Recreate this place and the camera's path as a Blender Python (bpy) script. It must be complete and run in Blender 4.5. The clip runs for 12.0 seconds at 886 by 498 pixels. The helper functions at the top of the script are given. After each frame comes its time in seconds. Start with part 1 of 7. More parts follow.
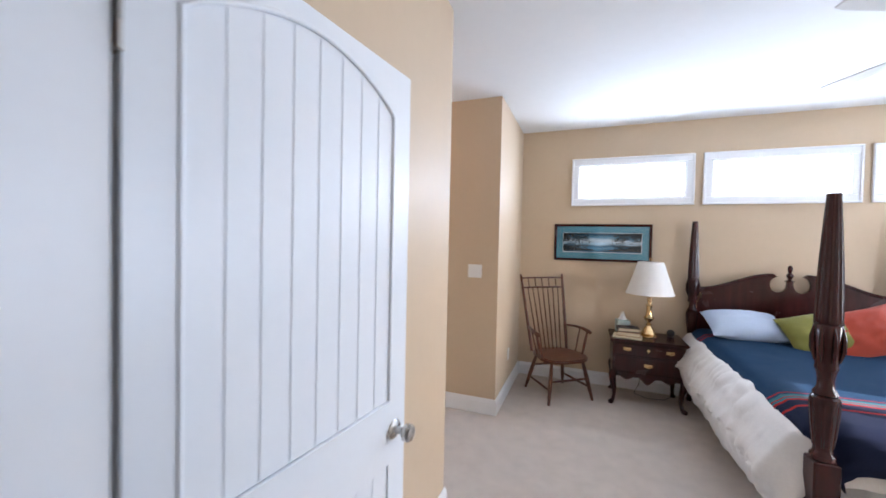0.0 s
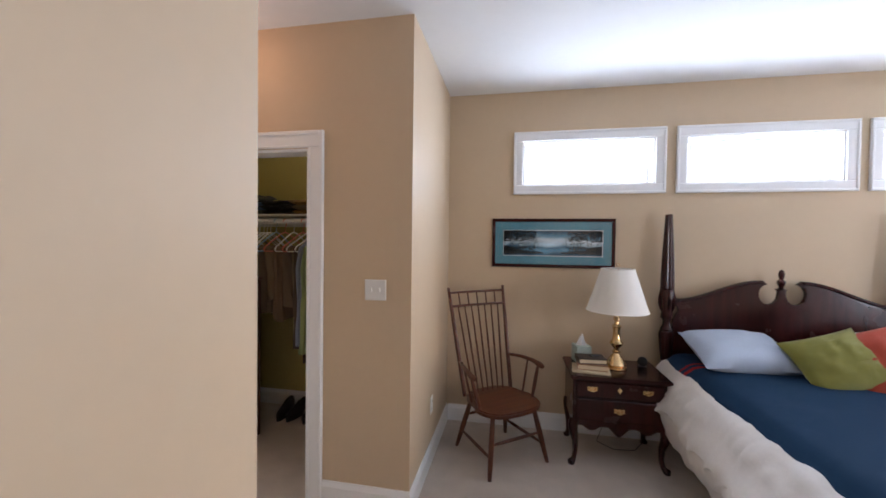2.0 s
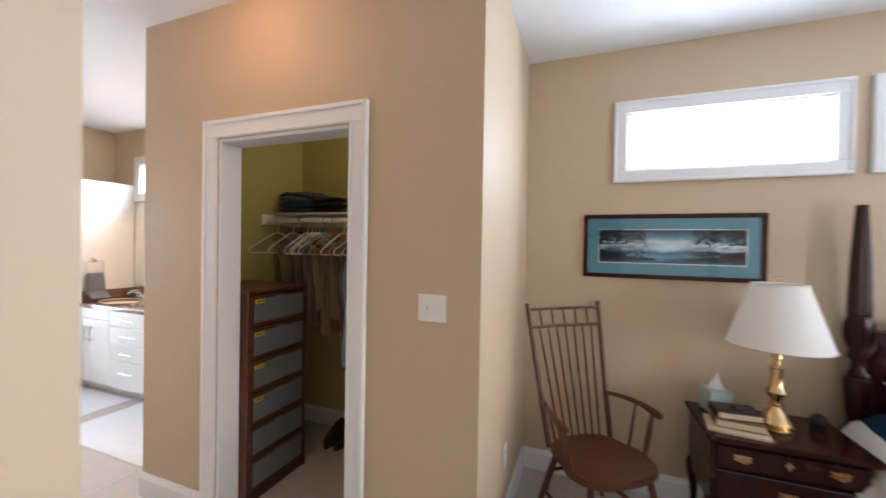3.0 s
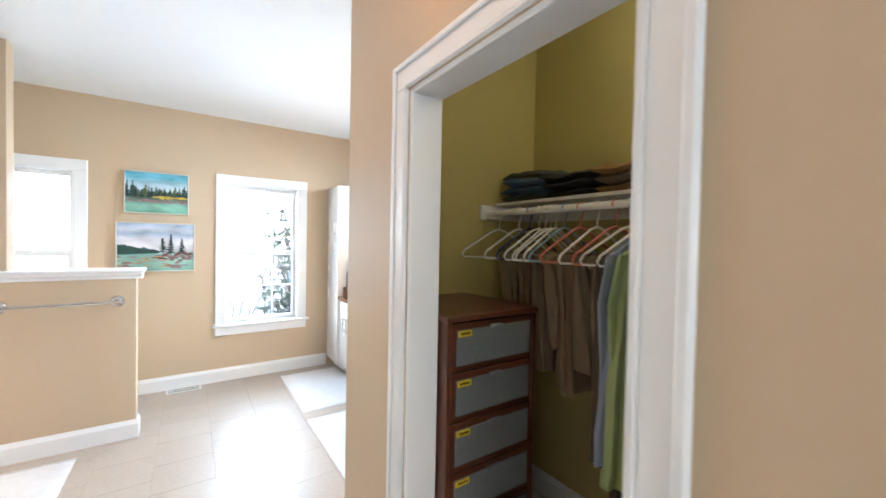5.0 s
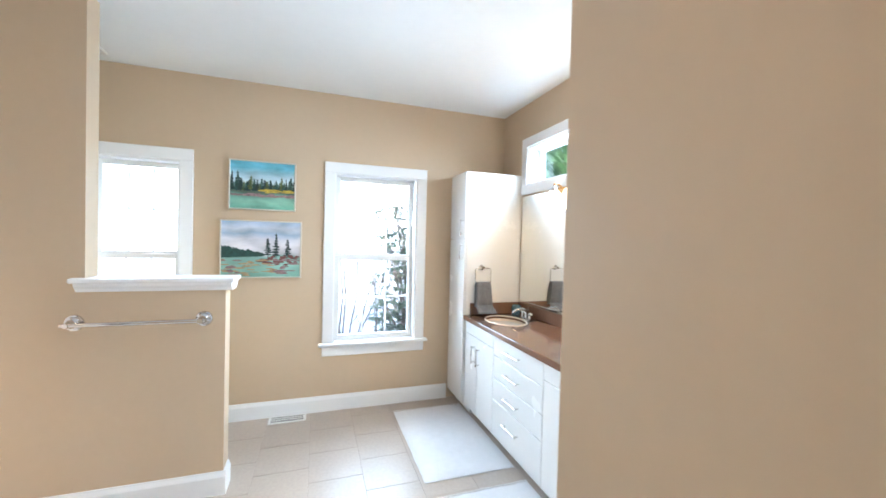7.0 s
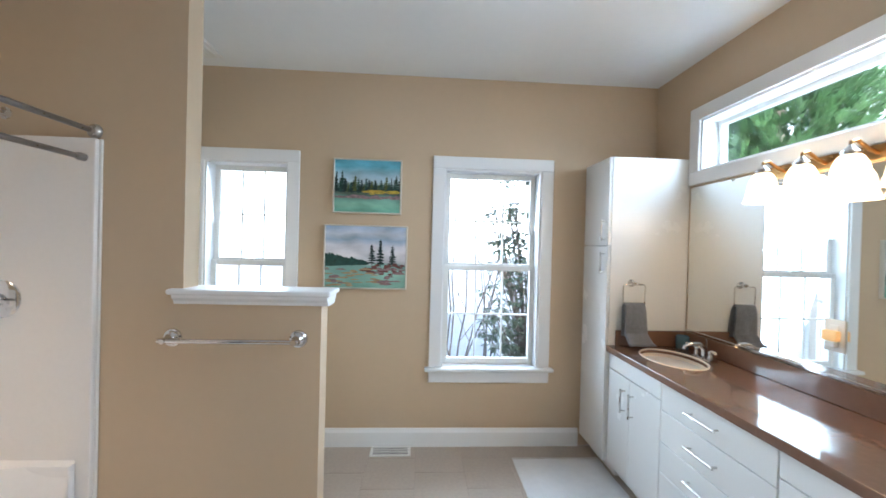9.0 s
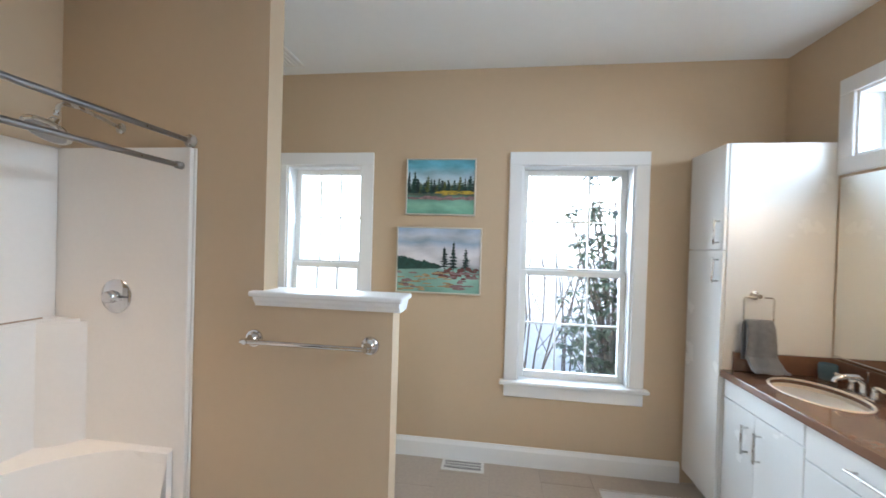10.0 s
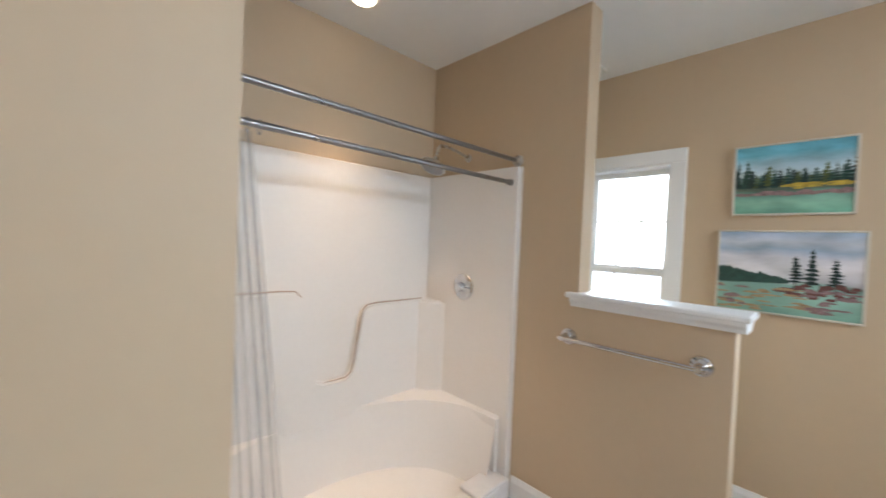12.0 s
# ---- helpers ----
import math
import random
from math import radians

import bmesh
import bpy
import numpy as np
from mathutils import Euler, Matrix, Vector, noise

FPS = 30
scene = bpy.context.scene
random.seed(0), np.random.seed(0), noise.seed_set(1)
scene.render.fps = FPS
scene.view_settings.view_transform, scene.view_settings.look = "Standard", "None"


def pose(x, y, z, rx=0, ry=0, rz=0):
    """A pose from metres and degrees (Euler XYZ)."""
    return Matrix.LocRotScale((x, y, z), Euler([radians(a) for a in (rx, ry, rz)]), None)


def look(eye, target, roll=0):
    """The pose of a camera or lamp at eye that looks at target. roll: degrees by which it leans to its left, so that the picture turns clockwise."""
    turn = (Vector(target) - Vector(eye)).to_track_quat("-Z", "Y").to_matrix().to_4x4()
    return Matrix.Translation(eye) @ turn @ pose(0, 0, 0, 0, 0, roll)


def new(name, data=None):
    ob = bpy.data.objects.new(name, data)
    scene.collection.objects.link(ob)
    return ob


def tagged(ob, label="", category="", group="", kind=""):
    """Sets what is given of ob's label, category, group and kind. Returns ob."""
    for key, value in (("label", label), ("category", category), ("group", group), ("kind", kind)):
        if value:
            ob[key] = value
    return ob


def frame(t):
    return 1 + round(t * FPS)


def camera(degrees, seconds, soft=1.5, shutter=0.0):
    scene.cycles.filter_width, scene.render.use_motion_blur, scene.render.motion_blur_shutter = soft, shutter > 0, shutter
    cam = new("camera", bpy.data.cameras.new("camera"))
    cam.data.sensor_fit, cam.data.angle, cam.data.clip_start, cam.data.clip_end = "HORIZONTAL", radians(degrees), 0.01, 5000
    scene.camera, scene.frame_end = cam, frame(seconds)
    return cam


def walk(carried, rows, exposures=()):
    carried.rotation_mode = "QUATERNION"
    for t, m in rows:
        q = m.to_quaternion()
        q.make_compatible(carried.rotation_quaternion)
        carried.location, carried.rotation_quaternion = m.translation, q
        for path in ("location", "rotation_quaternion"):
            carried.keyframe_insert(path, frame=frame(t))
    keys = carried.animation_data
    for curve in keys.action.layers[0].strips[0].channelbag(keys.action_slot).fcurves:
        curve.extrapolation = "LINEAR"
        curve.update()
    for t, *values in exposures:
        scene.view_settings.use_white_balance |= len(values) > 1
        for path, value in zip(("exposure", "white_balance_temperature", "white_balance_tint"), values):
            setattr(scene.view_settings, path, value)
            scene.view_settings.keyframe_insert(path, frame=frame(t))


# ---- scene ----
cam = camera(99.8, 12.0, soft=1.6, shutter=0.35)

# seconds, eye x, y, z, heading, pitch, lean
ROWS = [
    (0, -0.743, 1.554, 1.511, 20.98, -1.34, 1.24),
    (0.5, -0.806, 1.845, 1.519, 15.45, -1.23, 1.02),
    (1, -0.834, 2.123, 1.526, 11.50, -1.17, 0.85),
    (1.5, -0.852, 2.447, 1.530, 10.25, -1.32, 0.73),
    (2, -0.897, 2.748, 1.520, 10.75, -1.10, 0.73),
    (2.5, -0.964, 3.004, 1.504, 13.27, -0.60, 0.81),
    (3, -1.064, 3.292, 1.510, 20.85, -0.66, 0.96),
    (3.2, -1.092, 3.395, 1.508, 26.30, -0.66, 1.10),
    (4.8, -1.632, 4.044, 1.510, 53.50, -1.15, 1.00),
    (5, -1.714, 4.074, 1.508, 55.75, -1.12, 1.10),
    (5.5, -1.985, 4.100, 1.513, 59.65, -1.14, 1.40),
    (6, -2.275, 4.137, 1.512, 63.15, -1.13, 1.45),
    (6.5, -2.566, 4.198, 1.504, 66.95, -1.00, 1.35),
    (7, -2.850, 4.242, 1.498, 71.26, -1.05, 1.45),
    (7.2, -2.945, 4.258, 1.494, 73.40, -1.00, 1.46),
    (8.8, -3.427, 4.236, 1.494, 85.20, -0.46, 1.48),
    (9, -3.448, 4.231, 1.498, 86.79, -0.46, 1.49),
    (9.5, -3.516, 4.217, 1.514, 92.08, -0.45, 1.58),
    (10, -3.606, 4.199, 1.510, 97.60, -0.58, 1.68),
    (10.5, -3.656, 4.163, 1.486, 102.72, -0.16, 1.68),
    (11, -3.639, 4.093, 1.476, 110.55, -0.03, 1.85),
    (11.5, -3.561, 4.012, 1.486, 121.85, -0.54, 2.10),
    (12, -3.448, 3.994, 1.506, 136.15, -1.33, 2.32),
]


def seen(x, y, z, yaw, pitch, roll):
    a, b = radians(yaw), radians(pitch)
    way = Vector((-math.sin(a) * math.cos(b), math.cos(a) * math.cos(b), math.sin(b)))
    return look((x, y, z), Vector((x, y, z)) + way, roll)


walk(cam, [(t, seen(*row)) for t, *row in ROWS],
     exposures=[(0.0, 2.2, 5830, 17), (0.6, 2.0, 5850, 18), (1.5, 1.65, 6060, 20), (2.6, 1.93, 6160, 19), (3.4, 2.2, 5980, 13), (5.0, 2.50, 5620, 8), (5.5, 2.60, 5520, 7), (6.5, 2.50, 5460, 6),
                (7.2, 2.15, 5480, 6), (8.6, 1.58, 5500, 6), (9.4, 1.50, 5560, 6), (10.5, 1.56, 5850, 8), (11.3, 1.44, 6000, 9), (12.0, 1.43, 6020, 9)])

# ---------------------------------------------------------------- light
SUN_UP, SUN_AT = 22.0, 104.0          # height and bearing (from +y towards +x)
world = bpy.data.worlds.new("sky")
scene.world = world
world.use_nodes = True
wn = world.node_tree.nodes
sky = wn.new("ShaderNodeTexSky")
sky.sky_type, sky.sun_disc = "NISHITA", False
sky.sun_elevation, sky.sun_rotation = radians(SUN_UP), radians(SUN_AT)
sky.air_density, sky.dust_density = 1.0, 2.5
world.node_tree.links.new(sky.outputs[0], wn["Background"].inputs[0])
wn["Background"].inputs[1].default_value = 0.15


def lamp(name, kind, power, m, colour=(1, 1, 1), size=None, spread=180):
    data = bpy.data.lights.new(name, kind)
    data.energy, data.color = power, colour
    if kind == "AREA":
        data.spread = radians(spread)
        data.shape, data.size, data.size_y = "RECTANGLE", *size
    elif kind == "SUN":
        data.angle = radians(0.5)
    elif size:
        data.shadow_soft_size = size
    ob = new(name, data)
    ob.matrix_world = m
    return ob


a, b = radians(SUN_AT), radians(SUN_UP)
sun_way = Vector((math.sin(a) * math.cos(b), math.cos(a) * math.cos(b), math.sin(b)))
lamp("sun", "SUN", 4.5, look(sun_way * 30, (0, 0, 0)), (1, 0.95, 0.87))

# sky light standing in the openings of the windows
DAY = (0.76, 0.89, 1.0)
for x in (-0.338, 0.891, 2.12):
    lamp("window_light", "AREA", 8.5, look((x, 6.03, 2.168), (x, 4.0, 1.9)), DAY, (1.0, 0.36))
lamp("east_window_light", "AREA", 8, look((3.66, 4.9, 1.45), (0, 4.9, 1.35)), DAY, (1.4, 1.4))
lamp("east_window_light", "AREA", 14, look((3.66, 3.175, 1.45), (0, 3.0, 1.45)), DAY, (0.6, 1.4))
lamp("bath_window_light", "AREA", 8.0, look((-6.42, 4.755, 1.33), (-4.7, 4.755, 0.88)), DAY, (0.72, 1.46), 125)
lamp("bath_window_light", "AREA", 5.0, look((-6.42, 2.95, 1.33), (-4.7, 2.95, 0.88)), DAY, (0.57, 1.46), 125)
lamp("bath_high_window_light", "AREA", 12, look((-4.735, 6.182, 2.2), (-4.735, 3.0, 0.0)), DAY, (2.0, 0.34), 125)
lamp("hall_downlight", "POINT", 0.85, pose(-2.56, 4.30, 2.60), (1, 0.50, 0.25), 0.06)
# unseen lamp, added to brighten the closet's upper walls
lamp("closet_fill_light", "POINT", 0.70, pose(-2.2, 5.58, 2.55), (1, 0.86, 0.62), 0.07)
for x in (-5.075, -4.705):
    lamp("vanity_bulb", "POINT", 1.3, pose(x, 5.868, 1.735), (1, 0.66, 0.36), 0.035)
lamp("shower_downlight", "SPOT", 46, pose(-4.48, 2.28, 2.735), (1, 0.70, 0.44), 0.18)
bpy.data.lights["shower_downlight"].spot_size, bpy.data.lights["shower_downlight"].spot_blend = radians(78), 1.0

# ---------------------------------------------------------------- materials


def mat(name, colour, rough=0.6, metal=0.0, vary=0.06, scale=6.0, bump=0.0, bump_scale=200.0, spec=0.5, sheen=0.0, per_object=0.0, coat=0.0):
    """A surface with two scales of variation in colour and a fine relief."""
    m = bpy.data.materials.new(name)
    m.use_nodes = True
    n, l = m.node_tree.nodes, m.node_tree.links
    p = n["Principled BSDF"]
    p.inputs["Metallic"].default_value = metal
    p.inputs["Specular IOR Level"].default_value = spec
    p.inputs["Sheen Weight"].default_value = sheen
    p.inputs["Coat Weight"].default_value = coat
    co = n.new("ShaderNodeTexCoord")
    big, fine = n.new("ShaderNodeTexNoise"), n.new("ShaderNodeTexNoise")
    big.inputs["Scale"].default_value, fine.inputs["Scale"].default_value = scale, scale * 14
    big.inputs["Detail"].default_value = fine.inputs["Detail"].default_value = 4
    add = n.new("ShaderNodeMath")
    add.operation = "MULTIPLY_ADD"
    add.inputs[1].default_value = 0.5
    l.new(co.outputs["Object"], big.inputs["Vector"])
    l.new(co.outputs["Object"], fine.inputs["Vector"])
    l.new(fine.outputs["Fac"], add.inputs[0])
    half = n.new("ShaderNodeMath")
    half.operation = "MULTIPLY"
    half.inputs[1].default_value = 0.5
    l.new(big.outputs["Fac"], half.inputs[0])
    l.new(half.outputs[0], add.inputs[2])
    ramp = n.new("ShaderNodeMapRange")
    ramp.inputs["From Min"].default_value, ramp.inputs["From Max"].default_value = 0.3, 0.7
    ramp.inputs["To Min"].default_value, ramp.inputs["To Max"].default_value = 1 - vary, 1 + vary
    l.new(add.outputs[0], ramp.inputs["Value"])
    last = ramp.outputs[0]
    if per_object:
        info, mr, mul = n.new("ShaderNodeObjectInfo"), n.new("ShaderNodeMapRange"), n.new("ShaderNodeMath")
        mr.inputs["To Min"].default_value, mr.inputs["To Max"].default_value = 1 - per_object, 1 + per_object
        l.new(info.outputs["Random"], mr.inputs["Value"])
        mul.operation = "MULTIPLY"
        l.new(mr.outputs[0], mul.inputs[0])
        l.new(last, mul.inputs[1])
        last = mul.outputs[0]
    mix = n.new("ShaderNodeVectorMath")
    mix.operation = "SCALE"
    mix.inputs[0].default_value = colour
    l.new(last, mix.inputs["Scale"])
    l.new(mix.outputs[0], p.inputs["Base Color"])
    rr = n.new("ShaderNodeMapRange")
    rr.inputs["To Min"].default_value, rr.inputs["To Max"].default_value = max(rough - 0.08, 0.02), min(rough + 0.08, 1)
    l.new(big.outputs["Fac"], rr.inputs["Value"])
    l.new(rr.outputs[0], p.inputs["Roughness"])
    if bump:
        bn, bt = n.new("ShaderNodeBump"), n.new("ShaderNodeTexNoise")
        bt.inputs["Scale"].default_value, bt.inputs["Detail"].default_value = bump_scale, 3
        bn.inputs["Strength"].default_value, bn.inputs["Distance"].default_value = bump, 0.004
        l.new(co.outputs["Object"], bt.inputs["Vector"])
        l.new(bt.outputs["Fac"], bn.inputs["Height"])
        l.new(bn.outputs[0], p.inputs["Normal"])
    return m


def wood(name, dark, light, rough=0.3, scale=9.0, along="X", coat=0.3):
    """Stained wood with a drawn-out grain."""
    m = mat(name, dark, rough, coat=coat)
    n, l = m.node_tree.nodes, m.node_tree.links
    co = n.new("ShaderNodeTexCoord")
    mp, tx, rp = n.new("ShaderNodeMapping"), n.new("ShaderNodeTexNoise"), n.new("ShaderNodeValToRGB")
    mp.inputs["Scale"].default_value = {"X": (0.12, 1, 1), "Y": (1, 0.12, 1), "Z": (1, 1, 0.12)}[along]
    tx.inputs["Scale"].default_value, tx.inputs["Detail"].default_value, tx.inputs["Distortion"].default_value = scale * 4, 6, 0.6
    rp.color_ramp.elements[0].color, rp.color_ramp.elements[1].color = (*dark, 1), (*light, 1)
    rp.color_ramp.elements[0].position, rp.color_ramp.elements[1].position = 0.35, 0.72
    l.new(co.outputs["Object"], mp.inputs["Vector"])
    l.new(mp.outputs[0], tx.inputs["Vector"])
    l.new(tx.outputs["Fac"], rp.inputs[0])
    l.new(rp.outputs[0], n["Principled BSDF"].inputs["Base Color"])
    return m


def glow(name, colour, strength):
    m = bpy.data.materials.new(name)
    m.use_nodes = True
    p = m.node_tree.nodes["Principled BSDF"]
    p.inputs["Base Color"].default_value = (*colour, 1)
    p.inputs["Emission Color"].default_value = (*colour, 1)
    p.inputs["Emission Strength"].default_value = strength
    return m


def clear(name, tint=(1, 1, 1), rough=0.0):
    """Thin clear glass: a little mirror, the rest passes straight through."""
    m = bpy.data.materials.new(name)
    m.use_nodes = True
    n, l = m.node_tree.nodes, m.node_tree.links
    n.remove(n["Principled BSDF"])
    tr, gl, mx, fr = n.new("ShaderNodeBsdfTransparent"), n.new("ShaderNodeBsdfGlossy"), n.new("ShaderNodeMixShader"), n.new("ShaderNodeLayerWeight")
    pw, ml = n.new("ShaderNodeMath"), n.new("ShaderNodeMath")
    pw.operation, ml.operation = "POWER", "MULTIPLY_ADD"
    pw.inputs[1].default_value, ml.inputs[1].default_value, ml.inputs[2].default_value = 4.0, 0.5, 0.04
    tr.inputs[0].default_value = (*tint, 1)
    gl.inputs["Roughness"].default_value = rough
    l.new(fr.outputs["Facing"], pw.inputs[0])
    l.new(pw.outputs[0], ml.inputs[0])
    l.new(ml.outputs[0], mx.inputs[0])
    l.new(tr.outputs[0], mx.inputs[1])
    l.new(gl.outputs[0], mx.inputs[2])
    l.new(mx.outputs[0], n["Material Output"].inputs[0])
    return m


PAINT = mat("tan wall paint", (0.565, 0.435, 0.295), 0.55, vary=0.02, scale=1.5, bump=0.04, bump_scale=300)
OLIVE = mat("olive closet paint", (0.50, 0.43, 0.165), 0.6, vary=0.025, scale=1.5, bump=0.10, bump_scale=260)
WHITE_CEIL = mat("white ceiling paint", (0.82, 0.83, 0.83), 0.8, vary=0.015, scale=1.2, bump=0.12, bump_scale=180)
TRIM = mat("white gloss trim paint", (0.82, 0.82, 0.82), 0.36, vary=0.012, scale=3)
DOOR_WHITE = mat("white door paint", (0.80, 0.82, 0.84), 0.36, vary=0.012, scale=3, bump=0.04, bump_scale=45)
CARPET = mat("beige cut pile carpet", (0.57, 0.495, 0.43), 0.95, vary=0.13, scale=9, bump=0.9, bump_scale=420, spec=0.1, sheen=0.3)
TILE = mat("beige floor tile", (0.47, 0.395, 0.325), 0.36, vary=0.10, scale=3.5, bump=0.05, bump_scale=40, per_object=0.014)
GROUT = mat("beige grout", (0.41, 0.35, 0.29), 0.9, vary=0.1, scale=20)

# ---------------------------------------------------------------- helpers


def box(bm, x0, x1, y0, y1, z0, z1):
    v = [bm.verts.new((x, y, z)) for x in (x0, x1) for y in (y0, y1) for z in (z0, z1)]
    for f in ((0, 1, 3, 2), (4, 6, 7, 5), (0, 4, 5, 1), (2, 3, 7, 6), (0, 2, 6, 4), (1, 5, 7, 3)):
        bm.faces.new([v[i] for i in f])
    return v


def boxes(*dims, bevel=0.0, seg=1):
    bm = bmesh.new()
    for d in dims:
        box(bm, *d)
    if bevel:
        bmesh.ops.bevel(bm, geom=bm.edges[:], offset=bevel, segments=seg, affect="EDGES", profile=0.7)
    return bm


def lathe(profile, seg=24, at=(0, 0, 0), flute=0, flute_deep=0.0):
    """A turned piece: radius and height, from the bottom up, closed at both ends."""
    bm = bmesh.new()
    rings = []
    for r, z in profile:
        ring = []
        for k in range(seg):
            g = 2 * math.pi * k / seg
            q = r * (1 - (flute_deep if flute and (k * flute * 2 // seg) % 2 else 0))
            ring.append(bm.verts.new((at[0] + q * math.cos(g), at[1] + q * math.sin(g), at[2] + z)))
        rings.append(ring)
    for p, q in zip(rings, rings[1:]):
        for k in range(seg):
            bm.faces.new((p[k], p[(k + 1) % seg], q[(k + 1) % seg], q[k]))
    bm.faces.new(rings[0][::-1])
    bm.faces.new(rings[-1])
    return bm


def tube(points, radius, seg=10, into=None, flat=1.0):
    """A round bar along a line of points; radius is one number or one for each point."""
    bm = into or bmesh.new()
    pts = [Vector(p) for p in points]
    rad = radius if isinstance(radius, (list, tuple)) else [radius] * len(pts)
    up = None
    rings = []
    for i, p in enumerate(pts):
        d = (pts[min(i + 1, len(pts) - 1)] - pts[max(i - 1, 0)]).normalized()
        if up is None:
            up = d.orthogonal().normalized()
        up = (up - d * up.dot(d)).normalized()
        side = d.cross(up)
        rings.append([bm.verts.new(p + (up * math.cos(2 * math.pi * k / seg) + side * math.sin(2 * math.pi * k / seg) * flat) * rad[i]) for k in range(seg)])
    for a, b in zip(rings, rings[1:]):
        for k in range(seg):
            bm.faces.new((a[k], a[(k + 1) % seg], b[(k + 1) % seg], b[k]))
    bm.faces.new(rings[0][::-1])
    bm.faces.new(rings[-1])
    return bm


def slab(outline, z0, z1, axis="z", bevel=0.0):
    """A flat piece with the given outline, drawn out along an axis (z, or y for upright boards, or x)."""
    bm = bmesh.new()

    def at(p, h):
        return {"z": (p[0], p[1], h), "y": (p[0], h, p[1]), "x": (h, p[0], p[1])}[axis]
    lo, hi = [bm.verts.new(at(p, z0)) for p in outline], [bm.verts.new(at(p, z1)) for p in outline]
    bm.faces.new(lo[::-1])
    bm.faces.new(hi)
    for k in range(len(lo)):
        j = (k + 1) % len(lo)
        bm.faces.new((lo[k], lo[j], hi[j], hi[k]))
    bmesh.ops.recalc_face_normals(bm, faces=bm.faces)
    if bevel:
        es = [e for e in bm.edges if len(e.link_faces) == 2 and any(len(f.verts) == len(outline) for f in e.link_faces)]
        bmesh.ops.bevel(bm, geom=es, offset=bevel, segments=2, affect="EDGES")
    return bm


ROOM = Vector((0, 0, 0))     # where the room being built has its origin


def part(name, bm, material, parent=None, label="", smooth=False, m=None):
    """Links a bmesh as one mesh object, under a thing or a part."""
    bmesh.ops.recalc_face_normals(bm, faces=bm.faces)
    me = bpy.data.meshes.new(name)
    bm.to_mesh(me)
    bm.free()
    me.materials.append(material)
    if smooth:
        for f in me.polygons:
            f.use_smooth = True
        me.set_sharp_from_angle(angle=radians(42))
    ob = new(name, me)
    if parent:
        ob.parent = parent
    if m is not None:
        ob.matrix_basis = m
    if not parent:
        ob.matrix_basis = pose(*ROOM) @ ob.matrix_basis
    if label:
        tagged(ob, label)
    return ob


def thing(name, label, category, at=(0, 0, 0), turn=0.0, group="", kind=""):
    ob = new(name)
    ob.empty_display_size = 0.1
    ob.matrix_basis = pose(*(ROOM + Vector(at)), 0, 0, turn)
    return tagged(ob, label, category, group, kind)


def structure(name, bm, material, label, category, smooth=False):
    return tagged(part(name, bm, material, None, "", smooth), label, category, "", "structure")


def wall_bm(axis, c0, c1, a0, a1, z0=0.0, z1=2.75, holes=()):
    """A wall c0..c1 thick, from a0 to a1 along the other axis, with holes (a, a, z, z) through it."""
    bm = bmesh.new()

    def put(p, q, lo, hi):
        if q - p > 1e-4 and hi - lo > 1e-4:
            box(bm, *((c0, c1, p, q) if axis == "x" else (p, q, c0, c1)), lo, hi)
    at = a0
    for h0, h1, lo, hi in sorted(holes):
        put(at, h0, z0, z1)
        put(h0, h1, z0, lo)
        put(h0, h1, hi, z1)
        at = h1
    put(at, a1, z0, z1)
    return bm


# ---------------------------------------------------------------- the shell
CEIL = 2.75
WEST, NORTH, CLOSET = -1.445, 5.885, 4.72       # bedroom west wall, bedroom north wall, closet front
BATH = -0.09                                    # the bathroom's origin along x
BATH_W, BATH_N = -6.14, 6.01                    # bathroom window wall, bathroom mirror wall
SHOWER = -5.20                                  # face of the shower and towel bar wall

HIGH = [(-0.833, 0.16, 1.99, 2.345), (0.382, 1.399, 1.99, 2.345), (1.612, 2.629, 1.99, 2.345)]
WIN_A, WIN_B = (4.39, 5.12, 0.575, 2.075), (2.66, 3.24, 0.575, 2.075)
CLERE = (-5.672, -3.62, 2.025, 2.355)
EW, SUN_WINDOW = (4.2, 5.6, 0.75, 2.15), (2.85, 3.5, 0.75, 2.135)
DOORWAY = (-1.40, -0.50, 0.0, 2.05)
CLOSET_DOOR = (-2.887, -2.063, 0.0, 2.047)

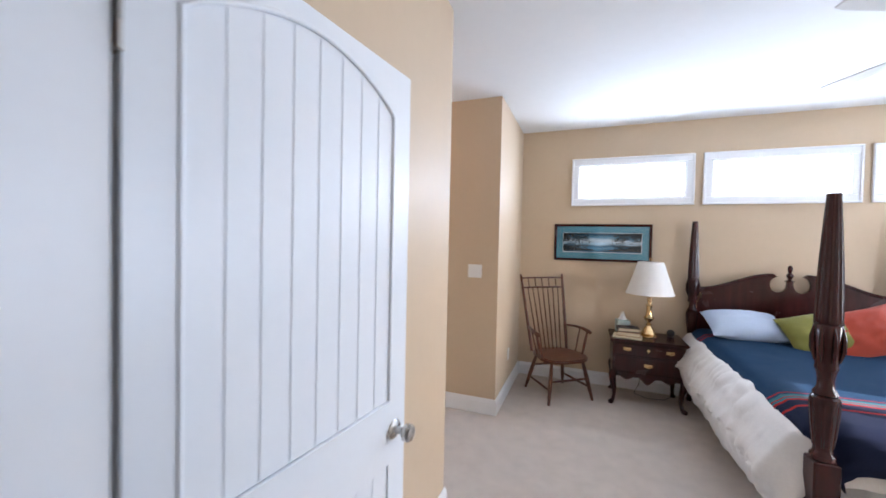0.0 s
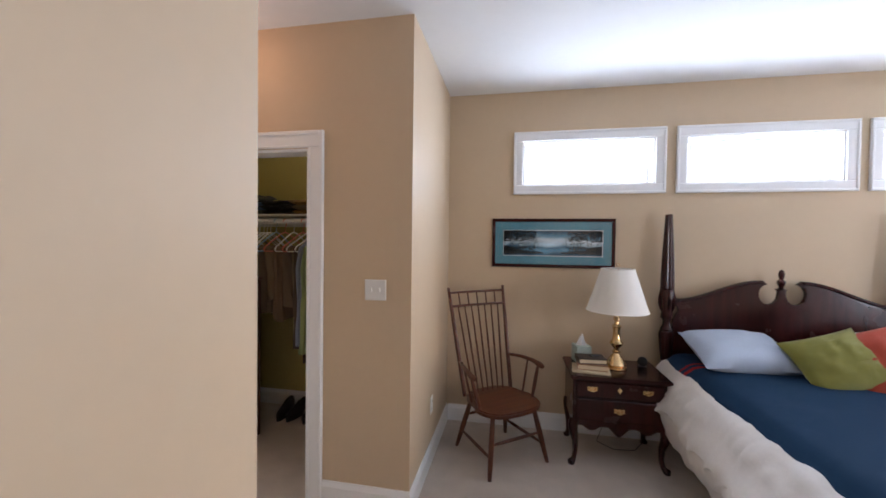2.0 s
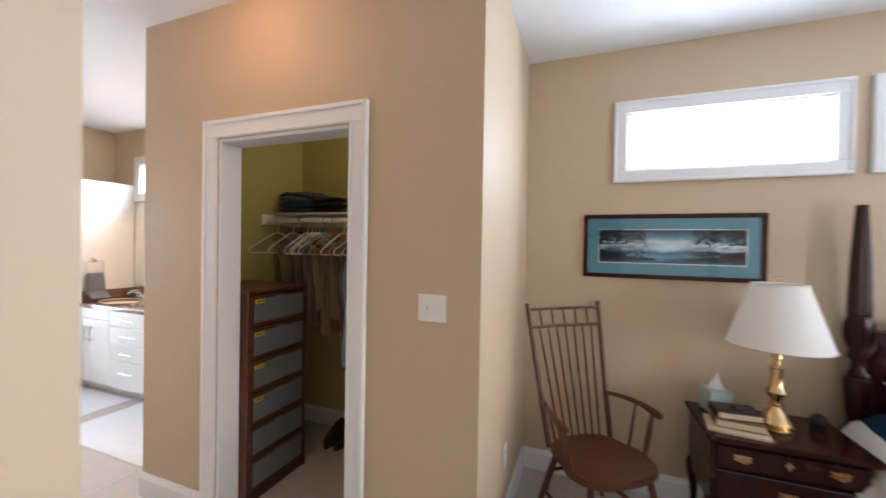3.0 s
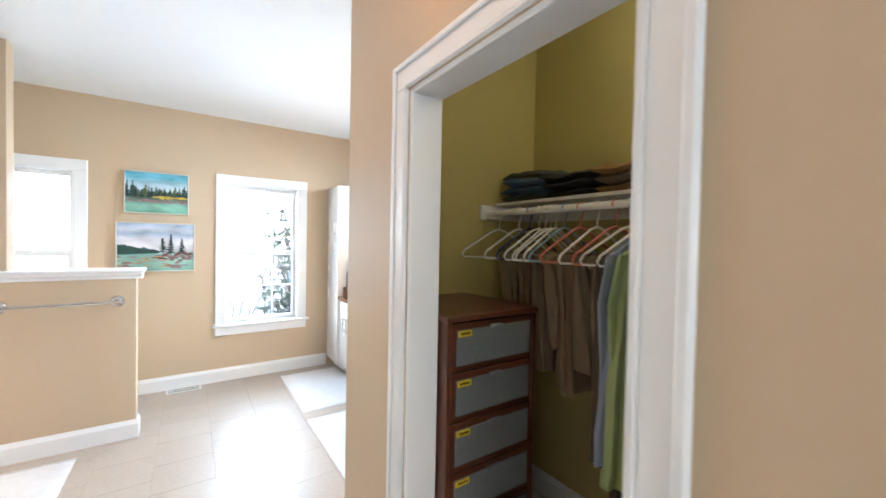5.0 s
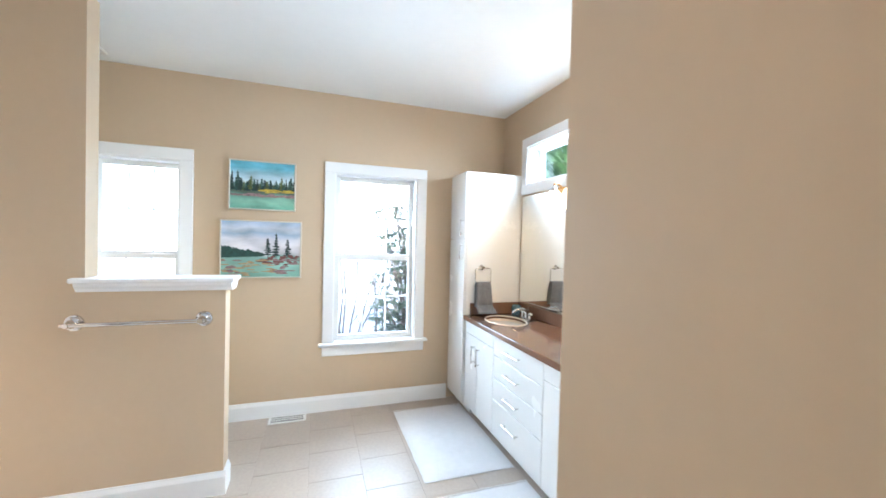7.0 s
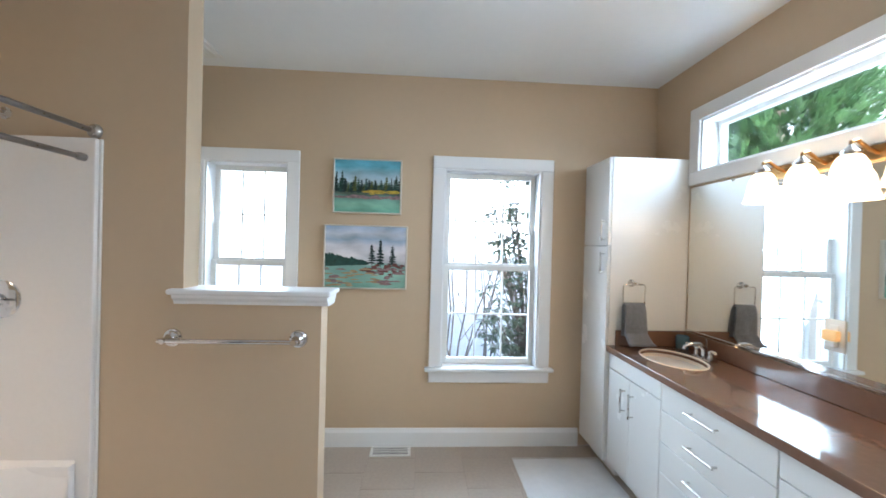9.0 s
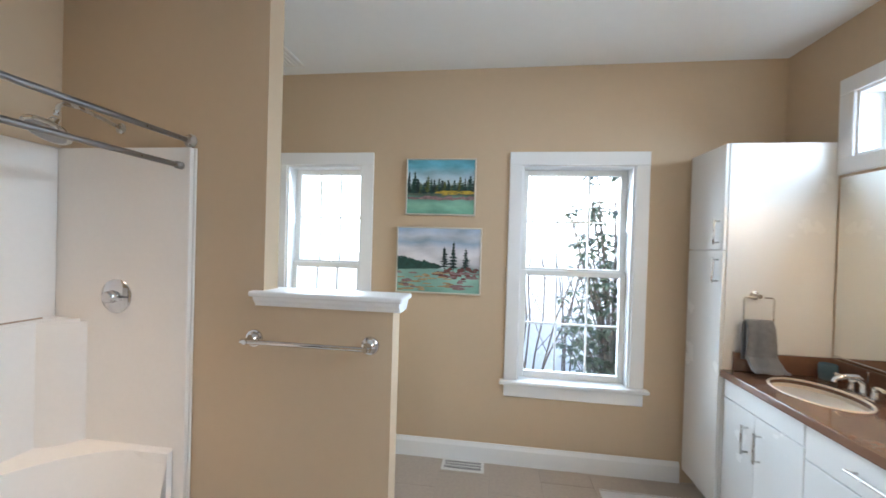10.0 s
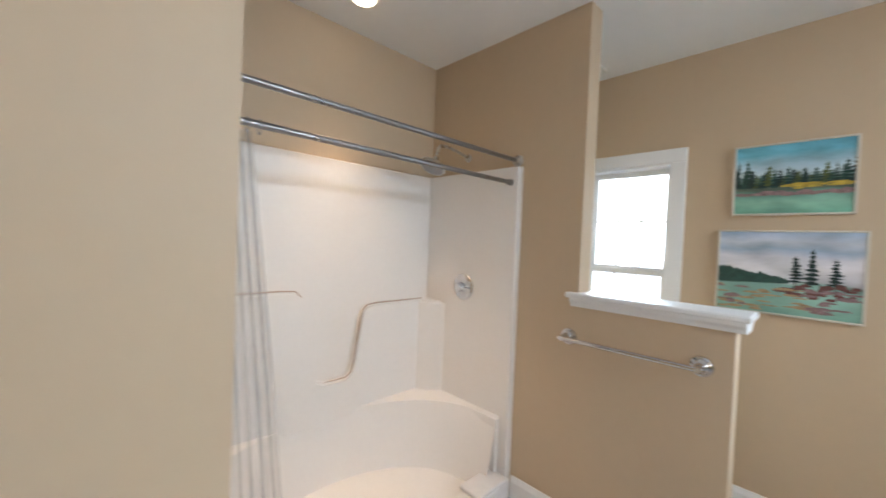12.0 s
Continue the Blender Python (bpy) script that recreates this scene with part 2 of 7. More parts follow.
for name, bm, paint, label in (
    ("wall_north", wall_bm("y", NORTH, 6.015, WEST - 0.12, 3.6, holes=HIGH), PAINT, "tan painted bedroom wall behind the bed with high windows"),
    ("wall_closet_side", wall_bm("x", WEST - 0.12, WEST, CLOSET + 0.12, NORTH), PAINT, "tan painted side wall of the closet"),
    ("wall_closet_front", wall_bm("y", CLOSET, CLOSET + 0.12, -3.49, WEST, holes=[CLOSET_DOOR]), PAINT, "tan painted wall with the closet doorway and a light switch"),
    ("wall_closet_west", wall_bm("x", -3.49, -3.34, CLOSET + 0.12, BATH_N - 0.002), PAINT, "tan painted wall between closet and bathroom"),
    ("wall_bath_north", wall_bm("y", BATH_N, BATH_N + 0.17, BATH_W - 0.16, -3.34 - BATH, holes=[CLERE]), PAINT, "tan painted bathroom wall above the vanity"),
    ("wall_bath_west", wall_bm("x", BATH_W - 0.16, BATH_W, 1.81, BATH_N, holes=[WIN_A, WIN_B]), PAINT, "tan painted bathroom wall with two windows"),
    ("wall_shower", wall_bm("x", SHOWER - 0.12, SHOWER, 1.93, 3.10), PAINT, "tan painted full height wall beside the shower"),
    ("wall_half", wall_bm("x", SHOWER - 0.12, SHOWER, 3.10, 3.75, 0, 1.19), PAINT, "tan painted half wall with a towel bar"),
    ("wall_bath_south", wall_bm("y", 1.81, 1.93, BATH_W + BATH, -3.47), PAINT, "tan painted wall behind the shower"),
    ("wall_shower_end", wall_bm("x", -3.588, -3.47, 1.93, 3.35), PAINT, "tan painted end wall of the shower"),
    ("wall_hall", wall_bm("y", 3.35, 3.47, -3.588, WEST - 0.12), PAINT, "tan painted wall along the passage to the bathroom"),
    ("wall_west", wall_bm("x", WEST - 0.12, WEST, 1.89, 3.47), PAINT, "tan painted bedroom wall behind the open door"),
    ("wall_south", wall_bm("y", 1.77, 1.89, WEST - 0.12, 3.6, holes=[DOORWAY]), PAINT, "tan painted bedroom wall with the entrance doorway"),
    ("wall_east", wall_bm("x", 3.6, 3.76, 1.72, 6.015, holes=[EW, SUN_WINDOW]), PAINT, "tan painted bedroom wall with daylight windows"),
    ("wall_landing_west", wall_bm("x", -1.72, -1.60, 0.1, 1.77), PAINT, "tan painted landing wall"),
    ("wall_landing_east", wall_bm("x", -0.28, -0.16, 0.1, 1.77), PAINT, "tan painted landing wall"),
    ("wall_landing_south", wall_bm("y", 0.0, 0.12, -1.72, -0.16), PAINT, "tan painted landing wall"),
):
    ROOM.x = BATH if name in ("wall_bath_north", "wall_bath_west", "wall_shower", "wall_half") else 0
    structure(name, bm, paint, label, "wall")
ROOM.x = 0

# the closet's own olive paint, a thin coat on its inner faces
for name, dims in (("closet_lining_north", (-3.34, -1.565, 5.851, 5.855)), ("closet_lining_west", (-3.34, -3.336, 4.844, 5.851)),
                   ("closet_lining_east", (-1.569, -1.565, 4.844, 5.851))):
    structure(name, boxes((*dims, 0, CEIL)), OLIVE, "olive painted closet wall", "wall")
structure("closet_wall_back", boxes((-3.34, -1.565, 5.855, 6.015, 0, CEIL)), OLIVE, "olive painted back wall of the closet", "wall")
structure("closet_lining_south", wall_bm("y", 4.84, 4.844, -3.336, -1.569, holes=[(-2.887, -2.063, 0, 2.047)]), OLIVE, "olive painted closet wall over the doorway", "wall")

structure("ceiling", boxes((-6.39, 3.76, 0.0, 6.18, CEIL, CEIL + 0.12)), WHITE_CEIL, "flat white painted ceiling", "ceiling")
structure("floor_carpet", boxes((-3.50, 3.6, 0.0, 6.0, -0.1, 0.0)), CARPET, "beige cut pile carpet", "floor")
structure("floor_bathroom", boxes((-6.23, -3.50, 1.9, 6.0, -0.1, -0.004)), GROUT, "beige tiled bathroom floor", "floor")

# unseen block, added only to keep direct sun out of the larger east window
structure("sun_block", boxes((5.6, 5.8, 3.3, 7.5, -0.3, 4.0)), PAINT, "unseen outside block added to shade the east window", "wall")

# ---------------------------------------------------------------- more materials
MAHOGANY = wood("dark mahogany", (0.026, 0.0050, 0.0044), (0.042, 0.0074, 0.0062), 0.25, 6, "Z", coat=0.12)
MAHOGANY.node_tree.nodes["Principled BSDF"].inputs["Specular IOR Level"].default_value = 0.32
CHAIR_WOOD = wood("brown stained chair wood", (0.068, 0.0150, 0.0055), (0.120, 0.031, 0.0105), 0.30, 8, "X", coat=0.15)
DRESSER_WOOD = wood("red brown dresser veneer", (0.070, 0.019, 0.008), (0.120, 0.036, 0.014), 0.35, 6, "Y", coat=0.1)
BRASS = mat("polished brass", (0.72, 0.50, 0.25), 0.16, 1.0, vary=0.05, scale=20)
CHROME = mat("polished chrome", (0.62, 0.62, 0.63), 0.07, 1.0, vary=0.02, scale=20)
NICKEL = mat("brushed nickel", (0.55, 0.53, 0.50), 0.28, 1.0, vary=0.05, scale=30)
STEEL = mat("dull steel rod", (0.30, 0.29, 0.29), 0.3, 1.0, vary=0.05, scale=30)
GLASS = clear("window glass")
MIRROR = mat("silvered mirror", (0.86, 0.88, 0.87), 0.01, 1.0, vary=0.0, scale=2)
MIRROR.node_tree.nodes["Map Range.001"].inputs["To Min"].default_value = 0.0
MIRROR.node_tree.nodes["Map Range.001"].inputs["To Max"].default_value = 0.012
SHADE = mat("white pleated lamp shade", (0.80, 0.78, 0.74), 0.8, vary=0.02, scale=10, bump=0.2, bump_scale=120)
COMFORTER = mat("cream quilted cotton", (0.62, 0.585, 0.55), 0.85, vary=0.05, scale=5, bump=0.15, bump_scale=60, sheen=0.1)
PILLOW_BLUE = mat("pale blue cotton", (0.40, 0.47, 0.59), 0.85, vary=0.05, scale=8, bump=0.35, bump_scale=35, sheen=0.2)
PILLOW_WHITE = mat("white cotton", (0.74, 0.75, 0.77), 0.85, vary=0.04, scale=8, bump=0.35, bump_scale=35, sheen=0.2)
GREEN_CLOTH = mat("olive green woven cotton", (0.19, 0.18, 0.03), 0.9, vary=0.12, scale=25, bump=0.5, bump_scale=300, sheen=0.2)
RUST_CLOTH = mat("rust orange woven cotton", (0.36, 0.045, 0.018), 0.9, vary=0.12, scale=25, bump=0.5, bump_scale=300, sheen=0.2)
PLASTIC = mat("white plastic", (0.78, 0.77, 0.74), 0.35, vary=0.02, scale=20)
BLACK = mat("black plastic", (0.012, 0.012, 0.013), 0.4, vary=0.1, scale=20)
PAPER = mat("cream paper", (0.60, 0.50, 0.34), 0.85, vary=0.06, scale=30)
LEATHER = mat("dark brown leather", (0.030, 0.012, 0.008), 0.45, vary=0.2, scale=25, bump=0.3, bump_scale=200)
LEATHER_2 = mat("tan leather book cover", (0.22, 0.10, 0.045), 0.5, vary=0.2, scale=25, bump=0.3, bump_scale=200)
TISSUE_BOX = mat("pale teal printed card", (0.36, 0.46, 0.44), 0.7, vary=0.25, scale=30)
TISSUE = mat("white tissue", (0.82, 0.83, 0.84), 0.9, vary=0.02, scale=10)
TEAL = mat("teal mat board", (0.095, 0.27, 0.34), 0.8, vary=0.05, scale=25)
LAMINATE = mat("white cabinet laminate", (0.80, 0.79, 0.77), 0.25, vary=0.012, scale=4, bump=0.02, bump_scale=50)
COUNTER = mat("brown solid countertop", (0.19, 0.103, 0.067), 0.10, vary=0.10, scale=40, coat=0.4)
CREAM = mat("cream sink porcelain", (0.84, 0.73, 0.60), 0.12, vary=0.02, scale=5)
ACRYLIC = mat("warm white shower fibreglass", (0.85, 0.81, 0.77), 0.36, vary=0.02, scale=3)
TOWEL = mat("grey terry towel", (0.20, 0.205, 0.225), 0.95, vary=0.2, scale=40, bump=0.9, bump_scale=350, sheen=0.3)
RUG = mat("white cotton rug", (0.78, 0.77, 0.77), 0.95, vary=0.06, scale=20, bump=0.9, bump_scale=250, sheen=0.2)
FROST = mat("frosted grey drawer front", (0.17, 0.19, 0.21), 0.35, vary=0.15, scale=4)
YELLOW = mat("yellow sticker", (0.72, 0.56, 0.02), 0.6, vary=0.05, scale=20)
CANDLE = mat("blue grey glass jar", (0.09, 0.16, 0.20), 0.2, vary=0.05, scale=10)
SHOE = mat("black shoe leather", (0.012, 0.011, 0.012), 0.4, vary=0.2, scale=30)
BULB = glow("lit frosted glass shade", (1.0, 0.74, 0.45), 1.25)
LED = glow("lit recessed lamp", (1.0, 0.80, 0.55), 4.0)


def cloth(name, colour, other=None, width=0.02, vary=0.08, axis=2):
    """Woven shirt cloth; with a second colour, stripes of that width across one axis."""
    m = mat(name, colour, 0.9, vary=vary, scale=14, bump=0.3, bump_scale=250, sheen=0.15)
    if other:
        n, l = m.node_tree.nodes, m.node_tree.links
        co, sp, mo, cmp, mx = n.new("ShaderNodeTexCoord"), n.new("ShaderNodeSeparateXYZ"), n.new("ShaderNodeMath"), n.new("ShaderNodeMath"), n.new("ShaderNodeMix")
        l.new(co.outputs["Object"], sp.inputs[0])
        mo.operation, cmp.operation = "PINGPONG", "GREATER_THAN"
        mo.inputs[1].default_value, cmp.inputs[1].default_value = width, width * 0.62
        l.new(sp.outputs[axis], mo.inputs[0])
        l.new(mo.outputs[0], cmp.inputs[0])
        mx.data_type = "RGBA"
        mx.inputs["A"].default_value, mx.inputs["B"].default_value = (*colour, 1), (*other, 1)
        l.new(cmp.outputs[0], mx.inputs["Factor"])
        l.new(mx.outputs["Result"], n["Principled BSDF"].inputs["Base Color"])
    return m


def banded(name, stops, axis=1, rough=0.9):
    """Cloth woven in bands across one axis: a list of (start in metres, colour), sharp between."""
    m = mat(name, stops[0][1], rough, vary=0.05, scale=10, bump=0.6, bump_scale=260, spec=0.12)
    n, l = m.node_tree.nodes, m.node_tree.links
    co, sp, mr, rp = n.new("ShaderNodeTexCoord"), n.new("ShaderNodeSeparateXYZ"), n.new("ShaderNodeMapRange"), n.new("ShaderNodeValToRGB")
    lo, hi = stops[0][0], stops[-1][0] + 0.5
    mr.inputs["From Min"].default_value, mr.inputs["From Max"].default_value = lo, hi
    rp.color_ramp.interpolation = "CONSTANT"
    e = rp.color_ramp.elements
    e[0].position, e[0].color = 0, (*stops[0][1], 1)
    e[1].position, e[1].color = (stops[1][0] - lo) / (hi - lo), (*stops[1][1], 1)
    for at, c in stops[2:]:
        e.new((at - lo) / (hi - lo)).color = (*c, 1)
    tx, wob = n.new("ShaderNodeTexNoise"), n.new("ShaderNodeMath")
    tx.inputs["Scale"].default_value = 60
    wob.operation = "MULTIPLY_ADD"
    wob.inputs[1].default_value = 0.008
    l.new(co.outputs["Object"], sp.inputs[0])
    l.new(tx.outputs["Fac"], wob.inputs[0])
    l.new(sp.outputs[axis], wob.inputs[2])
    l.new(wob.outputs[0], mr.inputs["Value"])
    l.new(mr.outputs[0], rp.inputs[0])
    l.new(rp.outputs[0], n["Principled BSDF"].inputs["Base Color"])
    return m


def painted(name, bands, wob=0.02, scale=18.0, rough=0.6, cloud=0.25):
    """A painted landscape: bands of colour up the object's z, with uneven edges and brushy mottling."""
    m = mat(name, (0.3, 0.3, 0.3), rough, bump=0.25, bump_scale=90)
    n, l = m.node_tree.nodes, m.node_tree.links
    co, sp, tx, t2 = n.new("ShaderNodeTexCoord"), n.new("ShaderNodeSeparateXYZ"), n.new("ShaderNodeTexNoise"), n.new("ShaderNodeTexNoise")
    mp, ma, mr, rp, mx, hv = n.new("ShaderNodeMapping"), n.new("ShaderNodeMath"), n.new("ShaderNodeMapRange"), n.new("ShaderNodeValToRGB"), n.new("ShaderNodeMix"), n.new("ShaderNodeHueSaturation")
    tx.inputs["Scale"].default_value, tx.inputs["Detail"].default_value = scale, 5
    mp.inputs["Scale"].default_value = (1, 1, 2.6)
    t2.inputs["Scale"].default_value, t2.inputs["Detail"].default_value = scale * 0.6, 6
    l.new(co.outputs["Object"], sp.inputs[0])
    l.new(co.outputs["Object"], tx.inputs["Vector"])
    l.new(co.outputs["Object"], mp.inputs["Vector"])
    l.new(mp.outputs[0], t2.inputs["Vector"])
    ma.operation = "MULTIPLY_ADD"
    ma.inputs[1].default_value = wob
    l.new(tx.outputs["Fac"], ma.inputs[0])
    l.new(sp.outputs[2], ma.inputs[2])
    lo, hi = bands[0][0], bands[-1][0]
    mr.inputs["From Min"].default_value, mr.inputs["From Max"].default_value = lo + wob / 2, hi + wob / 2
    l.new(ma.outputs[0], mr.inputs["Value"])
    e = rp.color_ramp.elements
    e[0].position, e[0].color = 0, (*bands[0][1], 1)
    e[1].position, e[1].color = 1, (*bands[-1][1], 1)
    for at, c in bands[1:-1]:
        e.new((at - lo) / (hi - lo)).color = (*c, 1)
    l.new(mr.outputs[0], rp.inputs[0])
    m2 = n.new("ShaderNodeMapRange")
    m2.inputs["From Min"].default_value, m2.inputs["From Max"].default_value = 0.3, 0.7
    m2.inputs["To Min"].default_value, m2.inputs["To Max"].default_value = 1 - cloud, 1 + cloud
    l.new(t2.outputs["Fac"], m2.inputs["Value"])
    l.new(m2.outputs[0], hv.inputs["Value"])
    l.new(rp.outputs[0], hv.inputs["Color"])
    l.new(hv.outputs[0], n["Principled BSDF"].inputs["Base Color"])
    return m


# ---------------------------------------------------------------- trim: baseboards, casings, windows
def baseboard(x0, x1, y0, y1, face):
    """A run of moulded skirting; face is the side towards the room, as a unit step in x or y."""
    t, h = 0.016, 0.135
    fx, fy = face
    a, b = (x0, y0), (x1, y1)
    prof = [(0, 0), (t, 0), (t, h - 0.03), (t * 0.75, h - 0.02), (t * 0.45, h - 0.008), (t * 0.35, h), (0, h)]
    bm = bmesh.new()
    rows = [[bm.verts.new((p[0] + fx * d, p[1] + fy * d, z)) for d, z in prof] for p in (a, b)]
    for k in range(len(prof)):
        j = (k + 1) % len(prof)
        bm.faces.new((rows[0][k], rows[0][j], rows[1][j], rows[1][k]))
    bm.faces.new(rows[0])
    bm.faces.new(rows[1][::-1])
    structure("baseboard", bm, TRIM, "white painted moulded baseboard", "baseboard")


for run in ((WEST, WEST, 1.89, 3.486, (1, 0)), (-3.604, WEST, 3.47, 3.47, (0, 1)), (-3.588, -3.588, 2.80, 3.47, (-1, 0)),
            (WEST, WEST, CLOSET - 0.016, NORTH, (1, 0)), (-1.963, WEST, CLOSET, CLOSET, (0, -1)), (-3.506, -2.99, CLOSET, CLOSET, (0, -1)),
            (-3.49, -3.49, CLOSET, BATH_N, (-1, 0)), (WEST + 0.016, 3.6, NORTH, NORTH, (0, -1)), (BATH_W + BATH, BATH_W + BATH, 1.93, 5.45, (1, 0)),
            (SHOWER + BATH, SHOWER + BATH, 2.74, 3.766, (1, 0)), (SHOWER - 0.12 + BATH, SHOWER + BATH, 3.75, 3.75, (0, 1)), (-3.336, -1.57, 5.851, 5.851, (0, -1)),
            (-0.42, 3.6, 1.89, 1.89, (0, 1)), (3.6, 3.6, 1.89, NORTH, (-1, 0)), (-3.92, -3.49, BATH_N, BATH_N, (0, -1))):
    baseboard(*run[:4], run[4])


def board(name, parent, x0, x1, y0, y1, z0, z1, bev=0.004, material=None, label=""):
    return part(name, boxes((x0, x1, y0, y1, z0, z1), bevel=bev), material or TRIM, parent, label)


# closet doorway: casing with a backband, and the jamb lining
door_2 = thing("door_2", "white cased doorway into the closet, without a leaf", "doorway", kind="structure")
c0, c1, ct = -2.887, -2.063, 2.047
for x0, x1 in ((c0 - 0.098, c0 - 0.004), (c1 + 0.004, c1 + 0.098)):
    out = x0 < -2.5
    board("casing", door_2, x0, x1, CLOSET - 0.014, CLOSET, 0, ct + 0.004)
    e0 = x0 if out else x1 - 0.022
    board("backband", door_2, e0, e0 + 0.022, CLOSET - 0.024, CLOSET - 0.014, 0, ct + 0.098)
    i0 = x1 - 0.014 if out else x0
    board("bead", door_2, i0, i0 + 0.014, CLOSET - 0.02, CLOSET - 0.014, 0, ct + 0.004)
board("head_casing", door_2, c0 - 0.098, c1 + 0.098, CLOSET - 0.014, CLOSET, ct + 0.004, ct + 0.098)
board("head_backband", door_2, c0 - 0.076, c1 + 0.076, CLOSET - 0.024, CLOSET - 0.014, ct + 0.076, ct + 0.098)
board("head_bead", door_2, c0 - 0.004, c1 + 0.004, CLOSET - 0.02, CLOSET - 0.014, ct + 0.004, ct + 0.018)
board("jamb", door_2, c0 - 0.004, c0 + 0.014, CLOSET, CLOSET + 0.13, 0, ct)
board("jamb", door_2, c1 - 0.014, c1 + 0.004, CLOSET, CLOSET + 0.13, 0, ct)
board("head_jamb", door_2, c0 + 0.014, c1 - 0.014, CLOSET, CLOSET + 0.13, ct - 0.016, ct + 0.004)

# high windows over the bed
for k, (x0, x1, z0, z1) in enumerate(HIGH):
    w = thing("window_%d" % (k + 1), "white framed high horizontal window above the bed", "window", kind="structure", group="high windows")
    c, y = 0.075, NORTH
    board("head_casing", w, x0 - c, x1 + c, y - 0.018, y, z1, z1 + c)
    board("sill_casing", w, x0 - c, x1 + c, y - 0.018, y, z0 - c, z0)
    board("side_casing", w, x0 - c, x0, y - 0.018, y, z0, z1)
    board("side_casing", w, x1, x1 + c, y - 0.018, y, z0, z1)
    board("backband", w, x0 - c, x1 + c, y - 0.026, y - 0.018, z1 + c - 0.02, z1 + c)
    board("backband", w, x0 - c, x1 + c, y - 0.026, y - 0.018, z0 - c, z0 - c + 0.02)
    board("backband", w, x0 - c, x0 - c + 0.02, y - 0.026, y - 0.018, z0 - c + 0.02, z1 + c - 0.02)
    board("backband", w, x1 + c - 0.02, x1 + c, y - 0.026, y - 0.018, z0 - c + 0.02, z1 + c - 0.02)
    bm = boxes((x0, x0 + 0.012, y, y + 0.16, z0 + 0.012, z1 - 0.012), (x1 - 0.012, x1, y, y + 0.16, z0 + 0.012, z1 - 0.012), (x0, x1, y, y + 0.16, z1 - 0.012, z1), (x0, x1, y, y + 0.16, z0, z0 + 0.012))
    part("jamb_lining", bm, TRIM, w)
    f = 0.034
    e = 0.0125
    bm = boxes((x0 + e, x1 - e, y + 0.10, y + 0.14, z0 + e, z0 + f), (x0 + e, x1 - e, y + 0.10, y + 0.14, z1 - f, z1 - e), (x0 + e, x0 + f, y + 0.10, y + 0.14, z0 + f, z1 - f), (x1 - f, x1 - e, y + 0.10, y + 0.14, z0 + f, z1 - f))
    part("sash", bm, PLASTIC, w)
    pane = part("pane", boxes((x0 + f, x1 - f, y + 0.118, y + 0.124, z0 + f, z1 - f)), GLASS, w)
    pane.visible_shadow = False

ROOM.x = BATH
# two hung windows in the bathroom's west wall
for k, (y0, y1, z0, z1) in enumerate((WIN_A, WIN_B)):
    w = thing("window_%d" % (k + 4), "white double hung window with muntins and a deep stool", "window", kind="structure", group="hung windows")
    c, x = 0.09, BATH_W
    board("side_casing", w, x, x + 0.018, y0 - c, y0, z0 + 0.02, z1)
    board("side_casing", w, x, x + 0.018, y1, y1 + c, z0 + 0.02, z1)
    board("head_casing", w, x, x + 0.02, y0 - c, y1 + c, z1, z1 + c)
    board("stool", w, x - 0.09, x + 0.05, y0 - c - 0.03, y1 + c + 0.03, z0 - 0.006, z0 + 0.02, 0.006)
    board("apron", w, x, x + 0.016, y0 - c, y1 + c, z0 - 0.095, z0 - 0.006)
    bm = boxes((x - 0.16, x, y0, y0 + 0.012, z0, z1 - 0.012), (x - 0.16, x, y1 - 0.012, y1, z0, z1 - 0.012), (x - 0.16, x, y0, y1, z1 - 0.012, z1))
    part("jamb_lining", bm, TRIM, w)
    mid = (z0 + z1) / 2 + 0.015
    for lo, hi, xd, nm in ((z0 + 0.02, mid + 0.015, x - 0.105, "lower_sash"), (mid - 0.015, z1 - 0.012, x - 0.14, "upper_sash")):
        f = 0.038
        a0, a1 = y0 + 0.012, y1 - 0.012
        bm = boxes((xd, xd + 0.032, a0, a0 + f, lo, hi), (xd, xd + 0.032, a1 - f, a1, lo, hi), (xd, xd + 0.032, a0 + f, a1 - f, lo, lo + f + 0.008), (xd, xd + 0.032, a0 + f, a1 - f, hi - f, hi), bevel=0.003)
        s = part(nm, bm, PLASTIC, w)
        g0, g1, h0, h1 = a0 + f, a1 - f, lo + f + 0.008, hi - f
        for q in (1, 2):
            yq = g0 + (g1 - g0) * q / 3
            part("muntin", boxes((xd + 0.010, xd + 0.022, yq - 0.006, yq + 0.006, h0, h1)), PLASTIC, s)
        part("muntin", boxes((xd + 0.009, xd + 0.023, g0, g1, (h0 + h1) / 2 - 0.006, (h0 + h1) / 2 + 0.006)), PLASTIC, s)
        pane = part("pane", boxes((xd + 0.014, xd + 0.018, g0, g1, h0, h1)), GLASS, s)
        pane.visible_shadow = False
    part("sash_lock", boxes((x - 0.10, x - 0.075, (y0 + y1) / 2 - 0.03, (y0 + y1) / 2 + 0.03, mid + 0.015, mid + 0.03), bevel=0.004), PLASTIC, w)

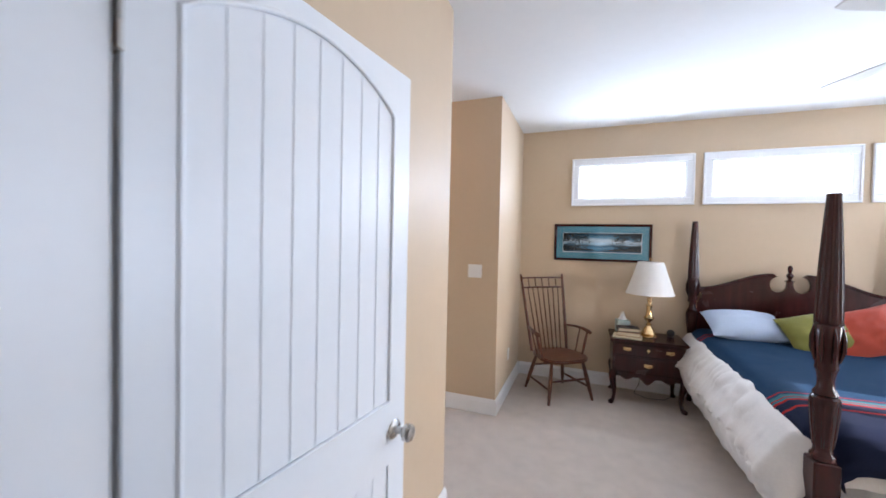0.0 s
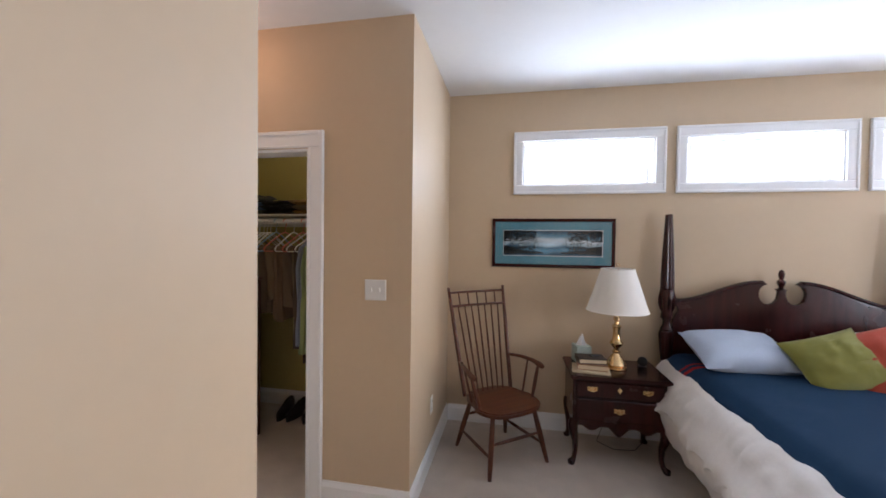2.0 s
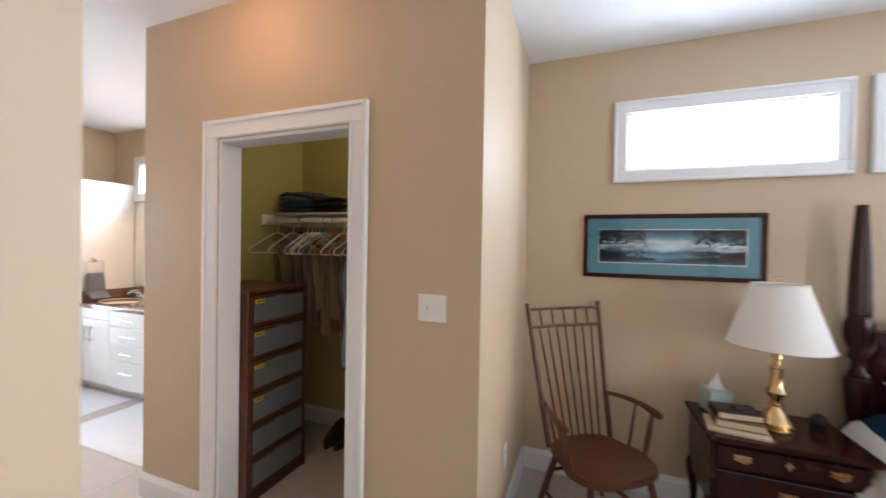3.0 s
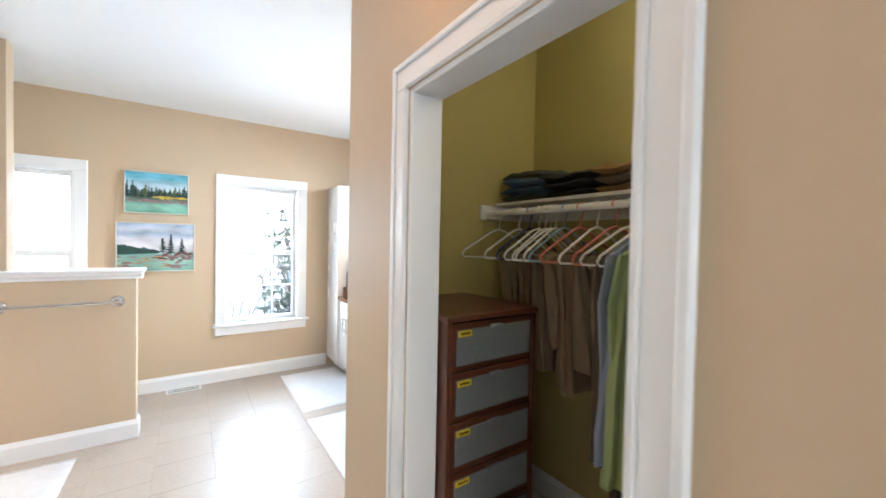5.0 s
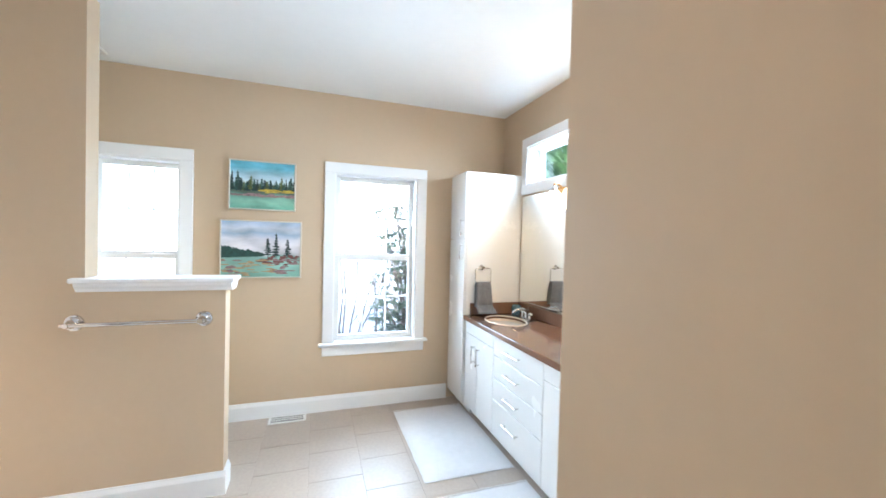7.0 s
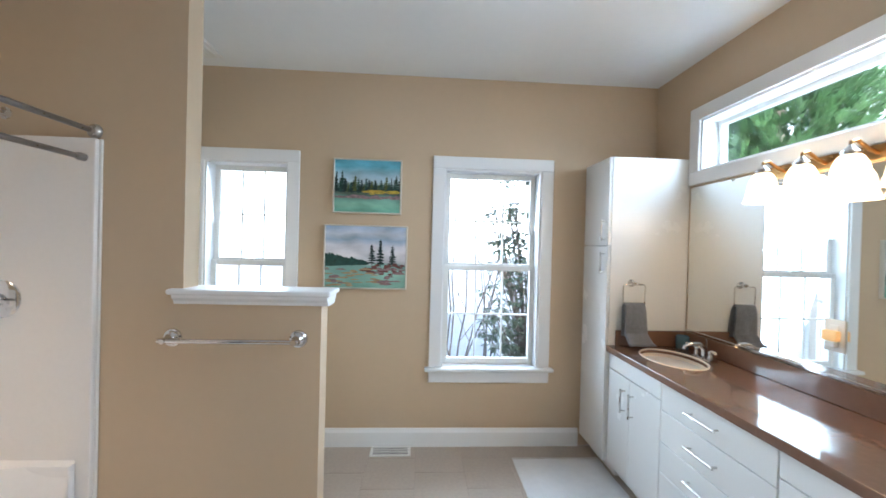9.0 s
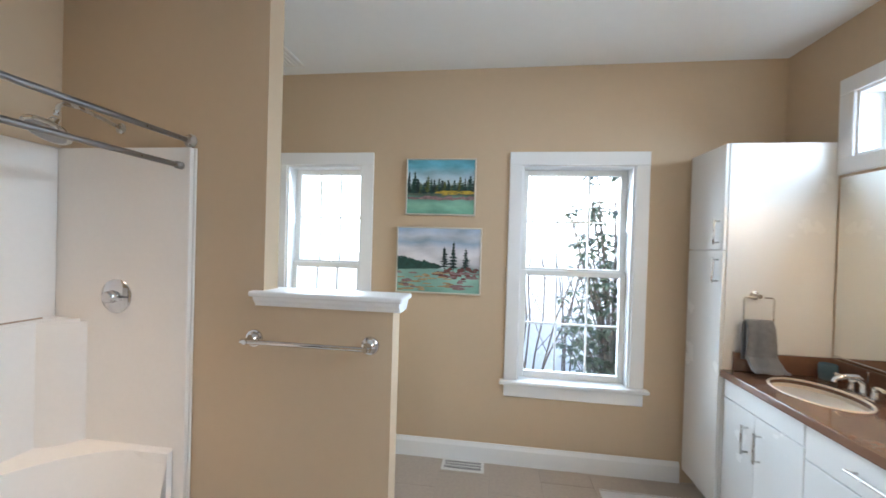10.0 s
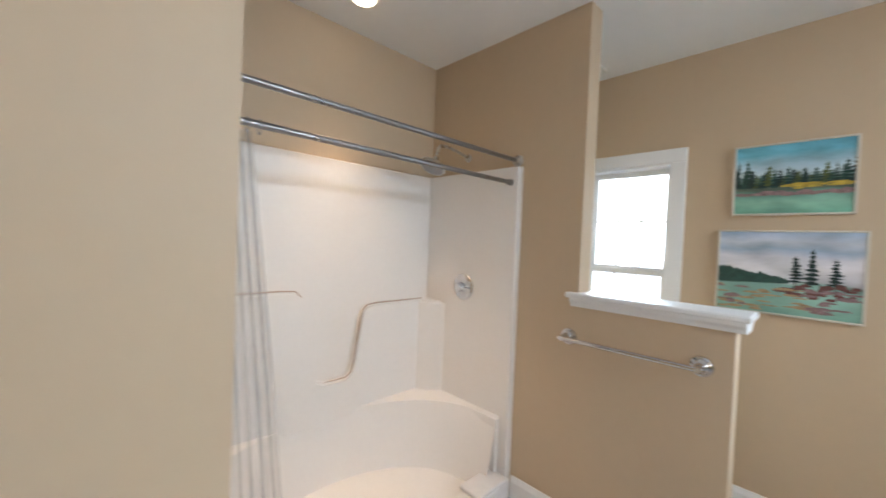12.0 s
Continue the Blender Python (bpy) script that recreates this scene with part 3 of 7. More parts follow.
# the long high window over the mirror
w = thing("window_6", "long white framed high window above the bathroom mirror", "window", kind="structure")
x0, x1, z0, z1 = CLERE
c, y = 0.085, BATH_N
board("head_casing", w, x0 - c, x1 + c, y - 0.018, y, z1, z1 + c)
board("sill_casing", w, x0 - c, x1 + c, y - 0.018, y, z0 - c, z0)
board("side_casing", w, x0 - c, x0, y - 0.018, y, z0, z1)
board("side_casing", w, x1, x1 + c, y - 0.018, y, z0, z1)
part("jamb_lining", boxes((x0, x0 + 0.012, y, y + 0.17, z0 + 0.012, z1 - 0.012), (x1 - 0.012, x1, y, y + 0.17, z0 + 0.012, z1 - 0.012), (x0, x1, y, y + 0.17, z1 - 0.012, z1), (x0, x1, y, y + 0.17, z0, z0 + 0.012)), TRIM, w)
f = 0.04
part("sash", boxes((x0 + 0.0125, x1 - 0.0125, y + 0.10, y + 0.14, z0 + 0.0125, z0 + f), (x0 + 0.0125, x1 - 0.0125, y + 0.10, y + 0.14, z1 - f, z1 - 0.0125), (x0 + 0.0125, x0 + f, y + 0.10, y + 0.14, z0 + f, z1 - f), (x1 - f, x1 - 0.0125, y + 0.10, y + 0.14, z0 + f, z1 - f), bevel=0.002), PLASTIC, w)
part("pane", boxes((x0 + f, x1 - f, y + 0.118, y + 0.124, z0 + f, z1 - f)), GLASS, w).visible_shadow = False

# half wall cap
cap = thing("trim_half_wall_cap", "white moulded wooden cap on the half wall", "wall cap", kind="structure")
board("cap_board", cap, SHOWER - 0.165, SHOWER + 0.045, 3.045, 3.80, 1.238, 1.264, 0.006)
part("cap_cove", slab([(SHOWER - 0.12, 1.19), (SHOWER, 1.19), (SHOWER + 0.012, 1.192), (SHOWER + 0.016, 1.206), (SHOWER + 0.032, 1.222), (SHOWER + 0.034, 1.238), (SHOWER - 0.154, 1.238), (SHOWER - 0.152, 1.222), (SHOWER - 0.136, 1.206)], 3.065, 3.785, "y"), TRIM, cap)

ROOM.x = 0
# switch, outlet, registers
sw = thing("light_switch", "white double rocker light switch plate on the tan wall", "light switch")
part("plate", boxes((-1.713, -1.588, CLOSET - 0.007, CLOSET, 1.189, 1.305), bevel=0.003), PLASTIC, sw)
for x in (-1.675, -1.626):
    part("toggle", boxes((x - 0.005, x + 0.005, CLOSET - 0.016, CLOSET - 0.006, 1.236, 1.258), bevel=0.002), PLASTIC, sw)
ou = thing("wall_outlet", "white duplex outlet plate low on the tan wall", "outlet")
part("plate", boxes((WEST, WEST + 0.006, 5.23, 5.30, 0.33, 0.445), bevel=0.002), PLASTIC, ou)
for z in (0.363, 0.412):
    part("socket", boxes((WEST + 0.006, WEST + 0.009, 5.25, 5.28, z - 0.014, z + 0.014), bevel=0.001), PLASTIC, ou)
    for y in (5.259, 5.271):
        # raised black strip, coloured for the shade inside a slot
        part("slot_dark", boxes((WEST + 0.009, WEST + 0.0095, y - 0.0015, y + 0.0015, z - 0.006, z + 0.005)), BLACK, ou)

# ---------------------------------------------------------------- bedroom door, standing open
door = thing("door_1", "white arch panel plank door standing open against the wall", "door", (-1.40, 1.862, 0), 0, kind="structure")
DW, DH, DT = 0.775, 2.035, 0.036
door.matrix_basis = pose(-1.313, 2.668, 0, 0, 0, -96.2)


def arch(u):
    """Height of the panel's arched top at u from 0 to 1."""
    return 1.885 + 0.105 * math.sin(math.pi * min(max(u, 0), 1)) ** 0.8


P0, P1, RAIL = 0.088, 0.695, 1.0
core = boxes((0, DW, -DT / 2, DT / 2 - 0.0075, 0.01, DH))
part("core", core, DOOR_WHITE, door)
bm = boxes((0, P0, DT / 2 - 0.0075, DT / 2, 0.01, DH), (P1, DW, DT / 2 - 0.0075, DT / 2, 0.01, DH), (P0, P1, DT / 2 - 0.0075, DT / 2, 0.01, 0.22), (P0, P1, DT / 2 - 0.0075, DT / 2, 0.80, RAIL))
part("stiles", bm, DOOR_WHITE, door)
top = [(P0, DH)] + [(P0 + (P1 - P0) * k / 24, arch(k / 24)) for k in range(25)] + [(P1, DH)]
part("top_rail", slab(top, DT / 2 - 0.0075, DT / 2, "y"), DOOR_WHITE, door)
n = 8
for k in range(n):
    a = P0 + (P1 - P0) * k / n
    b = P0 + (P1 - P0) * (k + 1) / n
    pts = [(a + 0.0002, RAIL + 0.001), (b - 0.0002, RAIL + 0.001)] + [(q, arch((q - P0) / (P1 - P0)) - 0.002) for q in (b - 0.0002, (a + b) / 2, a + 0.0002)]
    part("plank", slab(pts, DT / 2 - 0.0105, DT / 2 - 0.0045, "y", 0.0040), DOOR_WHITE, door)
    pts = [(a + 0.0002, 0.221), (b - 0.0002, 0.221), (b - 0.0002, 0.799), (a + 0.0002, 0.799)]
    part("plank", slab(pts, DT / 2 - 0.0105, DT / 2 - 0.0045, "y", 0.0040), DOOR_WHITE, door)
ring = [(P0, DT / 2 - 0.001, RAIL)] + [(P0 + (P1 - P0) * k / 24, DT / 2 - 0.001, arch(k / 24)) for k in range(25)] + [(P1, DT / 2 - 0.001, RAIL), (P0, DT / 2 - 0.001, RAIL)]
part("panel_moulding", tube(ring, 0.006, 8), DOOR_WHITE, door, smooth=True)
knob = part("door_knob", lathe([(0.030, 0), (0.031, 0.004), (0.024, 0.010), (0.012, 0.014), (0.010, 0.030), (0.016, 0.036), (0.026, 0.046), (0.028, 0.058), (0.022, 0.068), (0.008, 0.072)], 24), NICKEL, door, "brushed nickel knob", True, pose(0.062, DT / 2, 0.905, -90, 0, 0))
part("back_knob", lathe([(0.030, 0), (0.031, 0.004), (0.024, 0.010), (0.012, 0.014), (0.010, 0.030), (0.016, 0.036), (0.026, 0.046), (0.028, 0.058), (0.022, 0.068), (0.008, 0.072)], 24), NICKEL, door, "brushed nickel knob", True, pose(0.062, -DT / 2, 0.905, 90, 0, 0))
for z in (0.25, 1.05, 1.82):
    part("hinge", boxes((DW - 0.002, DW + 0.006, -0.02, 0.02, z - 0.045, z + 0.045), bevel=0.002), NICKEL, door)
jam = thing("door_3", "white cased entrance doorway of the bedroom", "doorway", kind="structure")
for x0, x1 in ((-1.445, -1.40), (-0.50, -0.42)):
    board("casing", jam, x0, x1, 1.89, 1.906, 0, 2.05)
board("head_casing", jam, -1.445, -0.42, 1.89, 1.906, 2.05, 2.13)
board("jamb", jam, -1.402, -1.388, 1.77, 1.89, 0, 2.05)
board("jamb", jam, -0.512, -0.498, 1.77, 1.89, 0, 2.05)

# ---------------------------------------------------------------- bedroom things
# framed print
pic = thing("framed_print", "misty lake print in teal mat and dark wood frame", "picture", (-0.595, NORTH, 1.520))
W, H = 0.479, 0.198
bm = boxes((-W, W, -0.022, 0, H - 0.026, H), (-W, W, -0.022, 0, -H, -H + 0.026), (-W, -W + 0.026, -0.022, 0, -H + 0.026, H - 0.026), (W - 0.026, W, -0.022, 0, -H + 0.026, H - 0.026), bevel=0.004)
part("frame", bm, MAHOGANY, pic)
part("mat_board", boxes((-W + 0.026, W - 0.026, -0.010, -0.002, -H + 0.026, H - 0.026)), TEAL, pic, "teal mat board")
part("inner_line", boxes((-0.389, 0.389, -0.0115, -0.0095, -0.106, 0.106)), TISSUE, pic)
LAKE = painted("misty lake print", [(-0.115, (0.008, 0.03, 0.06)), (-0.085, (0.02, 0.09, 0.16)), (-0.055, (0.10, 0.26, 0.38)), (-0.03, (0.04, 0.12, 0.19)), (-0.01, (0.40, 0.56, 0.66)), (0.02, (0.66, 0.76, 0.82)), (0.05, (0.12, 0.30, 0.42)), (0.08, (0.03, 0.11, 0.18)), (0.10, (0.015, 0.05, 0.09))], 0.10, 5, 0.35, 0.5)
part("print", boxes((-0.384, 0.384, -0.0135, -0.0115, -0.101, 0.101)), LAKE, pic, "misty blue lake landscape")
DARK_INK = mat("dark printed trees", (0.012, 0.022, 0.03), 0.4, vary=0.2, scale=40)
rng = random.Random(4)
for sx in (-1, 1):
    for k in range(9):
        x = sx * (0.10 + 0.031 * k + rng.random() * 0.02)
        pts = [(x, -0.0139, -0.06 + 0.02 * rng.random()), (x + 0.012 * rng.uniform(-1, 1), -0.0139, -0.01), (x + 0.03 * rng.uniform(-1, 1), -0.0139, 0.04), (x + 0.05 * rng.uniform(-1, 1), -0.0139, 0.09)]
        tree = tube(pts, [0.005, 0.0035, 0.0025, 0.001], 5, flat=0.15)
        for q in range(4):
            b0 = Vector(pts[1 + q % 3])
            tube([b0, b0 + Vector((rng.uniform(-0.05, 0.05), 0, rng.uniform(-0.005, 0.03))), b0 + Vector((rng.uniform(-0.08, 0.08), 0, rng.uniform(-0.01, 0.05)))], [0.002, 0.0016, 0.0008], 4, tree, flat=0.15)
        part("printed_tree", tree, DARK_INK, pic)
    bank = [(sx * (0.384 - 0.30 * u), -0.075 + 0.05 * (1 - u) ** 2 + 0.012 * rng.random()) for u in [k / 8 for k in range(9)]] + [(sx * 0.06, -0.085), (sx * 0.384, -0.09)]
    part("printed_bank", slab(bank, -0.0141, -0.0136, "y"), DARK_INK, pic)
bm = bmesh.new()
for k in range(1300):
    side = -1 if k % 2 else 1
    cx = side * (0.384 - 0.26 * rng.random() ** 1.6)
    cz = 0.098 - 0.085 * rng.random() ** 1.5 if k % 3 else -0.03 - 0.04 * rng.random()
    g, r0, r1 = rng.random() * 3.1, 0.004 + 0.008 * rng.random(), 0.0025 + 0.004 * rng.random()
    c, s = math.cos(g), math.sin(g)
    bm.faces.new([bm.verts.new((min(max(cx + p * c - q * s, -0.384), 0.384), -0.0142, min(cz + p * s + q * c, 0.101))) for p, q in ((-r0, 0), (0, -r1), (r0, 0), (0, r1))])
tagged(part("printed_foliage", bm, DARK_INK, pic), "dark printed foliage", kind="stuff")
part("glazing", boxes((-W + 0.026, W - 0.026, -0.0165, -0.0155, -H + 0.026, H - 0.026)), GLASS, pic).visible_shadow = False


def spindle(name, parent, a, b, r0, r1, swell=0.0, seg=10, material=CHAIR_WOOD):
    a, b = Vector(a), Vector(b)
    n = 7
    return part(name, tube([a.lerp(b, k / n) for k in range(n + 1)], [r0 + (r1 - r0) * k / n + swell * math.sin(math.pi * k / n) for k in range(n + 1)], seg), material, parent, smooth=True)


# birdcage windsor armchair
ch = thing("windsor_armchair", "brown stained birdcage windsor armchair with a spindle back", "chair", (-0.973, 5.435, 0), 37.7)
seat = [(0.255 * math.copysign(abs(math.cos(g)) ** 0.7, math.cos(g)) * (1.0 - 0.10 * (math.sin(g) > 0)), 0.235 * math.copysign(abs(math.sin(g)) ** 0.75, math.sin(g)) - 0.01) for g in [2 * math.pi * k / 36 for k in range(36)]]
part("seat", slab(seat, 0.372, 0.407, "z", 0.009), CHAIR_WOOD, ch, smooth=True)
feet = {"fl": (-0.24, -0.225), "fr": (0.24, -0.225), "bl": (-0.222, 0.235), "br": (0.222, 0.235)}
tops = {"fl": (-0.17, -0.15), "fr": (0.17, -0.15), "bl": (-0.15, 0.15), "br": (0.15, 0.15)}
for k in feet:
    spindle("leg", ch, (*feet[k], 0), (*tops[k], 0.376), 0.013, 0.014, 0.006)


def on_leg(k, z):
    return tuple(feet[k][i] + (tops[k][i] - feet[k][i]) * z / 0.376 for i in (0, 1)) + (z,)


for a, b, z in (("fl", "fr", 0.20), ("bl", "br", 0.25), ("fl", "bl", 0.125), ("fr", "br", 0.125)):
    spindle("stretcher", ch, on_leg(a, z), on_leg(b, z), 0.008, 0.008, 0.004)
pa, pb = (-0.205, 0.155, 0.402), (-0.252, 0.345, 1.165)
for s in (-1, 1):
    spindle("back_post", ch, (s * 0.205, 0.155, 0.398), (s * 0.252, 0.345, 1.168), 0.015, 0.011, 0.003)


def on_back(u, z):
    """A point of the raked back plane: u from -1 to 1 across, at height z."""
    f = (z - 0.43) / 0.738
    return (u * (0.205 + 0.047 * f), 0.155 + 0.19 * f + 0.012 * (1 - u * u), z)


for z in (1.03, 1.13):
    part("back_rail", tube([on_back(u / 4, z) for u in range(-4, 5)], 0.009, 10), CHAIR_WOOD, ch, smooth=True)
for k in range(7):
    u = (k - 3) / 4
    a, b = on_back(u, 0.402), on_back(u, 1.03)
    spindle("spindle", ch, (a[0] * 0.86, a[1], a[2]), b, 0.0062, 0.005, 0.002, 8)
for k in range(5):
    u = (k - 2) / 3
    spindle("short_spindle", ch, on_back(u, 1.03), on_back(u, 1.13), 0.005, 0.005, 0.001, 8)
for s in (-1, 1):
    a = on_back(s, 0.64)
    pts = [a, (s * 0.262, 0.10, 0.647), (s * 0.285, 0.0, 0.643), (s * 0.292, -0.075, 0.630), (s * 0.285, -0.115, 0.623)]
    part("arm", tube(pts, [0.012, 0.014, 0.016, 0.021, 0.016], 12, flat=0.65), CHAIR_WOOD, ch, smooth=True)
    spindle("arm_spindle", ch, (s * 0.222, 0.03, 0.402), (s * 0.279, 0.045, 0.64), 0.007, 0.006, 0.002, 8)
    spindle("arm_post", ch, (s * 0.225, -0.075, 0.402), (s * 0.290, -0.06, 0.630), 0.009, 0.008, 0.006)


def bat_pull(parent, x, y, z, material, s=1.0):
    """A shaped brass plate with a swinging bail."""
    out = [(0.0, 0.024), (0.012, 0.014), (0.030, 0.022), (0.044, 0.014), (0.036, 0.0), (0.044, -0.010), (0.026, -0.016), (0.012, -0.012), (0, -0.022)]
    pts = [(x + px * s, z + pz * s) for px, pz in out] + [(x - px * s, z + pz * s) for px, pz in out[-2:0:-1]]
    h = part("handle", slab(pts[::-1], y - 0.003, y, "y"), material, parent, "brass bat wing pull")
    part("bail", tube([(x + 0.028 * s * math.cos(g), y - 0.012 - 0.004 * math.sin(g), z + 0.004 - 0.020 * s * math.sin(g)) for g in [math.pi * k / 10 for k in range(11)]], 0.0028, 8), material, h, smooth=True)


def cabriole(name, parent, x, y, sx, sy, top=0.30):
    pts, rad = [], []
    for f, off, r in ((0, 0.030, 0.022), (0.04, 0.032, 0.026), (0.10, 0.012, 0.016), (0.25, 0.002, 0.016), (0.5, 0.004, 0.021), (0.75, 0.020, 0.030), (0.9, 0.024, 0.034), (1.0, 0.010, 0.034)):
        pts.append((x + sx * off, y + sy * off, top * f + 0.001))
        rad.append(r)
    return part(name, tube(pts, rad, 12), MAHOGANY, parent, smooth=True)


def nightstand(x, label):
    """Queen Anne nightstand, its middle at x, its front at 5.43."""
    t = thing("nightstand", label, "nightstand", (x, 5.64, 0), group="nightstands")
    hw, f, b = 0.298, -0.215, 0.195
    part("carcass", boxes((-hw, hw, f + 0.012, b, 0.265, 0.592), bevel=0.004), MAHOGANY, t)
    bm = slab([(-hw - 0.024, f - 0.026), (hw + 0.024, f - 0.026), (hw + 0.024, b + 0.01), (-hw - 0.024, b + 0.01)], 0.598, 0.62, "z", 0.006)
    part("top", bm, MAHOGANY, t)
    part("top_moulding", boxes((-hw - 0.012, hw + 0.012, f - 0.012, b, 0.588, 0.599), bevel=0.004), MAHOGANY, t)
    d1 = part("drawer", boxes((-hw + 0.02, hw - 0.02, f - 0.004, f + 0.02, 0.470, 0.578), bevel=0.005), MAHOGANY, t)
    d2 = part("drawer", boxes((-hw + 0.02, hw - 0.02, f - 0.004, f + 0.02, 0.312, 0.458), bevel=0.005), MAHOGANY, t)
    bat_pull(d1, 0.175, f - 0.004, 0.53, BRASS, 0.8)
    bat_pull(d1, -0.175, f - 0.004, 0.53, BRASS, 0.8)
    part("escutcheon", slab([(0, 0.553), (0.010, 0.540), (0.018, 0.533), (0.008, 0.527), (0, 0.508), (-0.008, 0.527), (-0.018, 0.533), (-0.010, 0.540)][::-1], f - 0.007, f - 0.004, "y"), BRASS, d1)
    bat_pull(d2, 0.0, f - 0.004, 0.39, BRASS, 0.85)
    low = [(-hw + 0.02, 0.312), (-hw + 0.02, 0.235)]
    for k in range(33):
        u = -1 + 2 * k / 32
        low.append((u * (hw - 0.03), 0.255 - 0.020 * math.cos(u * 9.4) - 0.022 * math.exp(-(u / 0.16) ** 2) + 0.012 * abs(u)))
    low += [(hw - 0.02, 0.235), (hw - 0.02, 0.312)]
    part("apron", slab(low[::-1], f, f + 0.016, "y"), MAHOGANY, t)
    for sx in (-1, 1):
        cabriole("leg", t, sx * (hw - 0.025), f + 0.03, sx, -1)
        cabriole("leg", t, sx * (hw - 0.025), b - 0.03, sx * 0.3, 0.3)
    return t


nightstand(-0.18, "dark mahogany queen anne nightstand with brass bat wing pulls")
nightstand(2.20, "dark mahogany nightstand on the far side of the bed")


def table_lamp(x, label):
    t = thing("table_lamp", label, "lamp", (x, 5.625, 0.62), group="bedside lamps")
    prof = [(0.0700, 0), (0.0740, 0.006), (0.0720, 0.016), (0.0600, 0.024), (0.0708, 0.036), (0.0561, 0.050), (0.0488, 0.072), (0.0317, 0.094), (0.0195, 0.112), (0.0268, 0.118), (0.0293, 0.124), (0.0171, 0.132), (0.0195, 0.150), (0.0415, 0.172), (0.0451, 0.186), (0.0366, 0.198), (0.0268, 0.212), (0.0232, 0.270), (0.0268, 0.300), (0.0342, 0.306), (0.0268, 0.314), (0.0159, 0.322), (0.0134, 0.345), (0.0232, 0.352), (0.0183, 0.372), (0.0122, 0.385), (0.0122, 0.43)]
    part("base", lathe(prof, 32), BRASS, t, "polished turned brass base", True)
    bm = bmesh.new()
    rows, seg = [], 220
    for r, z in ((0.207, 0.420), (0.159, 0.570), (0.111, 0.720)):
        rows.append([bm.verts.new(((r + 0.0007 * (k % 2)) * math.cos(2 * math.pi * k / seg), (r + 0.0007 * (k % 2)) * math.sin(2 * math.pi * k / seg), z)) for k in range(seg)])
    for a, b in zip(rows, rows[1:]):
        for k in range(seg):
            bm.faces.new((a[k], a[(k + 1) % seg], b[(k + 1) % seg], b[k]))
    s = part("shade", bm, SHADE, t, "white pleated empire shade")
    md = s.modifiers.new("thickness", "SOLIDIFY")
    md.thickness = 0.003
    for r, z in ((0.208, 0.420), (0.112, 0.720)):
        part("shade_trim", tube([(r * math.cos(2 * math.pi * k / 60), r * math.sin(2 * math.pi * k / 60), z) for k in range(61)], 0.004, 6), SHADE, s, smooth=True)
    for g in range(3):
        part("spider", tube([(0, 0, 0.713), (0.11 * math.cos(g * 2.094), 0.11 * math.sin(g * 2.094), 0.717)], 0.0015, 6), BRASS, t)
    part("finial", tube([(0.011 * math.sin(2 * math.pi * k / 16), 0, 0.750 - 0.011 * math.cos(2 * math.pi * k / 16)) for k in range(17)], 0.003, 8), BRASS, t, smooth=True)
    part("harp", tube([(0.045 * math.sin(math.pi * k / 12), 0, 0.43 + 0.295 * k / 12) for k in range(13)], 0.002, 6), BRASS, t, smooth=True)
    return t


table_lamp(-0.157, "polished brass table lamp with a white pleated shade on the nightstand")
table_lamp(2.13, "brass table lamp with a white shade beyond the bed")

# on the nightstand
tb = thing("tissue_box", "pale teal printed tissue box with a tissue standing up", "tissue box", (-0.375, 5.745, 0.62), 12)
part("carton", boxes((-0.056, 0.056, -0.056, 0.056, 0, 0.125), bevel=0.003), TISSUE_BOX, tb)
bm = bmesh.new()
tip = [bm.verts.new((0.008, 0.0, 0.215)), bm.verts.new((-0.004, 0.006, 0.212))]
ringv = [bm.verts.new(((0.034 + 0.010 * (k % 2)) * math.cos(2 * math.pi * k / 10), (0.022 + 0.010 * (k % 2)) * math.sin(2 * math.pi * k / 10), 0.124)) for k in range(10)]
for k in range(10):
    bm.faces.new((ringv[k], ringv[(k + 1) % 10], tip[0] if k % 5 < 3 else tip[1]))
part("tissue", bm, TISSUE, tb, "white tissue")


def book(x, y, z, w, d, h, turn, cover, label):
    t = thing("book", label, "book", (x, y, z), turn, group="bedside books")
    part("pages", boxes((-w / 2 + 0.004, w / 2 - 0.004, -d / 2 + 0.004, d / 2 - 0.004, 0.003, h - 0.003)), PAPER, t, "cream page block")
    part("front_cover", boxes((-w / 2, w / 2, -d / 2, d / 2, h - 0.006, h), bevel=0.002), cover, t)
    part("back_cover", boxes((-w / 2, w / 2, -d / 2, d / 2, 0, 0.006), bevel=0.002), cover, t)
    part("spine", boxes((-w / 2, -w / 2 + 0.004, -d / 2, d / 2, 0.003, h - 0.003)), cover, t)
    return t


tagged(part("paper_pad", boxes((-0.125, 0.125, -0.095, 0.095, 0, 0.012), bevel=0.001), PAPER, m=pose(-0.345, 5.545, 0.62, 0, 0, -8)), "cream paper pad under the books on the nightstand", "paper pad")
book(-0.335, 5.56, 0.632, 0.20, 0.145, 0.040, -6, LEATHER_2, "tan leather covered book in a stack on the nightstand")
book(-0.342, 5.57, 0.672, 0.19, 0.135, 0.038, 4, LEATHER, "dark brown leather covered book on top of a stack")
tagged(part("glasses_case", boxes((-0.03, 0.03, -0.02, 0.02, 0, 0.012), bevel=0.005, seg=2), BLACK, m=pose(-0.32, 5.575, 0.710, 0, 0, 20)), "small black spectacles case on the books", "case")
ck = thing("bedside_clock", "small black travel clock on the nightstand", "clock", (0.045, 5.70, 0.62), -20)
part("foot", boxes((-0.03, 0.03, -0.022, 0.022, 0, 0.008), bevel=0.003), BLACK, ck)
part("body", lathe([(0.030, -0.012), (0.034, -0.009), (0.034, 0.009), (0.030, 0.012)], 20), BLACK, ck, smooth=True, m=pose(0, 0, 0.04, 80, 0, 0))
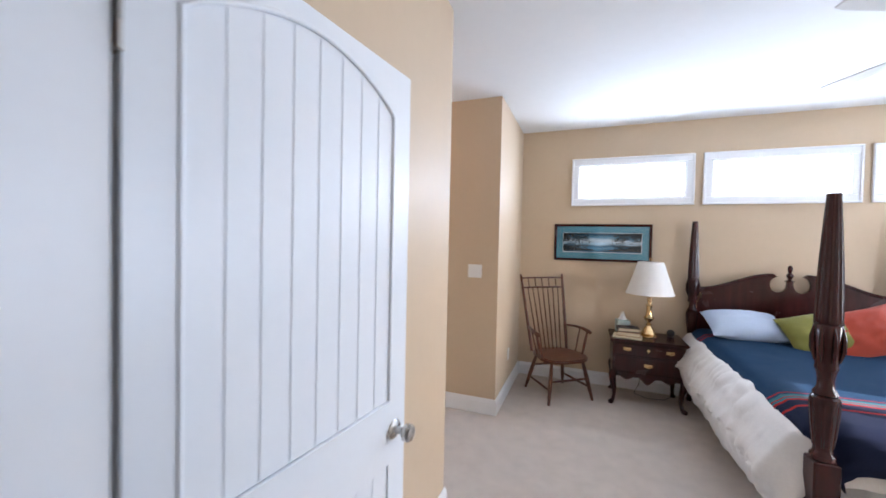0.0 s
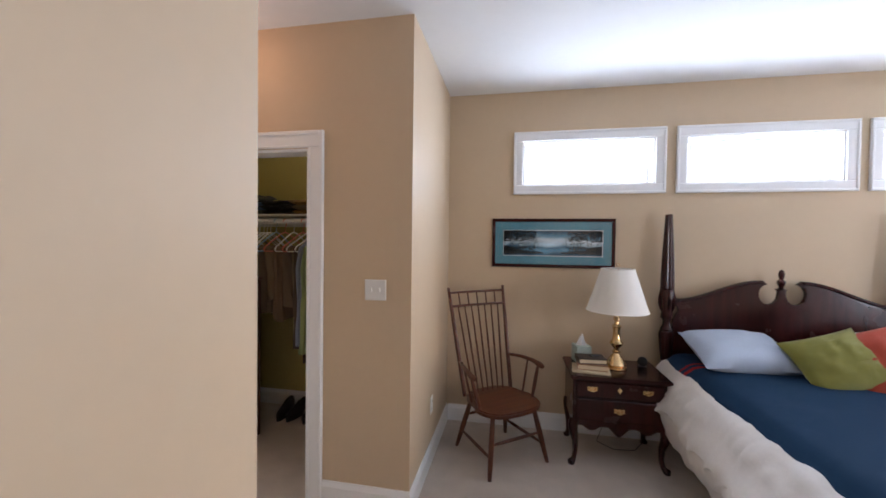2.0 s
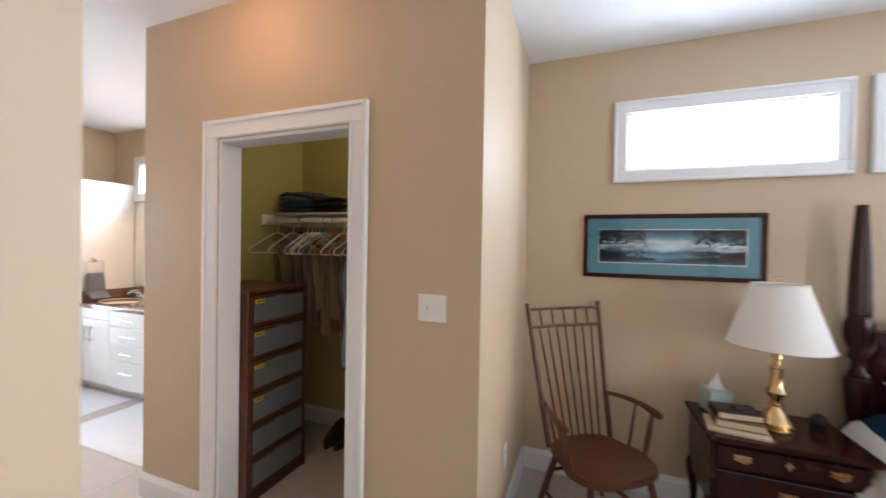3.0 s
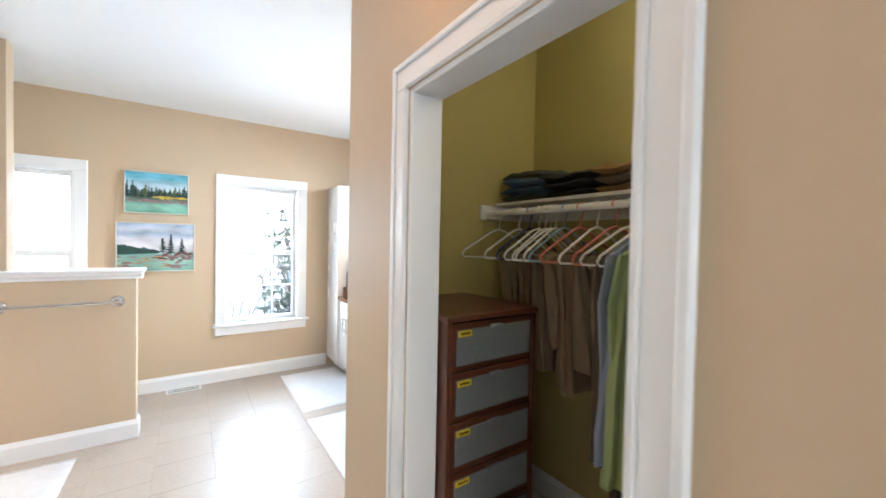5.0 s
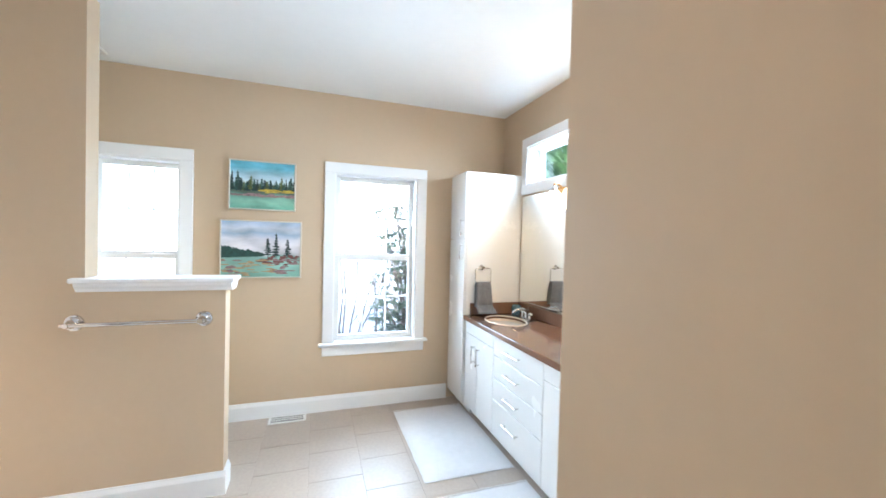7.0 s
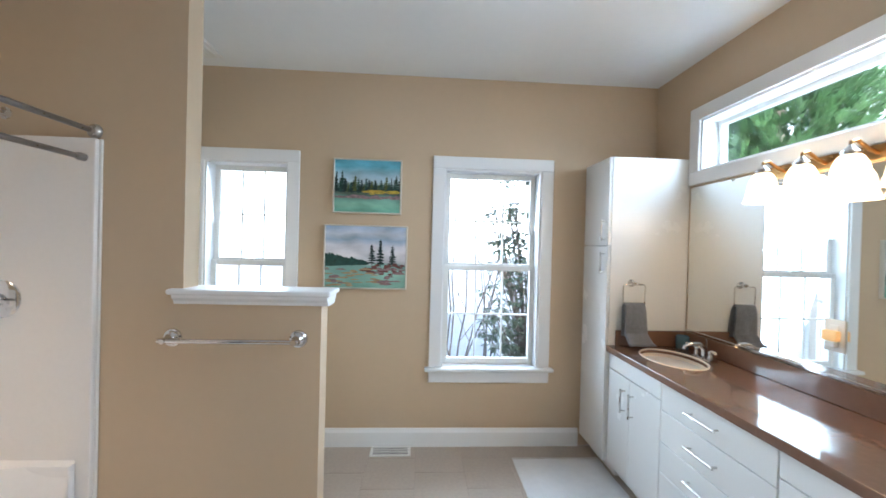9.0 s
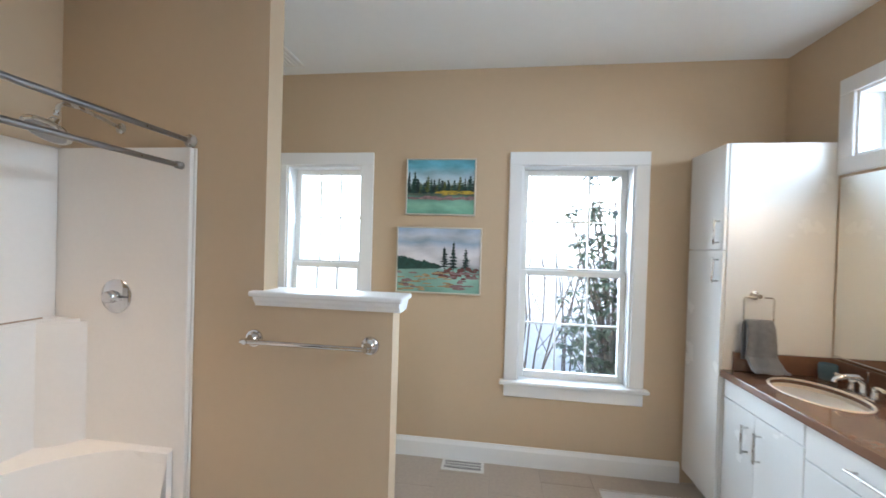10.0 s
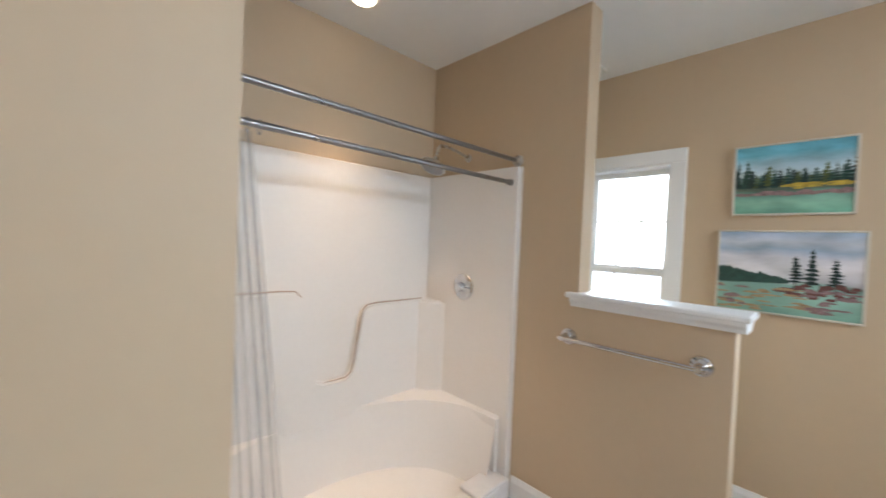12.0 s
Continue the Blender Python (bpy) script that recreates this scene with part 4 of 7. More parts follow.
tagged(part("lamp_cord", tube([(-0.17, 5.86 - 0.02, 0.30), (-0.2, 5.825, 0.08), (-0.25, 5.76, 0.005), (-0.15, 5.66, 0.005), (0.0, 5.68, 0.005), (0.08, 5.79, 0.005)], 0.003, 6), BLACK, smooth=True), "black lamp cord lying on the carpet under the nightstand", "cord")

# ---------------------------------------------------------------- four poster bed
bed = thing("four_poster_bed", "dark mahogany four poster bed with carved posts and a scrolled headboard", "bed", (0.972, 4.72, 0))
LX, RX, HY, FY, TOP = -0.736, 0.736, 1.078, -1.085, 1.745


def post(x, y):
    """A turned and reeded post on a square block."""
    prof = [(0.0330, 0.60), (0.0436, 0.606), (0.0436, 0.622), (0.0343, 0.632), (0.0330, 0.65), (0.0383, 0.70), (0.0462, 0.78), (0.0508, 0.855), (0.0488, 0.872), (0.0396, 0.88), (0.0436, 0.888), (0.0396, 0.898), (0.0290, 0.915), (0.0271, 0.95), (0.0343, 0.985), (0.0409, 1.00), (0.0370, 1.012), (0.0409, 1.03), (0.0462, 1.10), (0.0482, 1.18), (0.0449, 1.186), (0.0488, 1.195)]
    p = part("post", lathe(prof, 28), MAHOGANY, bed, smooth=True, m=pose(x, y, 0))
    part("reeding", lathe([(0.0462, 1.195), (0.0469, 1.22), (0.0442, 1.32), (0.0383, 1.48), (0.0297, 1.64), (0.0238, TOP - 0.012), (0.0244, TOP - 0.01), (0.0238, TOP)], 48, flute=12, flute_deep=0.09), MAHOGANY, p)
    part("urn_reeding", lathe([(0.0356, 0.66), (0.0403, 0.70), (0.0482, 0.78), (0.0525, 0.85)], 48, flute=12, flute_deep=0.08), MAHOGANY, p)
    part("block", boxes((-0.046, 0.046, -0.046, 0.046, 0.20, 0.60), bevel=0.006), MAHOGANY, p)
    part("foot", lathe([(0.0224, 0), (0.0264, 0.02), (0.0198, 0.05), (0.0264, 0.13), (0.0370, 0.17), (0.0330, 0.20)], 24), MAHOGANY, p, smooth=True)
    for k in range(8):
        g = 2 * math.pi * k / 8
        leaf = [(0.0422 * math.cos(g), 0.0422 * math.sin(g), 1.03), (0.0515 * math.cos(g), 0.0515 * math.sin(g), 1.08), (0.0528 * math.cos(g), 0.0528 * math.sin(g), 1.13), (0.0475 * math.cos(g), 0.0475 * math.sin(g), 1.18)]
        part("carved_leaf", tube(leaf, [0.004, 0.010, 0.008, 0.002], 6), MAHOGANY, p, smooth=True)
    return p


for x in (LX, RX):
    for y in (HY, FY):
        post(x, y)
half = [(-0.70, 0.35), (-0.70, 0.96), (-0.685, 0.985), (-0.665, 1.02), (-0.668, 1.06), (-0.70, 1.085), (-0.725, 1.12), (-0.715, 1.128)]
for k in range(1, 15):
    u = k / 14
    half.append((-0.69 + 0.565 * u, 1.118 + 0.155 * (u * u * (3 - 2 * u))))
for k in range(13):
    g = radians(95 + 250 * k / 12)
    half.append((-0.085 + 0.062 * math.cos(g), 1.175 + 0.072 * math.sin(g)))
half += [(-0.022, 1.185), (-0.022, 1.205)]
outline = half + [(-x, z) for x, z in half[::-1]]
part("headboard", slab(outline, HY - 0.022, HY + 0.012, "y", 0.004), MAHOGANY, bed)
for s in (-1, 1):
    part("scroll_moulding", tube([(s * x, HY - 0.026, z - 0.012) for x, z in half[7:22]], 0.012, 8), MAHOGANY, bed, smooth=True)
    part("headboard_ear", tube([(s * 0.71, HY, 0.985), (s * 0.74, HY, 0.975), (s * 0.77, HY, 0.99)], 0.02, 8), MAHOGANY, bed, smooth=True)
part("finial", lathe([(0.034, 1.205), (0.034, 1.212), (0.012, 1.222), (0.018, 1.238), (0.026, 1.256), (0.024, 1.272), (0.011, 1.284), (0.017, 1.300), (0.019, 1.32), (0.014, 1.342), (0.004, 1.352)], 20), MAHOGANY, bed, "turned finial", True, pose(0, HY - 0.005, 0))
part("side_rail", boxes((LX - 0.018, LX + 0.018, FY, HY, 0.28, 0.44), bevel=0.004), MAHOGANY, bed)
part("side_rail", boxes((RX - 0.018, RX + 0.018, FY, HY, 0.28, 0.44), bevel=0.004), MAHOGANY, bed)
part("foot_rail", boxes((LX, RX, FY - 0.018, FY + 0.018, 0.28, 0.44), bevel=0.004), MAHOGANY, bed)
part("mattress", boxes((LX + 0.025, RX - 0.025, FY + 0.10, HY - 0.05, 0.34, 0.650), bevel=0.05, seg=3), PILLOW_WHITE, bed)


def drape(name, label, category, material, y0, y1, sides, half_top, top, drop, bulge, amp, step, thick, seed, foot=0.0):
    """A cover laid over the bed: across the top, rounded over both edges and hanging down the sides."""
    bm = bmesh.new()
    prof = []
    for s in (-1, 1):
        arm = []
        for k in range(29):
            f = k / 28
            arm.append((s * (half_top + bulge * math.sin(math.pi * (0.10 + 0.80 * f)) * 0.9 + 0.02 * f), top - 0.03 - (drop - 0.03) * f))
        arm = [(s * (half_top - 0.05), top - 0.002), (s * (half_top - 0.01), top - 0.012)] + arm
        prof.append(arm)
    mid = [(-(half_top - 0.05) + (2 * half_top - 0.10) * k / 22, top + 0.006 * math.sin(math.pi * k / 22)) for k in range(1, 22)]
    line = prof[0][::-1] + mid + prof[1]
    n = max(int((y1 - y0) / step), 2)
    rows = []
    for j in range(n + 1):
        y = y0 + (y1 - y0) * j / n
        row = []
        for i, (x, z) in enumerate(line):
            side = max(0.0, abs(x) - half_top + 0.03) / (bulge + 0.05)
            v = noise.noise(Vector((x * 3.2 + seed, y * 4.0, z * 4.0))) + 0.5 * noise.noise(Vector((x * 9 + seed, y * 9, z * 9)))
            tuft = (0.75 * abs(math.sin(y * math.pi / 0.23 + 1.2 * noise.noise(Vector((y * 2, z * 3, seed))))) ** 0.7 + 1.5 * abs(math.sin((z - 0.455) * math.pi / 0.24)) ** 0.55 - 1.3) if side > 0.15 else 0.35 * math.cos(y * 9)
            ridge = 1 - abs(noise.noise(Vector((x * 2 + seed, y * 6.5 + z * 3, z * 5 - y * 1.5))))
            crease = 1 - abs(noise.noise(Vector((x * 2 + seed + 9, y * 13 - z * 6, z * 8 + y * 3))))
            roll = math.exp(-((z - 0.50) / 0.035) ** 2)
            pucker = noise.noise(Vector((x * 4 + seed, y * 11 + z * 17, z * 9 - y * 14)))
            fine = (0.16 * pucker + 0.10 * noise.noise(Vector((x * 16 + seed, y * 20, z * 26))) - 0.80 * ridge ** 6 - 0.22 * crease ** 6 - 0.9 * roll) * 0.8 * min(side, 1)
            q = amp * (v * (0.35 + 0.25 * min(side, 1)) + fine + 0.6 * tuft * min(side, 1))
            tail = max(0.0, (y0 + 0.12 - y) / 0.12)
            droop = foot * tail ** 2
            if foot:
                x *= 1 - (0.11 if drop < 0.2 else 0.05) * min(tail * 1.6, 1)
            row.append(bm.verts.new((x + math.copysign(q * min(side * 1.4, 1.2), x) if side > 0 else x, y, max(z - droop + (q if side < 0.9 else q * 0.3), 0.03))))
        rows.append(row)
    for a, b in zip(rows, rows[1:]):
        for k in range(len(line) - 1):
            bm.faces.new((a[k], a[k + 1], b[k + 1], b[k]))
    ob = part(name, bm, material, None, "", True, pose(0.972, 4.72, 0))
    md = ob.modifiers.new("thickness", "SOLIDIFY")
    md.thickness, md.offset = thick, -1
    return tagged(ob, label, category)


drape("comforter", "cream quilted comforter hanging puffily over the sides of the bed", "comforter", COMFORTER, -1.075, 1.03, 1, 0.737, 0.690, 0.50, 0.16, 0.034, 0.014, 0.02, 3.0, 0.20)
NAVY, BLUE, RED, TEALS = (0.006, 0.009, 0.026), (0.009, 0.030, 0.066), (0.27, 0.012, 0.010), (0.030, 0.120, 0.135)
BLANKET = banded("blue striped wool blanket", [(-1.30, NAVY), (-0.800, RED), (-0.776, NAVY), (-0.712, RED), (-0.690, TEALS), (-0.668, RED), (-0.660, TEALS), (-0.632, BLUE), (-0.612, RED), (-0.598, BLUE), (0.70, RED), (0.725, BLUE), (0.765, RED), (0.79, BLUE)])
drape("wool_blanket", "blue wool blanket with red teal and white stripes over the bed", "blanket", BLANKET, -1.10, 1.02, 1, 0.714, 0.728, 0.095, 0.035, 0.009, 0.03, 0.008, 11.0, 0.16)


def pillow(name, label, material, w, h, t, m, ears=0.03, category="pillow"):
    bm = bmesh.new()
    n = 18
    sheets = []
    for s in (-1, 1):
        g = []
        for i in range(n + 1):
            row = []
            for j in range(n + 1):
                u, v = -1 + 2 * i / n, -1 + 2 * j / n
                k = max(0.0, (1 - abs(u) ** 2.6)) ** 0.55 * max(0.0, (1 - abs(v) ** 2.6)) ** 0.55
                pinch = 1 - 0.07 * (1 - abs(u) ** 2) * abs(v) ** 3
                pinch2 = 1 - 0.07 * (1 - abs(v) ** 2) * abs(u) ** 3
                wr = 0.016 * noise.noise(Vector((u * 2.2 + w * 31, v * 2.2, s + h * 17))) + 0.009 * noise.noise(Vector((u * 5, v * 5 + w * 9, s))) - 0.012 * (1 - abs(noise.noise(Vector((u * 3 + v, v * 3 - u + w * 5, s))))) ** 8
                row.append(bm.verts.new((u * w / 2 * pinch2, v * h / 2 * pinch, s * (t / 2 * k + wr * k))))
            g.append(row)
        sheets.append(g)
        for i in range(n):
            for j in range(n):
                bm.faces.new((g[i][j], g[i + 1][j], g[i + 1][j + 1], g[i][j + 1]))
    bmesh.ops.remove_doubles(bm, verts=bm.verts, dist=0.0004)
    ob = part(name, bm, material, None, "", True, m)
    return tagged(ob, label, category)


pillow("pillow", "pale blue bed pillow lying against the headboard", PILLOW_BLUE, 0.58, 0.40, 0.21, pose(0.56, 5.50, 0.828, 20, 0, 3))
pillow("pillow", "white bed pillow lying against the headboard", PILLOW_WHITE, 0.70, 0.40, 0.25, pose(1.52, 5.50, 0.845, 22, 0, -4))
pillow("cushion", "olive green square cushion leaning on the pillows", GREEN_CLOTH, 0.42, 0.36, 0.16, pose(0.955, 5.29, 0.850, 46, -16, 2), category="cushion")
pillow("cushion", "rust orange square cushion leaning on the pillows", RUST_CLOTH, 0.46, 0.40, 0.16, pose(1.20, 5.27, 0.885, 48, -24, -4) @ pose(0, 0, 0, 0, 0, -6), category="cushion")

# ceiling fan
FAN_BLADE = mat("white fan blade", (0.66, 0.64, 0.60), 0.4, vary=0.04, scale=8)
fan = thing("ceiling_fan", "white and nickel ceiling fan with four blades at rest", "ceiling fan", (0.751, 3.58, CEIL))
part("canopy", lathe([(0.030, -0.07), (0.055, -0.05), (0.068, -0.01), (0.068, 0)], 24), NICKEL, fan, smooth=True)
part("downrod", lathe([(0.013, -0.24), (0.013, -0.06)], 12), NICKEL, fan, smooth=True)
part("motor", lathe([(0.05, -0.42), (0.09, -0.40), (0.115, -0.36), (0.12, -0.30), (0.10, -0.25), (0.04, -0.22)], 28), NICKEL, fan, smooth=True)
for k in range(4):
    g = 113 + 90 * k
    bl = part("blade", slab([(0.18, -0.045), (0.66, -0.065), (0.705, -0.055), (0.72, 0.0), (0.705, 0.055), (0.66, 0.065), (0.18, 0.045)], -0.004, 0.004, "z", 0.002), FAN_BLADE, fan, m=pose(0, 0, -0.36, 0, 0, g) @ pose(0, 0, 0, -4, 0, 0))
    part("blade_iron", boxes((0.09, 0.24, -0.018, 0.018, -0.010, -0.004), bevel=0.002), NICKEL, bl)

# ---------------------------------------------------------------- closet
def drawer_tower():
    t = thing("dresser", "tall red brown dresser with six frosted drawers and yellow stickers", "dresser", (-3.078, 5.092, 0))
    hx, hy, H = 0.255, 0.235, 1.232
    part("top", boxes((-hx - 0.004, hx + 0.008, -hy - 0.006, hy + 0.006, H - 0.022, H), bevel=0.003), DRESSER_WOOD, t)
    part("side_panel", boxes((-hx, hx, -hy, -hy + 0.02, 0, H - 0.022), bevel=0.002), DRESSER_WOOD, t)
    part("side_panel", boxes((-hx, hx, hy - 0.02, hy, 0, H - 0.022), bevel=0.002), DRESSER_WOOD, t)
    part("back_panel", boxes((-hx, -hx + 0.01, -hy + 0.02, hy - 0.02, 0.02, H - 0.022)), DRESSER_WOOD, t)
    part("plinth", boxes((-hx + 0.01, hx - 0.012, -hy + 0.02, hy - 0.02, 0, 0.06)), DRESSER_WOOD, t)
    n, z0, z1 = 6, 0.065, H - 0.026
    h = (z1 - z0) / n
    for k in range(n):
        a, b = z0 + h * k + 0.003, z0 + h * (k + 1) - 0.003
        d = part("drawer", boxes((hx - 0.03, hx - 0.004, -hy + 0.023, hy - 0.023, a, b), bevel=0.002), DRESSER_WOOD, t)
        part("frosted_panel", boxes((hx - 0.005, hx - 0.001, -hy + 0.045, hy - 0.036, a + 0.022, b - 0.026), bevel=0.001), FROST, d, "grey frosted plastic panel")
        part("handle", boxes((hx - 0.004, hx + 0.012, -0.028, 0.032, b - 0.034, b - 0.018), bevel=0.003), FROST, d, "grey plastic tab handle")
        if k >= 2:
            s = part("sticker", boxes((hx - 0.001, hx + 0.0005, -hy + 0.05, -hy + 0.115, b - 0.052, b - 0.029)), YELLOW, d, "yellow sticker")
            for j in range(4):
                part("printed_bar", boxes((hx + 0.0005, hx + 0.0008, -hy + 0.062 + 0.012 * j, -hy + 0.071 + 0.012 * j, b - 0.045, b - 0.036)), BLACK, s)
    return t


drawer_tower()
shelf = thing("closet_shelf", "white painted closet shelf on a ledger above the hanging rod", "shelf", (0, 0, 0))
part("shelf_board", boxes((-3.336, -1.569, 5.545, 5.851, 1.717, 1.735), bevel=0.002), TRIM, shelf)
part("ledger", boxes((-3.336, -3.318, 5.42, 5.851, 1.638, 1.717), bevel=0.002), TRIM, shelf)
part("ledger", boxes((-1.587, -1.569, 5.42, 5.851, 1.638, 1.717), bevel=0.002), TRIM, shelf)
part("back_ledger", boxes((-3.318, -1.587, 5.835, 5.851, 1.638, 1.717), bevel=0.002), TRIM, shelf)
RODY, RODZ = 5.465, 1.668
rod = thing("closet_rod", "white round closet hanging rod below the shelf", "rod")
part("pole", tube([(-3.318, RODY, RODZ), (-1.587, RODY, RODZ)], 0.016, 14), TRIM, rod, smooth=True)
for x in (-3.314, -1.591):
    part("rod_cup", tube([(x - 0.004, RODY, RODZ), (x + 0.004, RODY, RODZ)], 0.03, 16), PLASTIC, rod, smooth=True)

HANG = {"white": PLASTIC, "pink": mat("salmon plastic", (0.60, 0.16, 0.12), 0.4, vary=0.03), "blue": mat("light blue plastic", (0.20, 0.36, 0.52), 0.4, vary=0.03), "green": mat("green plastic", (0.02, 0.24, 0.08), 0.4, vary=0.03), "navy": mat("navy plastic", (0.03, 0.03, 0.12), 0.4, vary=0.03)}


def hanger(x, turn, colour, bar=True):
    t = thing("clothes_hanger", colour + " plastic clothes hanger on the closet rod", "hanger", (x, RODY, RODZ), turn, group="hangers")
    hook = [(0.021 * math.cos(g), 0, 0.021 * math.sin(g) - 0.001) for g in [radians(200 - 245 * k / 10) for k in range(11)]]
    hook += [(0.006, 0, -0.045), (0, 0, -0.060), (0, 0, -0.092)]
    part("hook", tube(hook, 0.0032, 7), HANG[colour], t, smooth=True)
    part("shoulder_bar", tube([(-0.205, 0, -0.222), (-0.192, 0, -0.200), (-0.035, 0, -0.098), (0, 0, -0.088), (0.035, 0, -0.098), (0.192, 0, -0.200), (0.205, 0, -0.222)], 0.0052, 7), HANG[colour], t, smooth=True)
    if bar:
        part("cross_bar", tube([(-0.205, 0, -0.222), (-0.195, 0, -0.236), (0, 0, -0.240), (0.195, 0, -0.236), (0.205, 0, -0.222)], 0.0045, 7), HANG[colour], t, smooth=True)
    return t


def hung(name, label, category, material, x, turn, top_half, z_top, z_low, half_low, thick, seed, sleeve=True, slope=0.07):
    """A garment on a hanger: a soft closed body with folds, its shoulders sloping, seen nearly edge on."""
    bm = bmesh.new()
    nz, nu = 20, 40
    rows = []
    for j in range(nz + 1):
        f = (j / nz) ** 1.6
        z = z_top + (z_low - z_top) * f
        ring = []
        for k in range(nu):
            g = 2 * math.pi * k / nu
            half = top_half * min(1.0, 0.34 + 14 * f) * (1 - f) + half_low * f if sleeve else top_half * (1 - f) + half_low * f
            wide = half * math.copysign(abs(math.cos(g)) ** 0.6, math.cos(g))
            fold = (0.011 * math.sin(11 * math.cos(g) + seed + 1.5 * f) + 0.008 * math.sin(19 * math.cos(g) + 2 * seed - 2 * f)) * (0.25 + f) + 0.010 * noise.noise(Vector((math.cos(g) * 3 + seed, f * 6, math.sin(g) * 2)))
            wide *= 1 + 0.08 * noise.noise(Vector((f * 4, seed, 3)))
            th = thick * (0.35 + 0.65 * min(1, 3 * f)) * math.sin(g) + fold
            drop = slope * (abs(wide) / max(top_half, 0.01)) ** 1.2 * (1 - f) if sleeve else 0.0
            ring.append(bm.verts.new((wide, th, z - RODZ - drop + (0.014 * math.sin(g * 2 + seed) + 0.035 * math.cos(g) * math.sin(seed)) * f)))
        rows.append(ring)
    for a, b in zip(rows, rows[1:]):
        for k in range(nu):
            bm.faces.new((a[k], a[(k + 1) % nu], b[(k + 1) % nu], b[k]))
    bm.faces.new(rows[0][::-1])
    bm.faces.new(rows[-1])
    t = thing(name, label, category, (x, RODY, RODZ), turn, group="hanging clothes")
    if sleeve:
        part("body", bm, material, t, smooth=True)
    else:
        leg = part("trouser_leg", bm, material, t, smooth=True, m=pose(0, -0.016, 0))
        other = new("trouser_leg", leg.data)
        other.parent = t
        other.matrix_basis = pose(0.03, 0.018, 0.035, 0, 0, 4)
        part("folded_waist", tube([(-top_half * 0.9, 0, z_top - RODZ), (0, 0.004, z_top - RODZ + 0.006), (top_half * 0.9, 0, z_top - RODZ)], 0.024, 10), material, t, smooth=True)
    if sleeve:
        for s in (-1, 1):
            a, b = (s * top_half * 0.90, 0, z_top - RODZ - slope - 0.03), (s * (top_half + 0.005), 0.012, z_top - RODZ - 0.30)
            c = (s * (top_half - 0.012), 0.016, z_top - RODZ - 0.58)
            part("sleeve", tube([a, Vector(a).lerp(Vector(b), 0.5), b, Vector(b).lerp(Vector(c), 0.5), c], [0.036, 0.046, 0.044, 0.042, 0.036], 10, flat=0.40), material, t, smooth=True)
        part("collar", tube([(0.050 * math.cos(g), 0.034 * math.sin(g), z_top - RODZ - 0.004 + 0.022 * math.sin(g)) for g in [2 * math.pi * k / 14 for k in range(15)]], [0.015] * 15, 8), material, t, smooth=True)
        for q in range(5):
            part("button", lathe([(0.005, 0), (0.005, 0.003)], 8), PLASTIC, t, m=pose(0.0, -thick * 0.98 - 0.004, z_top - RODZ - 0.12 - 0.11 * q, 90, 0, 0))
    return t


KHAKI = [mat("khaki cotton", (0.20, 0.150, 0.092), 0.9, vary=0.12, scale=10, bump=0.4, bump_scale=120), mat("tan corduroy", (0.175, 0.118, 0.070), 0.9, vary=0.15, scale=10, bump=0.5, bump_scale=160), mat("brown cotton twill", (0.145, 0.108, 0.070), 0.9, vary=0.12, scale=10, bump=0.4, bump_scale=120)]
for x, turn, colour in ((-3.22, 70, "white"), (-3.07, 82, "white"), (-3.0, 86, "navy"), (-2.94, 84, "white"), (-2.90, 88, "white"), (-2.87, 85, "white"), (-2.84, 90, "white"), (-2.79, 84, "blue"), (-2.71, 78, "pink"), (-2.63, 82, "white"), (-2.55, 76, "pink")):
    hanger(x, turn, colour)
for k, (x, turn, low, lean) in enumerate(((-3.06, 82, 1.08, 0.09), (-2.95, 84, 1.00, 0.09), (-2.865, 86, 0.92, 0.10), (-2.79, 84, 1.05, 0.08), (-2.71, 78, 0.90, 0.10), (-2.63, 82, 0.98, 0.10), (-2.55, 76, 0.88, 0.09))):
    hung("trousers", "khaki and tan trousers folded over a hanger bar", "trousers", KHAKI[k % 3], x, turn, 0.13, RODZ - 0.232, low, lean, 0.034, k * 2.1, False)
DARK_TWILL = mat("dark brown cotton twill", (0.075, 0.052, 0.034), 0.9, vary=0.15, scale=10, bump=0.4, bump_scale=120)
for k, (x, turn, low) in enumerate(((-2.49, 66, 0.66), (-2.43, 70, 0.60))):
    hanger(x, turn, "white")
    hung("trousers", "long dark brown trousers hanging from a hanger bar", "trousers", DARK_TWILL, x, turn, 0.15, RODZ - 0.232, low, 0.14, 0.028, 5 + k * 2.3, False)
